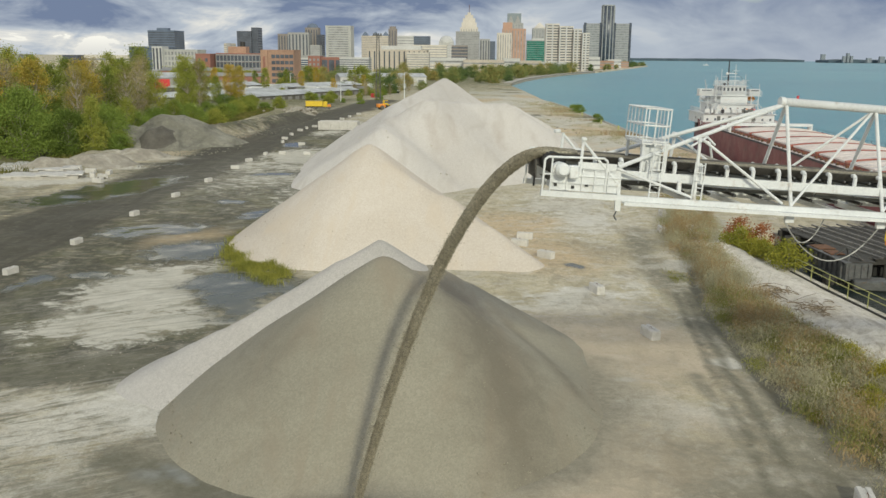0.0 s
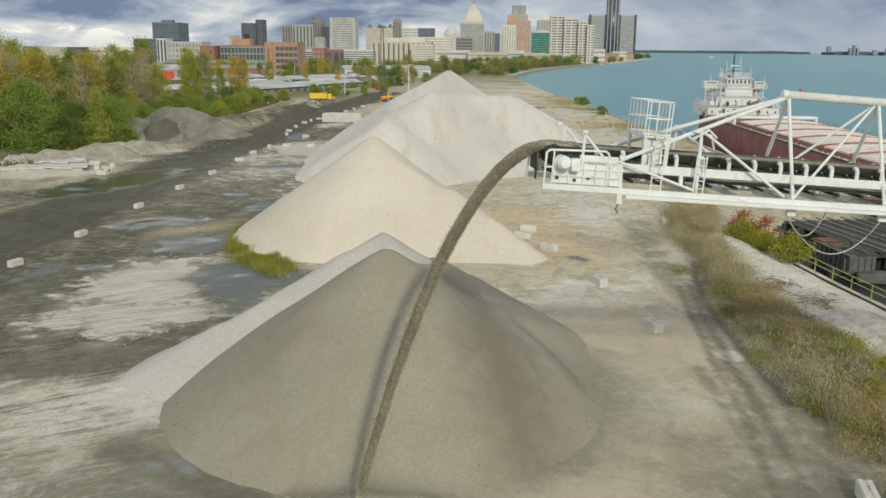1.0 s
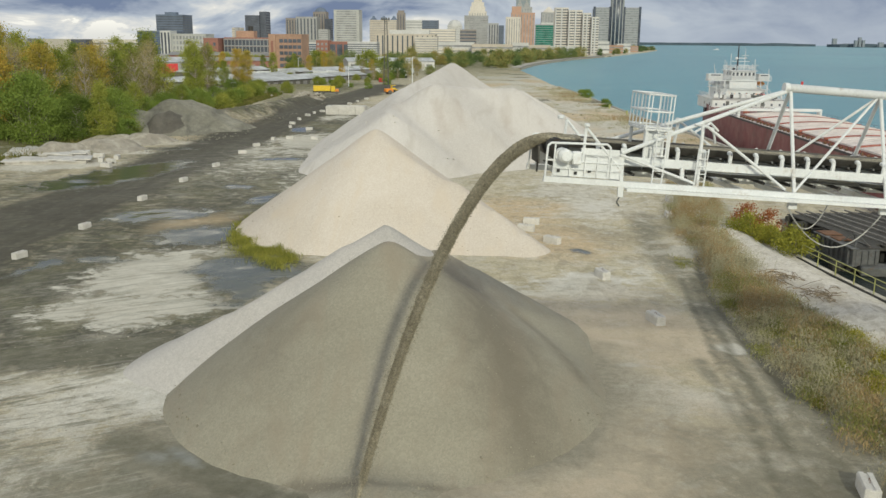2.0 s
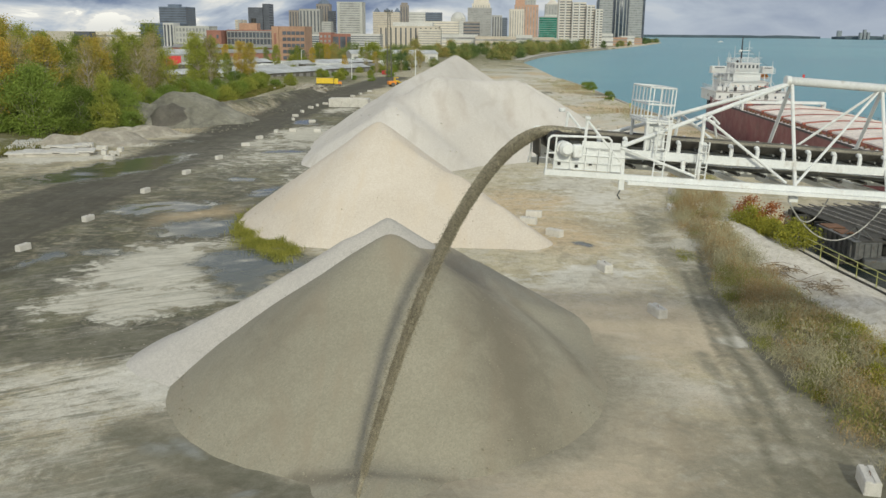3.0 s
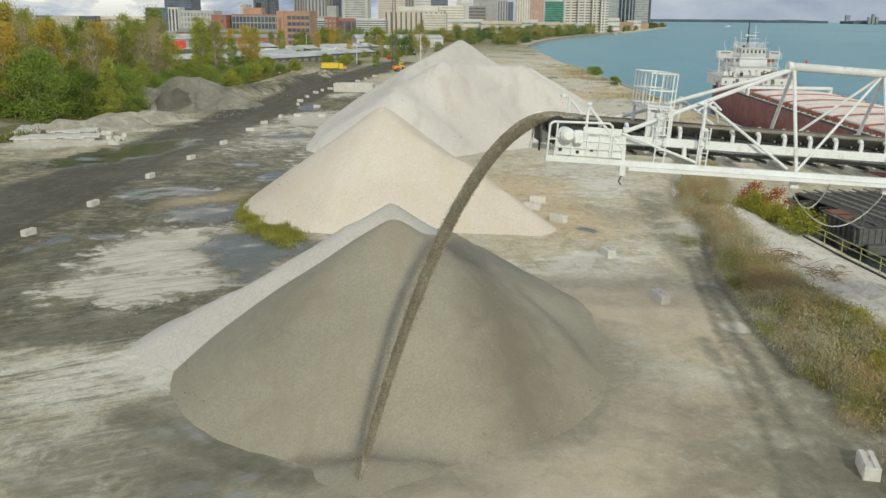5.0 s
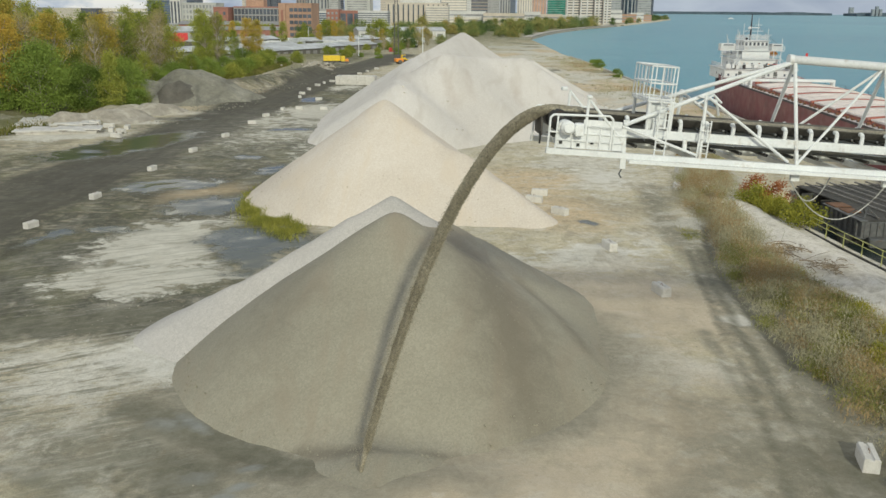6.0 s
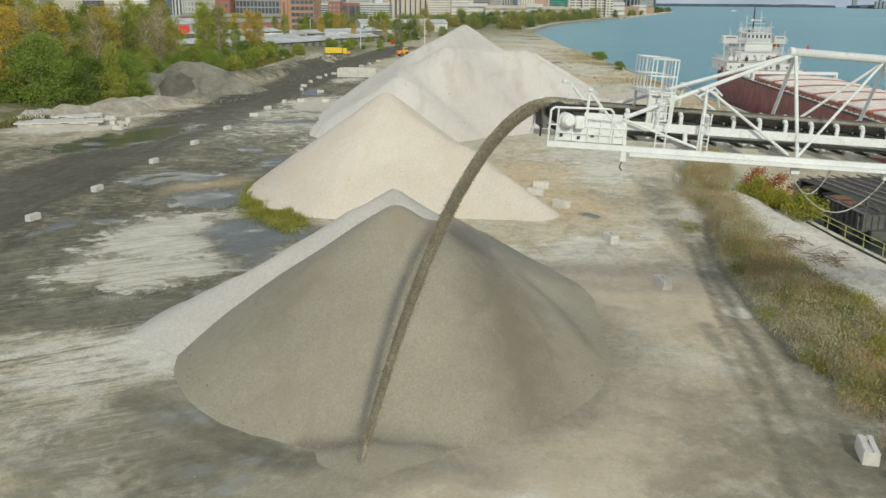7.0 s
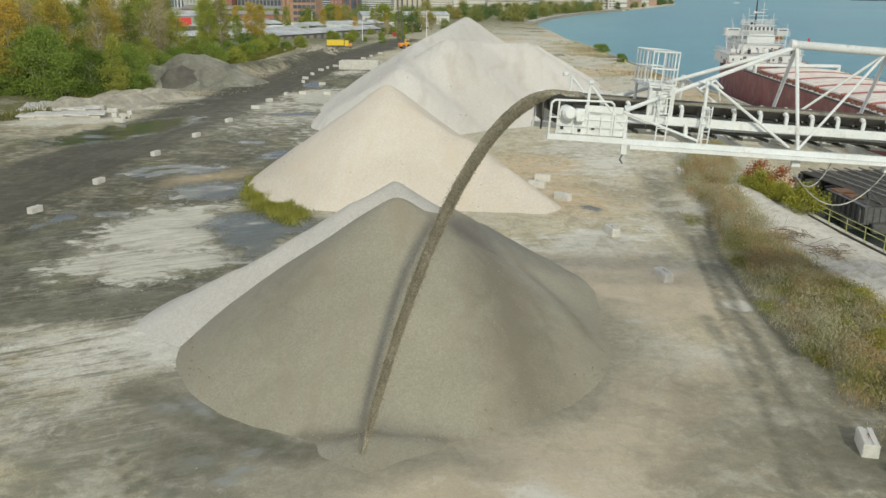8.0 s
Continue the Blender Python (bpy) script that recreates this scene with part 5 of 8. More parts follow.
part("control_box", box(B(), P(4.45, 0.75, 1.6), (0.75, 0.4, 1.1), 0.15, 0.03), M_WHITE_STEEL, boom)
for s0 in (4.3, 6.05):
    top = 2.3 if s0 < 6 else 1.6
    lad = thing("ladder", "", "")
    lad.parent = boom
    for ds in (0, 0.4):
        part("rail", tube(B(), P(s0 + ds, -0.05, 0.05), P(s0 + ds + 0.05, 0.05, top), 0.032, 6), M_WHITE_STEEL, lad)
    hh = 0.3
    while hh < top:
        part("rung", tube(B(), P(s0 + 0.02, -0.04, hh), P(s0 + 0.42, -0.04, hh), 0.022, 5), M_WHITE_STEEL, lad)
        hh += 0.3
bm = B()
pipe(bm, (P(6.0, 0.6, 2.5), P(6.9, 0.9, 2.35), P(7.2, 1.2, 1.75)), 0.05, 6)
pipe(bm, (P(5.9, 0.3, 2.2), P(6.6, 0.5, 2.6), P(7.0, 0.6, 2.3)), 0.05, 6)
part("cable_guide", bm, M_WHITE_STEEL, boom)
part("pulley_block", box(B(), P(5.55, 0.1, 0.55), (0.16, 0.16, 0.5), 0.1, 0.02), M_WHITE_STEEL, boom)
part("warning_light", tube(B(), P(PIPE0 + 0.45, HALF, 4.34), P(PIPE0 + 0.45, HALF, 4.5), 0.05, 8), M_RED, boom, "small red warning light")
# the far end rests in a hinge tower on the ship's deck
foot = P(LEN, HALF, 0)

# hook and cables slung below the boom
hook = thing("crane_hook", "yellow and orange hook block hanging on a sling", "hook", "", "", tuple(P(15.0, 0.3, 0)))
part("sling", pipe(B(), ((-0.15, 0, 0), (-0.25, 0, -1.1), (0.1, 0, -1.1), (0.05, 0, 0)), 0.03, 6), M_YELLOW, hook)
part("block", box(B(), (-0.08, 0, -1.2), (0.3, 0.14, 0.22), 0.2, 0.04), M_ORANGE, hook, "orange block")
cable = thing("slack_cable", "grey slack cable hanging below the boom", "cable")


def cord(pts, r, seg=5):
    """One smooth bent tube through the points."""
    bm = B()
    rings = []
    for i, p in enumerate(pts):
        d = (pts[min(i + 1, len(pts) - 1)] - pts[max(i - 1, 0)]).normalized()
        u = d.orthogonal().normalized()
        w = d.cross(u)
        rings.append([bm.verts.new(p + (u * math.cos(2 * math.pi * k / seg) + w * math.sin(2 * math.pi * k / seg)) * r) for k in range(seg)])
    for a, b in zip(rings, rings[1:]):
        for k in range(seg):
            bm.faces.new((a[k], a[(k + 1) % seg], b[(k + 1) % seg], b[k]))
    return bm


def sag(a, b, drop, n=14):
    a, b = Vector(a), Vector(b)
    return [a.lerp(b, i / n) - Vector((0, 0, drop * 4 * (i / n) * (1 - i / n))) for i in range(n + 1)]


part("strand", cord(sag(P(10.1, 0, -0.5), P(14.2, 0.0, -0.6), 1.5), 0.025), M_CABLE, cable)
part("strand", cord(sag(P(10.15, 0, -0.45), P(12.0, 0.3, -0.3), 1.0), 0.025), M_CABLE, cable)


# ---- ship ----
ship = thing("cargo_ship", "oxide red lake freighter with white deckhouse and hatch covers", "ship", "", "", (62.0, 150.0, 0.0), 0.0)
DECK = 5.5


def loft(name, sections, material, label=""):
    """A hull skin through outlines of equal point count, closed at both ends."""
    bm = B()
    rings = [[bm.verts.new(v) for v in s] for s in sections]
    for a, b in zip(rings, rings[1:]):
        n = len(a)
        for i in range(n):
            bm.faces.new((a[i], a[(i + 1) % n], b[(i + 1) % n], b[i]))
    bm.faces.new(rings[0][::-1])
    bm.faces.new(rings[-1])
    bmesh.ops.recalc_face_normals(bm, faces=bm.faces[:])
    return part(name, bm, material, ship, label)


def hull_ring(y, half, top):
    return [(-half * 0.96, y, -2.5), (-half, y, -0.5), (-half, y, top), (half, y, top), (half, y, -0.5), (half * 0.96, y, -2.5)]


loft("hull", [hull_ring(-130, 9.6, DECK), hull_ring(62, 9.6, DECK), hull_ring(70, 9.5, DECK + 0.8), hull_ring(80, 8.3, DECK + 1.6), hull_ring(90, 5.6, DECK + 2.1), hull_ring(98, 2.6, DECK + 2.4), hull_ring(102, 0.5, DECK + 2.6)], M_HULL)
for sx in (-1, 1):
    part("sheer_strake", box(B(), (sx * 9.55, -24, DECK + 0.12), (0.22, 152, 0.34)), M_HULL_DARK, ship, "dark deck edge strip")
    part("side_deck", box(B(), (sx * 8.5, -24, DECK + 0.012), (2.0, 152, 0.02)), M_HATCH, ship, "dusty side deck")
    bm = B()
    for i in range(52):
        tube(bm, (sx * 9.5, -99 + i * 3.0, DECK), (sx * 9.5, -99 + i * 3.0, DECK + 1.05), 0.035, 5)
    tube(bm, (sx * 9.5, -99, DECK + 1.05), (sx * 9.5, 54, DECK + 1.05), 0.02, 5)
    tube(bm, (sx * 9.5, -99, DECK + 0.55), (sx * 9.5, 54, DECK + 0.55), 0.02, 5)
    part("deck_rail", bm, M_GREY_STEEL, ship, "thin wire deck rail")
part("main_deck", box(B(), (0, -24, DECK + 0.02), (14.8, 152, 0.03)), M_DECK_RED, ship, "worn red main deck")
def arched(width, length, thick, rise):
    """A plate arched across the ship."""
    bm = B()
    n = 10
    rows = []
    for i in range(n + 1):
        x = -width / 2 + width * i / n
        z = rise * (1 - (2 * x / width) ** 2)
        rows.append([bm.verts.new(p) for p in ((x, -length / 2, z - thick), (x, -length / 2, z), (x, length / 2, z), (x, length / 2, z - thick))])
    for a, b in zip(rows, rows[1:]):
        for k in range(4):
            bm.faces.new((a[k], b[k], b[(k + 1) % 4], a[(k + 1) % 4]))
    bm.faces.new(rows[0])
    bm.faces.new(rows[-1][::-1])
    return bm


cover_me = as_mesh("hatch_cover", arched(15.4, 11.3, 0.26, 0.5), M_HATCH)
coam_me = as_mesh("coaming", box(B(), (0, 0, 0), (15.0, 9.8, 0.6), 0, 0.03), M_DECK_RED)
rib_me = as_mesh("stiffener", arched(15.3, 0.14, 0.1, 0.5), M_HATCH)
edge_me = as_mesh("cover_edge", arched(15.6, 0.7, 0.36, 0.5), M_DECK_RED)
clip_me = as_mesh("hatch_clamp", box(B(), (0, 0, 0), (0.45, 0.35, 0.4), 0, 0.05), M_RUST)
for i in range(11):
    hy = 42.0 - i * 12.4
    shared("coaming", coam_me, ship, pose(0.5, hy, DECK + 0.3))
    cov = shared("hatch_cover", cover_me, ship, pose(0.5, hy, DECK + 0.78))
    if i < 8:
        for k in range(3):
            shared("stiffener", rib_me, cov, pose(0, -2.6 + k * 2.6, 0.08))
        shared("cover_edge", edge_me, cov, pose(0, -5.35, 0.05))
        for k in range(5):
            shared("hatch_clamp", clip_me, ship, pose(-8.1, hy - 4.4 + k * 2.2, DECK + 0.25))
# hatch crane
crane = part("hatch_crane", box(B(), (0, 47, DECK + 2.05), (2.4, 1.6, 0.3), 0, 0.05), M_SHIP_WHITE, ship, "white gantry hatch crane")
for sx in (-8.6, 8.6):
    for dy in (-0.8, 0.8):
        part("crane_leg", bar(B(), (sx, 47 + dy, DECK), (sx, 47 + dy, DECK + 1.6), 0.4, 0.4), M_SHIP_WHITE, crane)
part("girder", box(B(), (0, 46.4, DECK + 1.7), (17.8, 0.45, 0.55), 0, 0.05), M_SHIP_WHITE, crane)
part("girder", box(B(), (0, 47.6, DECK + 1.7), (17.8, 0.45, 0.55), 0, 0.05), M_SHIP_WHITE, crane)


def deckhouse(name, x0, x1, y0, y1, z0, z1, wins=0, wz=None, wh=0.7, ww=0.55, portholes=False):
    h = part(name, box(B(), ((x0 + x1) / 2, (y0 + y1) / 2, (z0 + z1) / 2), (x1 - x0, y1 - y0, z1 - z0), 0, 0.06), M_SHIP_WHITE, ship)
    part("roof_edge", box(B(), ((x0 + x1) / 2, (y0 + y1) / 2, z1 + 0.04), (x1 - x0 + 0.7, y1 - y0 + 0.7, 0.14)), M_SHIP_WHITE, h)
    if wins:
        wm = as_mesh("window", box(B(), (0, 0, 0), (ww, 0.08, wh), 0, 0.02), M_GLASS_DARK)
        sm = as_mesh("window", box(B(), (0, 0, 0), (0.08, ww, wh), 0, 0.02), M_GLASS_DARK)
        for i in range(wins):
            shared("window", wm, h, pose(x0 + (i + 0.5) * (x1 - x0) / wins, y0 - 0.02, wz or (z0 + z1) / 2))
        for i in range(2):
            shared("window", sm, h, pose(x0 - 0.02, y0 + (i + 0.5) * (y1 - y0) / 3, wz or (z0 + z1) / 2))
    return h


def ship_rail(pts, z, r=0.05):
    bm = B()
    for (ax, ay), (bx, by) in zip(pts, pts[1:]):
        for hh in (0.45, 0.75, 1.05):
            tube(bm, (ax, ay, z + hh), (bx, by, z + hh), r, 5)
        n = max(1, round(math.hypot(bx - ax, by - ay) / 1.3))
        for i in range(n + 1):
            f = i / n
            tube(bm, (ax + (bx - ax) * f, ay + (by - ay) * f, z), (ax + (bx - ax) * f, ay + (by - ay) * f, z + 1.05), r, 5)
    return part("house_rail", bm, M_SHIP_WHITE, ship)


HX = -1.2
deckhouse("lower_house", HX - 7.8, HX + 9.0, 56.5, 72, DECK, DECK + 2.5, 9, None, 0.6, 0.45)
deckhouse("middle_house", HX - 5.4, HX + 5.0, 58.5, 71, DECK + 2.6, DECK + 4.7, 6, None, 0.6, 0.45)
deckhouse("upper_house", HX - 3.3, HX + 3.2, 59.6, 70, DECK + 4.8, DECK + 6.7)
deckhouse("pilot_house", HX - 2.9, HX + 2.8, 60, 68, DECK + 6.8, DECK + 9.0, 6, DECK + 8.3, 0.75, 0.5)
wing_deck = part("wing_deck", box(B(), (HX - 0.9, 61.5, DECK + 6.75), (15.0, 3.4, 0.16), 0, 0.03), M_SHIP_WHITE, ship)
for wx, ww_ in ((HX - 6.6, 3.4), (HX + 4.9, 2.6)):
    part("wing_box", box(B(), (wx, 61.3, DECK + 7.6), (ww_, 2.8, 1.5), 0, 0.08), M_SHIP_WHITE, wing_deck)
    part("wing_window", box(B(), (wx, 59.88, DECK + 8.0), (ww_ * 0.7, 0.06, 0.3)), M_GLASS_DARK, wing_deck)
for sx in (-7.9, -6.2, -4.4, 4.2, 5.9):
    part("stanchion", tube(B(), (HX + sx, 60.0, DECK + 2.6), (HX + sx, 60.0, DECK + 6.7), 0.09, 6), M_SHIP_WHITE, wing_deck)
for sx in (-4.2, -1.6, 1.3, 4.0):
    part("house_door", box(B(), (HX + sx, 56.46, DECK + 1.1), (0.8, 0.08, 1.9), 0, 0.02), M_GREY_STEEL, ship, "grey steel door")
for sx, tilt in ((-5.9, 1.0), (6.2, -1.0)):
    stair = part("stair", bar(B(), (HX + sx, 56.9, DECK + 2.6), (HX + sx + tilt * 1.6, 57.4, DECK + 4.8), 0.8, 0.12), M_SHIP_WHITE, ship)
    part("stair_rail", tube(B(), (HX + sx, 56.5, DECK + 3.6), (HX + sx + tilt * 1.6, 57.0, DECK + 5.8), 0.05, 6), M_SHIP_WHITE, stair)
for sx in (-2.2, 0.6, 2.9):
    part("life_ring", tube(B(), (HX + sx, 58.42, DECK + 3.4), (HX + sx, 58.36, DECK + 3.4), 0.42, 12), M_ORANGE, ship, "orange life ring")
part("bulwark", box(B(), (-8.7, 66, DECK + 1.3), (0.3, 13, 1.5), 0, 0.05), M_HULL_DARK, ship, "dark bow bulwark plate")
ship_rail(((HX - 7.8, 56.4), (HX + 9.0, 56.4)), DECK + 2.6)
ship_rail(((HX - 8.8, 55.0), (HX + 9.4, 55.0)), DECK)
ship_rail(((HX - 7.5, 72), (HX - 7.5, 56.4)), DECK + 2.6)
ship_rail(((HX - 5.6, 58.3), (HX + 5.2, 58.3)), DECK + 4.8)
ship_rail(((HX - 5.6, 71), (HX - 5.6, 58.3)), DECK + 4.8)
ship_rail(((HX - 8.4, 59.8), (HX + 6.6, 59.8)), DECK + 6.8)
ship_rail(((HX - 3, 60.2), (HX + 2.8, 60.2), (HX + 2.8, 68), (HX - 3, 68), (HX - 3, 60.2)), DECK + 9.1)
part("foremast", tube(B(), (HX - 0.6, 64, DECK + 9), (HX - 0.6, 64, DECK + 15.2), 0.24, 8, 0.12), M_HULL_DARK, ship, "dark slim mast")
part("antenna", tube(B(), (HX - 2.0, 64, DECK + 11.2), (HX + 2.4, 64, DECK + 11.2), 0.06, 6), M_SHIP_WHITE, ship)
part("antenna", tube(B(), (HX - 1.2, 64, DECK + 10.3), (HX + 2.0, 64, DECK + 10.3), 0.09, 6), M_SHIP_WHITE, ship)
part("antenna", tube(B(), (HX - 3.9, 63, DECK + 9), (HX - 3.9, 63, DECK + 11.6), 0.06, 6), M_SHIP_WHITE, ship)
part("antenna", tube(B(), (HX + 3.6, 66, DECK + 8), (HX + 3.6, 66, DECK + 10.6), 0.05, 6), M_SHIP_WHITE, ship)
part("antenna", tube(B(), (HX - 6.8, 60, DECK + 8), (HX - 7.4, 59, DECK + 10.6), 0.07, 6), M_SHIP_WHITE, ship)
bm = B()
bmesh.ops.create_uvsphere(bm, u_segments=10, v_segments=6, radius=0.4, matrix=Matrix.Translation((HX - 0.9, 64, DECK + 11.9)))
part("radar_dome", bm, M_SHIP_WHITE, ship)
part("radar_bar", box(B(), (HX + 0.4, 63.6, DECK + 12.0), (2.0, 0.2, 0.18)), M_SHIP_WHITE, ship)
part("life_raft", tube(B(), (HX + 3.2, 57.3, DECK + 3.4), (HX + 4.6, 57.3, DECK + 3.4), 0.4, 10), M_RED, ship, "red and white raft canister")
crng = random.Random(6)
for i in range(9):
    x = HX - 7 + i * 1.9
    part("vent", tube(B(), (x, 56.4 + crng.uniform(-0.3, 0.6), DECK + 2.6), (x, 56.4, DECK + 3.3 + crng.random()), 0.16 + 0.1 * crng.random(), 8), M_SHIP_WHITE, ship)
for sx in (-1, 1):
    part("lifeboat", box(B(), (HX + sx * 5.4, 66, DECK + 5.9), (1.6, 5.5, 1.1), 0, 0.4), M_ORANGE if sx > 0 else M_SHIP_WHITE, ship, "small covered lifeboat")
    part("stay", tube(B(), (HX + sx * 5.5, 61, DECK + 8), (HX + 0.4, 64, DECK + 12.8), 0.025, 4), M_GREY_STEEL, ship)
for i in range(4):
    part("crate", box(B(), (-8.6 + i * 3.1, 51.5 + crng.uniform(-0.6, 0.6), DECK + 0.6), (1.2 + crng.random(), 1.0, 1.2), crng.random(), 0.05), (M_SHIP_WHITE, M_DECK_RED, M_GREY_STEEL, M_SHIP_WHITE)[i], ship)
for mx, my, z0, z1, r in ((-4.6, 58.5, 7.6, 11.2, 0.07), (-2.9, 61.5, 8.8, 13.0, 0.06), (2.6, 60.5, 8.8, 11.8, 0.06), (5.6, 59.0, 7.0, 9.6, 0.06), (-6.2, 62.0, 7.0, 9.4, 0.05), (1.5, 65.5, 9.0, 14.2, 0.07)):
    part("whip_mast", tube(B(), (HX + mx, my, DECK + z0 - 2.5), (HX + mx, my, DECK + z1), r, 6), M_SHIP_WHITE, ship)
for mx, my, z in ((-4.6, 58.5, 9.8), (2.6, 60.5, 10.4), (1.5, 65.5, 12.6)):
    part("yard_arm", tube(B(), (HX + mx - 0.9, my, DECK + z), (HX + mx + 0.9, my, DECK + z), 0.05, 6), M_SHIP_WHITE, ship)
for i in range(14):
    bx = HX - 7.5 + crng.random() * 15
    part("deck_locker", box(B(), (bx, 56.0 + crng.uniform(-0.4, 0.4), DECK + 3.0 + crng.random() * 0.4), (0.5 + 0.9 * crng.random(), 0.6, 0.7 + 0.5 * crng.random()), 0, 0.05), crng.choice((M_SHIP_WHITE, M_GREY_STEEL, M_HULL_DARK, M_SHIP_WHITE)), ship)
part("searchlight", tube(B(), (HX - 2.4, 60.6, DECK + 9.5), (HX - 2.4, 60.1, DECK + 9.5), 0.3, 10), M_HULL_DARK, ship)
part("anchor_recess", box(B(), (-9.2, 62, DECK - 0.6), (0.6, 2.0, 1.4), 0, 0.1), M_HULL_DARK, ship)

for ob in ship.children:
    if ob.name.split(".")[0] in ("lower_house", "middle_house", "upper_house", "pilot_house", "bridge_wing", "house_rail", "foremast", "antenna", "radar_dome", "radar_bar", "life_raft", "vent", "lifeboat", "stay", "searchlight", "anchor_recess", "wing_deck", "house_door", "stair", "life_ring", "bulwark", "whip_mast", "yard_arm", "deck_locker"):
        ob.location.y = 12.0

# hinge stand at the boom's inner end
stand = thing("boom_stand", "white steel stand carrying the boom on the ship's deck", "stand", "", "", (foot.x, foot.y, DECK))
part("column", bar(B(), (0, 0, 0), (0, 0.01, foot.z - DECK - 0.2), 2.2, 2.2), M_WHITE_STEEL, stand)

# ---- dock and slip ----
dock = thing("timber_dock", "dark weathered timber rail dock standing in the slip", "dock")
plank = as_mesh("plank", box(B(), (0, 0, 0), (0.52, 17.0, 0.16), 0, 0.02), M_TIMBER)
DOCK_T = Matrix.Translation((46.0, 101.0, 0.75)) @ Matrix.Rotation(radians(12), 4, "Z")
for i in range(25):
    shared("plank", plank, dock, DOCK_T @ pose(-6.6 + i * 0.55, 3.0 + 0.3 * math.sin(i * 2.1), 0.02 * math.sin(i * 5.3)))
rail_me = as_mesh("rail", box(B(), (0, 0, 0), (0.14, 18.5, 0.18)), M_RAIL)
for x in (-5.2, -3.7, -1.9, -0.4, 1.5, 3.0, 4.8):
    shared("rail", rail_me, dock, DOCK_T @ pose(x, 3.2, 0.18))
beam_me = as_mesh("cap_beam", box(B(), (0, 0, 0), (14.4, 0.5, 0.6), 0, 0.03), M_TIMBER)
pile_me = as_mesh("timber_post", tube(B(), (0, 0, -5.5), (0, 0, 0), 0.24, 10), M_TIMBER)
for j in range(5):
    shared("cap_beam", beam_me, dock, DOCK_T @ pose(0, -5.0 + j * 4, -0.42))
    for i in range(6):
        shared("timber_post", pile_me, dock, DOCK_T @ pose(-6.6 + i * 2.64, -5.0 + j * 4, -0.3))

girder = thing("steel_girder", "grey riveted steel plate girder at the dock's edge", "girder", "", "", (36.9, 95.0, 0.1), -84)
part("web", box(B(), (0, 0, 0.1), (8.4, 0.3, 1.7)), M_GIRDER, girder)
part("end_web", box(B(), (4.15, 1.35, 0.1), (0.25, 2.4, 1.6)), M_GIRDER, girder)
part("flange", box(B(), (0, 0, 1.0), (8.6, 0.8, 0.12), 0, 0.02), M_GIRDER, girder)
part("flange", box(B(), (0, 0, -0.8), (8.6, 0.8, 0.12), 0, 0.02), M_GIRDER, girder)
stiff = as_mesh("stiffener", box(B(), (0, 0, 0), (0.1, 0.74, 1.68)), M_GIRDER)
for i in range(8):
    shared("stiffener", stiff, girder, pose(-3.9 + i * 1.06, -0.02, 0.1))
for y in (0.75, 1.45, 2.15):
    part("end_stiffener", box(B(), (4.33, y, 0.1), (0.14, 0.1, 1.5)), M_GIRDER, girder)
part("deck_plate", box(B(), (-0.2, 1.75, 0.95), (8.4, 2.6, 0.14)), M_TIMBER, girder, "dark timber deck plate")
part("rust_plate", box(B(), (-3.0, 0.8, 1.12), (2.2, 1.9, 0.1)), M_RUST, girder, "rusted loose plate")
part("rust_plate", box(B(), (-0.2, 0.7, 1.12), (1.9, 1.5, 0.1)), M_RUST, girder, "rusted loose plate")
for sx in (-3.6, 3.7):
    part("leg", tube(B(), (sx, 1.6, -5.0), (sx, 1.6, -0.86), 0.22, 8), M_GIRDER, girder)
# added boards, black in place of the shaded void below the deck
shade_board_me = as_mesh("lagging_board", box(B(), (0, 0, 0), (0.5, 0.2, 3.0), 0, 0.02), M_SHADE_TIMBER)
for i in range(28):
    shared("lagging_board", shade_board_me, dock, DOCK_T @ pose(-7.0 + i * 0.52, -3.9 + 0.05 * math.sin(i * 3.7), -1.75))
for i in range(14):
    shared("timber_post", pile_me, dock, Matrix.Translation((36.0 + (i % 5) * 0.42, 92.2 + (i // 5) * 0.5 - (i % 5) * 0.1, -0.75)) @ Matrix.Rotation(0.06 * math.sin(i * 2.3), 4, "Y"))
frame_ob = thing("winch_frame", "small grey steel winch frame on the girder", "frame", "", "", (38.2, 92.9, 1.14), -84)
for a, b in (((-1.5, -0.8, 0.0), (1.4, -0.8, 0.1)), ((-1.5, 0.8, 0.0), (1.4, 0.8, 0.1)), ((-1.5, -0.8, 0), (-0.6, 0, 1.0)), ((1.4, -0.8, 0), (0.3, 0, 1.0)), ((-0.6, 0, 1.0), (0.3, 0, 1.0)), ((-1.5, 0.8, 0), (-0.6, 0, 1.0)), ((1.4, 0.8, 0), (0.3, 0, 1.0))):
    part("strut", bar(B(), a, b, 0.12, 0.12), M_GREY_STEEL, frame_ob)
float_ob = thing("float_pontoon", "grey steel pontoon under the dock", "pontoon", "", "", (39.6, 90.6, -1.0), -10)
part("body", box(B(), (0, 0, 0), (3.4, 2.2, 1.0), 0, 0.12), M_GREY_STEEL, float_ob)

fence = thing("hand_rail", "faded yellow pipe hand rail along the slip's edge", "hand rail")
fpts = [(32.1, 91.0), (33.0, 84.2), (34.0, 77.9), (35.2, 70), (36.8, 60), (38.6, 50)]
for (ax, ay), (bx, by) in zip(fpts, fpts[1:]):
    zz = 0.35
    for hh in (0.6, 1.1):
        part("rail", tube(B(), (ax, ay, zz + hh), (bx, by, zz + hh), 0.045, 6), M_YELLOW_RAIL, fence)
    for f in (0.0, 0.5):
        x, y = ax + (bx - ax) * f, ay + (by - ay) * f
        part("post", tube(B(), (x, y, -0.3), (x, y, zz + 1.1), 0.05, 6), M_YELLOW_RAIL, fence)
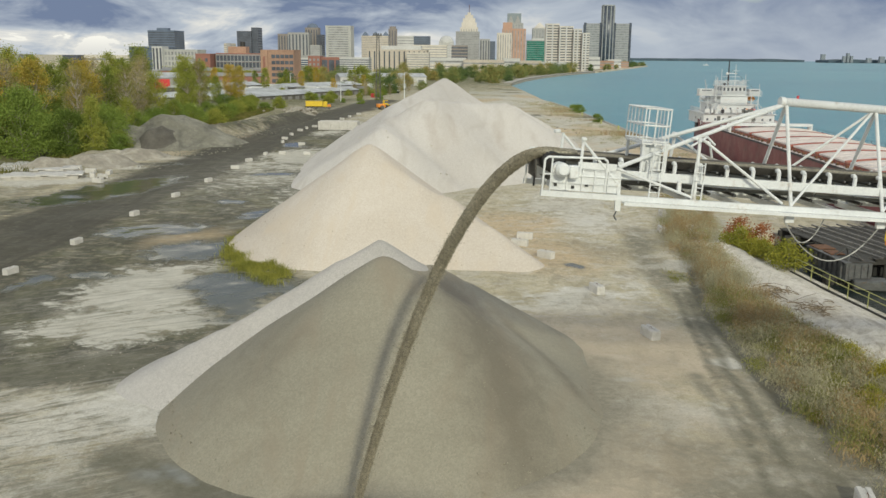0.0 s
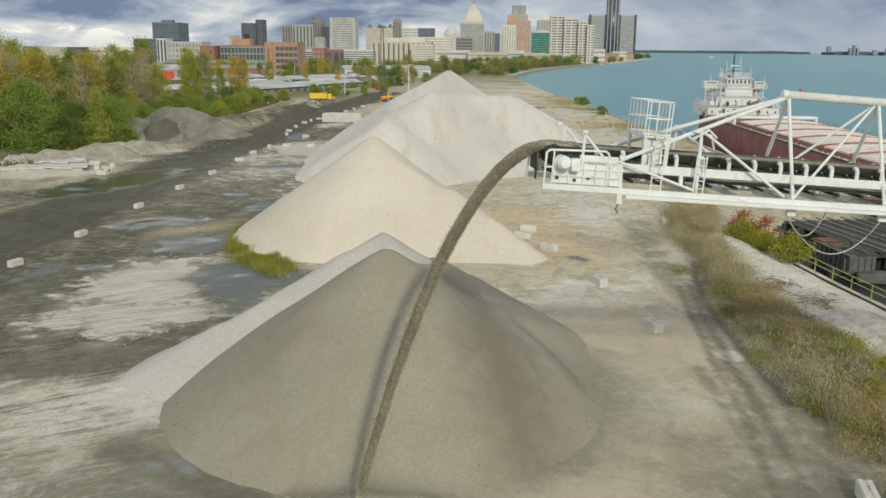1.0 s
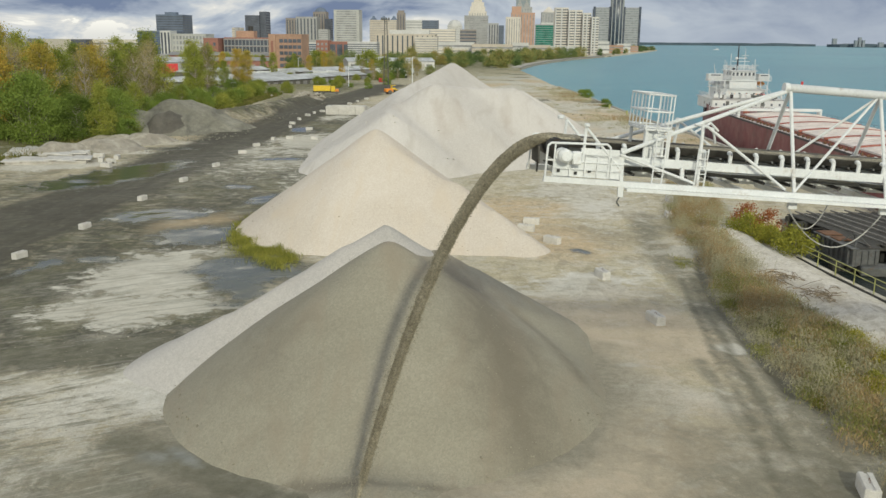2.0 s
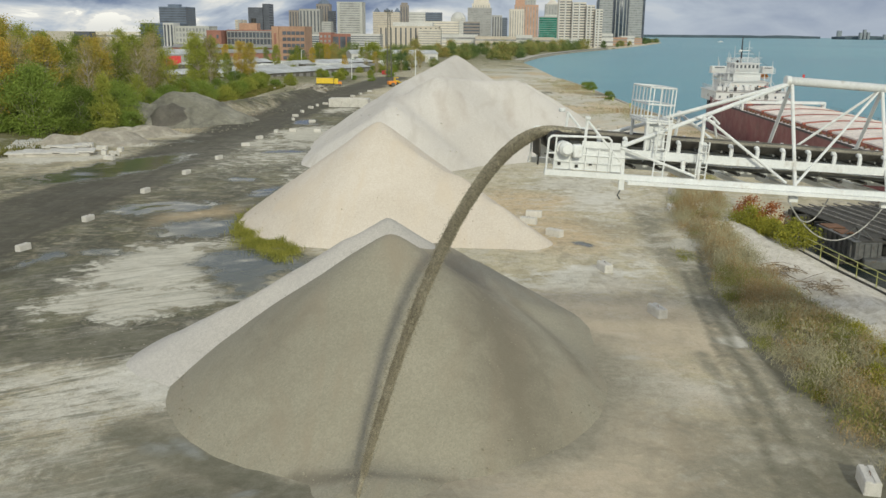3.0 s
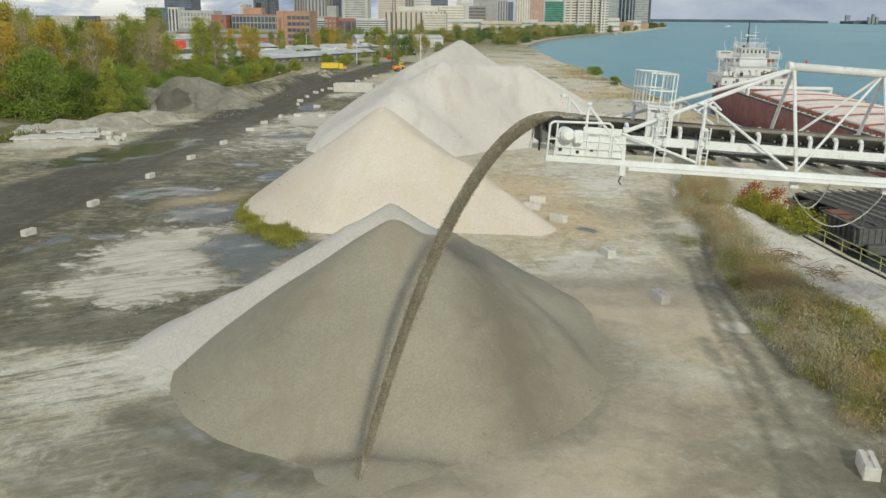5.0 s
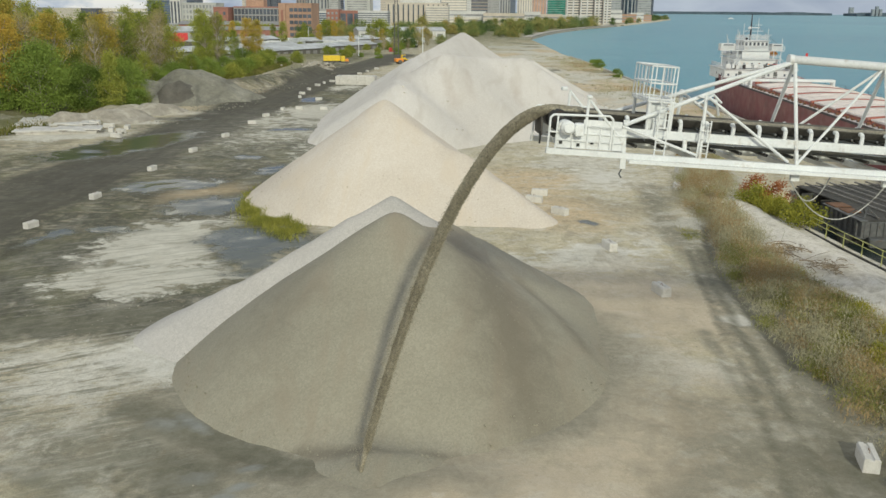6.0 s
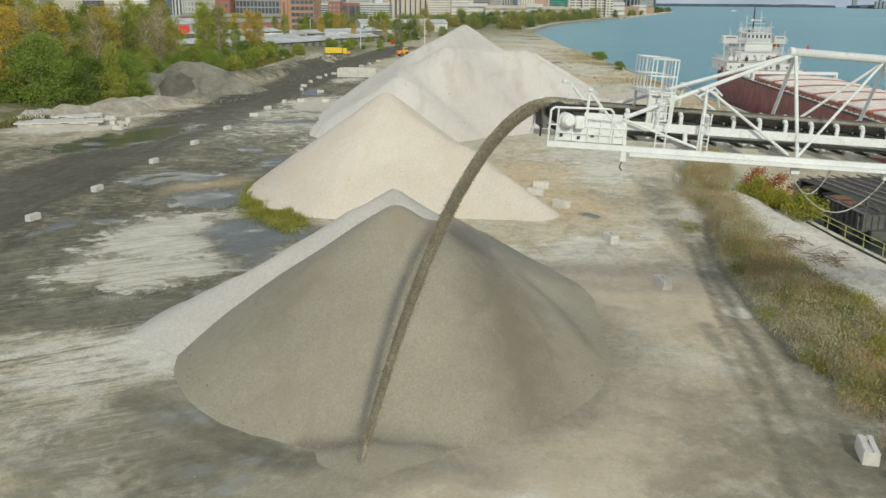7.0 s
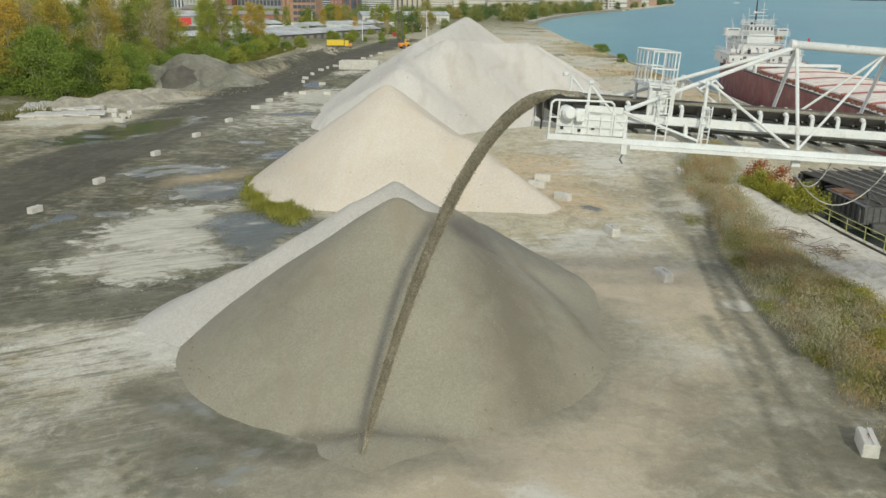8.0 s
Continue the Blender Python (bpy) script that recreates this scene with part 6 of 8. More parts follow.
curb = thing("slip_kerb", "weathered timber kerb along the slip's edge", "kerb", "", "structure")
for (ax, ay), (bx, by) in zip(fpts, fpts[1:]):
    part("kerb_beam", bar(B(), (ax - 0.4, ay, 0.0), (bx - 0.4, by, 0.0), 0.16, 0.3), M_TIMBER, curb)

bollard_group = "bollards on the bank"
for bx, by in ((39.6, 292), (37.6, 330), (41.6, 268)):
    t_b = thing("bollard", "short pale mooring bollard on the river bank", "bollard", bollard_group, "", (bx - 1.2, by, 0.1))
    part("post", tube(B(), (0, 0, -0.2), (0, 0, 1.0), 0.25, 10), M_YELLOW_RAIL, t_b)
    part("cap", tube(B(), (0, 0, 1.0), (0, 0, 1.15), 0.34, 10), M_YELLOW_RAIL, t_b)


# ---- plants ----
def leaf_cloud(points, size, rng, wide=0.55, rise=0.0):
    """Small leaf blades, one at each point, turned at random."""
    n = len(points)
    p = np.asarray(points)
    d = rng.normal(size=(n, 3)) + np.array((0, 0, rise))
    d /= np.linalg.norm(d, axis=1)[:, None]
    e = np.cross(d, rng.normal(size=(n, 3)))
    e /= np.linalg.norm(e, axis=1)[:, None] + 1e-9
    s = size * rng.uniform(0.6, 1.4, (n, 1))
    v = np.stack((p - d * s, p + e * s * wide, p + d * s, p - e * s * wide), 1).reshape(-1, 3)
    f = np.arange(4 * n).reshape(n, 4)
    return v, f


def tree_meshes(name, h, crown_r, base, leaves, size, leaf, seed, shape="round", clumps=46, spread=0.17):
    rng = np.random.default_rng(seed)
    bm = B()
    top = h * 0.86
    bend = rng.uniform(-0.4, 0.4, 2)
    k = 7
    trunk = [Vector((bend[0] * math.sin(i / k * 2.5) * h * 0.05, bend[1] * math.sin(i / k * 2.1) * h * 0.05, top * i / k - 0.3)) for i in range(k + 1)]
    r0 = h * 0.014
    for i in range(k):
        tube(bm, trunk[i], trunk[i + 1], r0 * (1 - i / (k + 0.6)), 6, r0 * (1 - (i + 1) / (k + 0.6)))
    tips = []
    for j in range(clumps):
        f = rng.uniform(0.0, 1.0)
        z = base + (h - base) * f
        if shape == "cone":
            rr = crown_r * (1 - f) ** 0.8 + 0.2
        elif shape == "tall":
            rr = crown_r * (0.55 + 0.45 * math.sin(f * math.pi)) * (1.0 if f < 0.75 else 0.7)
        else:
            rr = crown_r * math.sqrt(max(0.04, 1 - (2 * f - 0.9) ** 2 * 0.9))
        a = rng.uniform(0, 2 * math.pi)
        q = rr * math.sqrt(rng.uniform(0.15, 1.0))
        tip = Vector((math.cos(a) * q, math.sin(a) * q, z))
        tips.append(tip)
        s = trunk[min(k, max(1, int((z - q * 0.7) / top * k)))]
        if j % 2 == 0:
            mid = s.lerp(tip, 0.55) + Vector((0, 0, -0.06 * h * 0.3))
            tube(bm, s, mid, r0 * 0.42, 5, r0 * 0.28)
            tube(bm, mid, tip, r0 * 0.28, 4, r0 * 0.08)
    wood = as_mesh(name + "_trunk", bm, M_BARK)
    pts = []
    per = leaves // clumps
    for tip in tips:
        sc = crown_r * spread * rng.uniform(0.7, 1.5)
        pts.append(rng.normal(size=(per, 3)) * np.array((sc, sc, sc * 0.75)) * 1.15 + np.array(tip))
    v, f = leaf_cloud(np.concatenate(pts), size, rng)
    return wood, raw_mesh(name + "_crown", v.tolist(), f.tolist(), leaf)


def plant_tree(kind, meshes, label, at, rz, s, sz=1.0, group="trees beside the yard"):
    root = thing(kind, label, "tree", group)
    root.matrix_world = pose(*at, 0, 0, rz) @ Matrix.Diagonal((s, s, s * sz, 1))
    for nm, me in zip(("trunk", "crown"), meshes):
        ob = new(nm, me)
        ob.parent = root
    return root


T_ORANGE = [tree_meshes("orange", 18.5, 3.6, 4.5, 11000, 0.165, L_ORANGE, 11 + i, "tall", 90, 0.17) for i in range(3)]
T_YELLOW = [tree_meshes("yellow", 17.5, 3.4, 3.0, 11000, 0.165, L_YELLOW, 21 + i, "tall", 90, 0.17) for i in range(4)]
T_BARE = [tree_meshes("bare", 18.5, 3.2, 5.0, 4200, 0.13, L_BROWN, 31 + i, "tall", 110, 0.2) for i in range(3)]
T_GREEN = [tree_meshes("green", 10.5, 6.0, 0.8, 26000, 0.135, L_GREEN, 41 + i, "round", 80, 0.13) for i in range(3)]
T_CONE = [tree_meshes("cone", 12, 3.2, 0.8, 9000, 0.165, L_YELLOW, 51, "cone", 50)]
T_BUSH = [tree_meshes("bush", 4.2, 3.0, 0.2, 6000, 0.155, L_YELLOW, 61, "round", 34), tree_meshes("bush", 4.0, 2.8, 0.2, 6000, 0.155, L_GREEN, 62, "round", 34)]

O, YL, BR, GR, CO, BU = T_ORANGE, T_YELLOW, T_BARE, T_GREEN, T_CONE, T_BUSH
LAB = {id(O): "tall poplar tree with orange autumn leaves", id(YL): "tall tree with yellow green autumn leaves", id(BR): "thin half-bare tree with brown leaves",
       id(GR): "broad low tree with dense green leaves", id(CO): "conical small tree with yellow leaves", id(BU): "leafy roadside bush turning yellow"}
trng = random.Random(8)


def put(kind, x, y, s=1.0, sz=1.0, name="tree"):
    z = float(ground_height(np.array([x]), np.array([y]))[0])
    plant_tree(name, trng.choice(kind), LAB[id(kind)], (x, y, z - 0.15), trng.uniform(0, 360), s * trng.uniform(0.9, 1.08), sz * trng.uniform(0.92, 1.1))


for kind, x, y, s in ((O, -97, 172, 1.05), (O, -103, 182, 1.1), (O, -110, 190, 1.1), (O, -94, 186, 1.0), (YL, -100, 196, 1.0), (O, -92, 204, 0.95), (BR, -96, 178, 1.0), (BR, -90, 196, 0.95),
                      (BR, -93, 212, 1.0), (BR, -88, 220, 1.0), (YL, -95, 224, 1.0), (YL, -99, 236, 1.05), (BR, -90, 232, 0.95), (BR, -94, 246, 1.0), (YL, -97, 252, 1.05), (YL, -89, 242, 0.95),
                      (YL, -90, 272, 0.9), (O, -108, 210, 1.1), (YL, -112, 230, 1.1), (BR, -108, 246, 1.0), (YL, -116, 205, 1.1),
                      (O, -118, 186, 1.15), (YL, -106, 262, 1.0), (YL, -112, 280, 1.0), (YL, -122, 260, 1.05), (O, -124, 222, 1.1), (YL, -128, 240, 1.1), (O, -104, 166, 1.0),
                      (O, -112, 172, 1.1), (YL, -120, 168, 1.1),
                      (YL, -97, 306, 1.0), (YL, -100, 300, 1.0), (BR, -95, 298, 0.95), (O, -100, 354, 0.85), (O, -95, 348, 0.78), (YL, -103, 345, 0.6), (YL, -106, 322, 0.6)):
    put(kind, x, y, s)
for kind, x, y, s in ((GR, -83, 158, 1.05), (GR, -90, 164, 1.05), (GR, -78, 166, 0.8), (GR, -97, 158, 0.95), (GR, -87, 172, 0.95), (CO, -80.5, 182, 0.8), (CO, -86, 190, 0.75), (GR, -84, 196, 0.8),
                      (YL, -82, 204, 0.55), (GR, -84, 214, 0.75), (GR, -83, 226, 0.7), (YL, -82, 236, 0.5), (GR, -85, 244, 0.7), (GR, -84, 256, 0.65), (GR, -88, 284, 0.6), (GR, -92, 318, 0.6), (GR, -100, 150, 0.9), (GR, -92, 146, 0.6)):
    put(kind, x * (1.1 if y < 175 else 1.0), y * (1.1 if y < 175 else 1.0), s * (1.08 if y < 175 else 1.0))
for x, y, s in ((-86, 150, 1.0), (-91, 149, 1.1), (-97, 144, 1.1), (-75, 172, 0.8), (-77, 186, 0.8), (-79, 192, 0.9), (-80, 218, 0.9), (-82, 250, 1.0), (-80, 266, 1.0), (-82, 280, 1.1), (-84, 292, 1.1), (-85, 304, 1.0),
                (-87, 316, 1.1), (-88, 330, 1.1), (-90, 340, 1.0), (-84, 322, 0.8), (-82, 336, 0.8), (-80, 352, 0.8), (-92, 355, 1.0), (-100, 362, 1.0)):
    put(BU, x * (1.14 if y < 175 else 1.0), y * (1.14 if y < 175 else 1.0), s, 1.0, "bush")

# shrubs by the slip
S_RED = tree_meshes("red_shrub", 3.4, 2.2, 0.2, 1300, 0.15, L_RED, 71, "round", 30)
S_LIME = tree_meshes("lime_shrub", 3.2, 2.4, 0.2, 3200, 0.15, L_LIME, 72, "round", 34)
for me, lab, x, y, s in ((S_RED, "shrub with red brown autumn leaves", 31.6, 101.2, 0.8), (S_RED, "shrub with red brown autumn leaves", 30.2, 105.0, 0.8), (S_LIME, "shrub with yellow lime leaves", 31.7, 91.8, 0.78),
                         (S_LIME, "shrub with yellow lime leaves", 29.0, 101.0, 0.72), (S_LIME, "shrub with yellow lime leaves", 30.6, 96.2, 0.6), (S_LIME, "shrub with yellow lime leaves", 29.9, 98.6, 0.5)):
    plant_tree("shrub", me, lab, (x, y, 0.2), trng.uniform(0, 360), s, 1.0, "shrubs by the slip")
for x, y, s in ((25.7, 61.5, 0.42), (27.0, 64.0, 0.34), (24.6, 55.4, 0.36), (23.6, 57.6, 0.3), (27.2, 58.6, 0.45), (20.4, 52.3, 0.2)):
    plant_tree("shrub", S_LIME, "small yellow green shrub in the weeds", (x, y, 0.0), trng.uniform(0, 360), s, 1.0, "shrubs in the weeds")
for x, y, s in ((39.0, 298, 0.6), (38, 345, 0.7), (36.5, 352, 0.6)):
    plant_tree("shrub", T_BUSH[1], "small green shrub on the river bank", (x - 1, y, 0.0), 40 * s, s, 1.0, "shrubs on the bank")


def blades(x, y, h, wid, rng, lean=0.3, z=-0.1):
    """Upright blades, bent at random, one at each place."""
    n = len(x)
    a = rng.uniform(0, 2 * np.pi, n)
    w = wid * rng.uniform(0.6, 1.4, n)
    lx, ly = rng.normal(0, lean, n) * h, rng.normal(0, lean, n) * h
    cx, cy = np.cos(a) * w, np.sin(a) * w
    p = np.stack((x, y, np.full(n, z)), -1)
    side = np.stack((cx, cy, np.zeros(n)), -1)
    mid = p + np.stack((lx * 0.4, ly * 0.4, h * 0.6), -1)
    top = p + np.stack((lx, ly, h), -1)
    v = np.stack((p - side, p + side, mid + side * 0.8, top, mid - side * 0.8), 1).reshape(-1, 3)
    return v, np.arange(5 * n).reshape(n, 5)


def stuff(name, v, f, material, label, category):
    ob = new(name, raw_mesh(name, v.tolist(), f.tolist(), material))
    return tagged(ob, label, category, "", "stuff")


prng = np.random.default_rng(5)
WY = (30, 46, 58, 66, 74, 84, 90, 95, 98.5, 107, 112, 124, 137)
WLO = (20.8, 19.8, 19.5, 19.6, 20.2, 21.2, 22.2, 22.4, 20.8, 21.9, 23.2, 25.4, 27.0)
WHI = (31.0, 30.5, 29.0, 27.4, 25.2, 24.4, 25.0, 25.6, 26.2, 28.2, 29.6, 32.0, 33.5)


def weed_clumps(n, lo_f, hi_f, spread, count, near=0.0):
    """Places of stems, gathered into clumps inside the band of weeds, and how tall each clump stands."""
    cy = np.where(prng.random(n) < near, prng.uniform(32, 76, n), prng.uniform(32, 136, n))
    f = prng.uniform(lo_f, hi_f, n)
    cx = np.interp(cy, WY, WLO) + f * (np.interp(cy, WY, WHI) - np.interp(cy, WY, WLO))
    tall = prng.uniform(0.35, 1.6, n) * (0.05 + 1.9 * fbm(cx, cy, 6, 3, 71)) * np.where(f < 0.12, 0.5, 1.0) * np.where((f > 0.6) & (cy < 80), 0.55, 1.0)
    tall = np.minimum(tall, 1.4)
    k = np.repeat(np.arange(n), count)
    s = spread * prng.uniform(0.6, 1.3, n)[k]
    return cx[k] + prng.normal(0, 1, len(k)) * s, cy[k] + prng.normal(0, 1, len(k)) * s * 1.3, tall[k]


L_BRUSH = leaf_mat("grey brown brush", (0.37, 0.35, 0.23), (0.47, 0.445, 0.30), (0.54, 0.51, 0.36), (0.62, 0.59, 0.44), by_object=0.0, vary=0.28)
L_RUSSET = leaf_mat("russet weeds", (0.31, 0.235, 0.12), (0.43, 0.315, 0.165), (0.50, 0.36, 0.19), (0.56, 0.45, 0.27), by_object=0.0, vary=0.28)
L_OLIVE = leaf_mat("olive weeds", (0.225, 0.235, 0.075), (0.32, 0.32, 0.105), (0.40, 0.38, 0.15), (0.49, 0.435, 0.19), by_object=0.0, vary=0.28)
for nm, mat_, lab, n, lo, hi, spread, count, hh, size, near in (
        ("dry_brush", L_BRUSH, "thicket of grey brown dry brush along the track", 250, 0.05, 0.95, 0.65, 600, 1.6, 0.06, 0.2),
        ("russet_weeds", L_RUSSET, "russet dry weeds among the brush", 160, 0.03, 0.9, 0.55, 500, 1.8, 0.06, 0.0),
        ("green_weeds", L_OLIVE, "low olive green weeds among the brush", 120, 0.0, 1.0, 0.6, 420, 1.2, 0.065, 0.6),
        ("goldenrod", L_LIME, "yellow green weeds standing in the brush", 34, 0.1, 1.0, 0.45, 420, 1.2, 0.055, 0.85)):
    x, y, k = weed_clumps(n, lo, hi, spread, count, near)
    z = (0.12 + 0.88 * prng.random(len(x)) ** 0.6) * hh * k * (0.75 + 0.5 * prng.random(len(x)))
    v1, f1 = leaf_cloud(np.stack((x, y, z), -1), size * 1.75, prng, 0.17, 1.9)
    x2, y2, k2 = x[::90], y[::90], k[::90]
    v2, f2 = blades(x2, y2, hh * k2 * prng.uniform(0.8, 1.9, len(x2)), 0.014, prng, 0.2)
    v2 = v2.reshape(-1, 5, 3)[:, (0, 1, 2, 4)].reshape(-1, 3)
    stuff(nm, np.concatenate((v1, v2)), np.concatenate((f1, np.arange(len(v2)).reshape(-1, 4) + len(v1))), mat_, lab, "weeds")
t = prng.uniform(0, 0.9, 12000) ** 0.9
mx = np.interp(t, (0, 0.35, 1), (-29.0, -26.4, -18.3)) + prng.normal(0, 0.6, 12000)
my = np.interp(t, (0, 0.35, 1), (104, 93, 82.8)) + prng.normal(0, 1.5, 12000)
mx = np.concatenate((mx[:11400], 19.5 + prng.normal(0, 0.7, 600)))
my = np.concatenate((my[:11400], 88.2 + prng.normal(0, 1.2, 600)))
v, f = blades(mx, my, np.where(mx > 0, 0.35, 0.8) * prng.uniform(0.3, 1.0, 12000) * (0.15 + 1.5 * fbm(mx, my, 2.4, 3, 5)) ** 1.6, 0.02, prng)
stuff("marsh_grass", v, f, L_WEED_GREEN, "bright yellow green marsh grass in damp spots by the heaps", "grass")

vy = prng.uniform(135, 345, 9000)
vx = np.interp(vy, (135, 160, 200, 260, 345), (-86, -79, -81, -77, -80)) - np.abs(prng.normal(0, 3.5, 9000))
v, f = blades(vx, vy, prng.uniform(0.5, 1.6, 9000), 0.09, prng)
stuff("verge_grass", v, f, L_WEED, "rough grass and weeds under the trees", "grass")

ky = prng.uniform(225, 420, 9000)
kx = shore(ky) - np.abs(prng.normal(0, 5, 9000)) - 1
keep_k = fbm(kx, ky, 10, 3, 31) > 0.54
kx, ky = kx[keep_k], ky[keep_k]
v, f = blades(kx, ky, prng.uniform(0.15, 0.6, len(kx)), 0.09, prng)
stuff("bank_grass", v, f, L_RUSSET, "patches of rusty dry grass on the river bank", "grass")

# rusty brush and broken stone strewn over the far bank
qn = 150
qy = prng.uniform(175, 420, qn)
qx = shore(qy) - 2 - np.abs(prng.normal(0, 9, qn))
qk = np.repeat(np.arange(qn), 90)
qr = prng.uniform(0.5, 1.5, qn)[qk]
v, f = leaf_cloud(np.stack((qx[qk] + prng.normal(0, 1, len(qk)) * qr, qy[qk] + prng.normal(0, 1, len(qk)) * qr * 1.6, prng.uniform(0, 0.9, len(qk)) * qr * 0.7), -1), 0.17, prng, 0.3, 0.8)
stuff("bank_brush", v, f, L_BRUSH, "low rusty brush scattered along the river bank", "brush")


def strewn(x, y, size):
    """Small angular stones lying at the given places."""
    n = len(x)
    c = np.stack((x, y, size * 0.15), -1)
    dirs = np.array(((1, 0, 0), (-1, 0, 0), (0, 1, 0), (0, -1, 0), (0, 0, 1), (0, 0, -1)), float)
    a = prng.uniform(0, 6.28, n)
    rot = np.stack((np.stack((np.cos(a), -np.sin(a), a * 0), -1), np.stack((np.sin(a), np.cos(a), a * 0), -1), np.stack((a * 0, a * 0, a * 0 + 0.7), -1)), 1)
    v = c[:, None, :] + np.einsum("nij,kj->nki", rot, dirs) * (size[:, None, None] * prng.uniform(0.55, 1.1, (n, 6, 1)))
    tri = np.array(((0, 2, 4), (2, 1, 4), (1, 3, 4), (3, 0, 4), (2, 0, 5), (1, 2, 5), (3, 1, 5), (0, 3, 5)))
    return v.reshape(-1, 3), (tri[None] + 6 * np.arange(n)[:, None, None]).reshape(-1, 3)


sy2 = prng.uniform(165, 400, 3200)
sx2 = np.interp(sy2, (165, 220, 300, 400), (19, 21, 8, -2)) + prng.normal(0, 1, 3200) * np.interp(sy2, (165, 400), (3.0, 6.0))
on = fbm(sx2, sy2, 9, 3, 77) > 0.47
v, f = strewn(sx2[on], sy2[on], prng.uniform(0.12, 0.55, int(on.sum())) ** 1.3)
stuff("strewn_stones", v, f, M_RUBBLE, "pale broken stones strewn beside the white heap", "stones")
by2 = prng.uniform(150, 250, 260)
bx2 = np.interp(by2, (150, 200, 250), (21, 22.5, 17)) + prng.normal(0, 1.1, 260)
v, f = strewn(bx2, by2, prng.uniform(0.25, 0.75, 260))
stuff("strewn_stones", v, f, M_CONCRETE, "row of pale boulders along the foot of the white heap", "stones")
v, f = strewn(-65.0 + prng.normal(0, 2.6, 90), 315.0 + prng.normal(0, 4.0, 90), prng.uniform(0.4, 1.25, 90))
v[:, 2] += np.repeat(prng.uniform(0.0, 2.2, 90), 6)
stuff("strewn_stones", v, f, M_RUBBLE, "heap of big grey boulders beside the haul road", "stones")
yl = prng.uniform(150, 330, 1500)
xl = np.interp(yl, (150, 200, 330), (-70, -66, -60)) + prng.normal(0, 6, 1500)
on = (fbm(xl, yl, 7, 3, 79) > 0.52) & (xl < -55)
v, f = strewn(xl[on], yl[on], prng.uniform(0.1, 0.4, int(on.sum())))
stuff("strewn_stones", v, f, M_GREY_DIRT, "broken stones strewn beside the haul road", "stones")
near_n = 1400
xn, yn = prng.uniform(-34, 19, near_n), prng.uniform(33, 70, near_n)
on = (fbm(xn, yn, 5, 3, 81) > 0.5) & ((xn > 8.6) | (yn < 39) | (xn < -21))
v, f = strewn(xn[on], yn[on], prng.uniform(0.02, 0.085, int(on.sum())))
v[:, 2] += np.repeat(ground_height(xn[on], yn[on]), 6)
stuff("strewn_stones", v, f, M_RUBBLE, "small loose stones scattered on the yard ground", "stones")

def on_slope(heap_ob, count, lo, hi, y_max, small, large, seed):
    """Places on a heap's skin between two heights, with a size for each."""
    rng = np.random.default_rng(seed)
    co_ = np.empty(len(heap_ob.data.vertices) * 3)
    heap_ob.data.vertices.foreach_get("co", co_)
    co_ = co_.reshape(-1, 3)
    co_ = co_[(co_[:, 2] > lo) & (co_[:, 2] < hi) & (co_[:, 1] < y_max)]
    pick = co_[rng.integers(0, len(co_), count)] + rng.uniform(-0.2, 0.2, (count, 3)) * (1, 1, 0)
    return pick, small + (large - small) * rng.random(count) ** 2.5


for heap_ob, count, lo, hi, y_max, small, large, mat_, lab in (
        (sand_heap, 170, 0.2, 4.5, 101, 0.04, 0.13, M_SAND_CLOD, "small damp clods rolled down the sand heap"),
        (sand_heap, 40, 4.0, 10.5, 104, 0.03, 0.1, M_SAND_CLOD, "small damp clods high on the sand heap"),
        (near_heap, 900, -0.05, 0.8, 56, 0.03, 0.12, M_DARK_GRAVEL, "coarse stones rolled to the foot of the gravel heap"),
        (near_heap, 1500, 0.5, 9.0, 56, 0.02, 0.06, M_DARK_GRAVEL, "coarser stones lying in the gravel heap"),
        (stone_heap, 260, 0.2, 11.0, 230, 0.1, 0.35, M_WHITE_STONE, "lumps of white stone on the stone heap")):
    pick, size_ = on_slope(heap_ob, count, lo, hi, y_max, small, large, count)
    v, f = strewn(pick[:, 0], pick[:, 1], size_)
    v[:, 2] += np.repeat(pick[:, 2], 6)
    stuff("rolled_stones", v, f, mat_, lab, "stones")

# driftwood by the slip
drift = thing("driftwood", "tangle of dry brown branches on the sand", "branches", "", "", (27.4, 77.0, 0.45))
drng = random.Random(3)
for i in range(90):
    hub = Vector((-0.9, 2.6, 0.15)) if i % 2 else Vector((0.9, -2.6, 0.1))
    a = drng.uniform(0, 6.3)
    l = drng.uniform(0.7, 2.0)
    c = hub + Vector((drng.gauss(0, 0.9), drng.gauss(0, 0.9), drng.uniform(0, 0.7)))
    d = Vector((math.cos(a), math.sin(a), drng.uniform(-0.15, 0.4))) * l / 2
    part("branch", pipe(B(), (c - d, c + Vector((drng.uniform(-0.1, 0.1), 0, 0.12)), c + d), drng.uniform(0.018, 0.045), 5), M_DEADWOOD, drift)


# ---- vehicles and yard equipment ----
truck = thing("dump_truck", "yellow dump truck with a long tipping body", "truck", "", "", (-66.5, 350, 0), -80)
part("tipping_body", box(B(), (0, 0.6, 2.1), (2.6, 6.6, 2.0), 0, 0.12), M_YELLOW, truck, "bright yellow tipping body")
part("body_rib", box(B(), (0, 0.6, 3.1), (2.75, 6.7, 0.15)), M_YELLOW, truck)
part("cab", box(B(), (0, 4.9, 1.9), (2.3, 1.7, 2.1), 0, 0.25), M_YELLOW, truck, "yellow cab")
part("bonnet", box(B(), (0, 6.4, 1.3), (1.8, 1.4, 1.1), 0, 0.2), M_ORANGE, truck, "orange bonnet")
part("windscreen", box(B(), (0, 5.76, 2.35), (2.0, 0.06, 0.8), 0, 0.02), M_GLASS_DARK, truck)
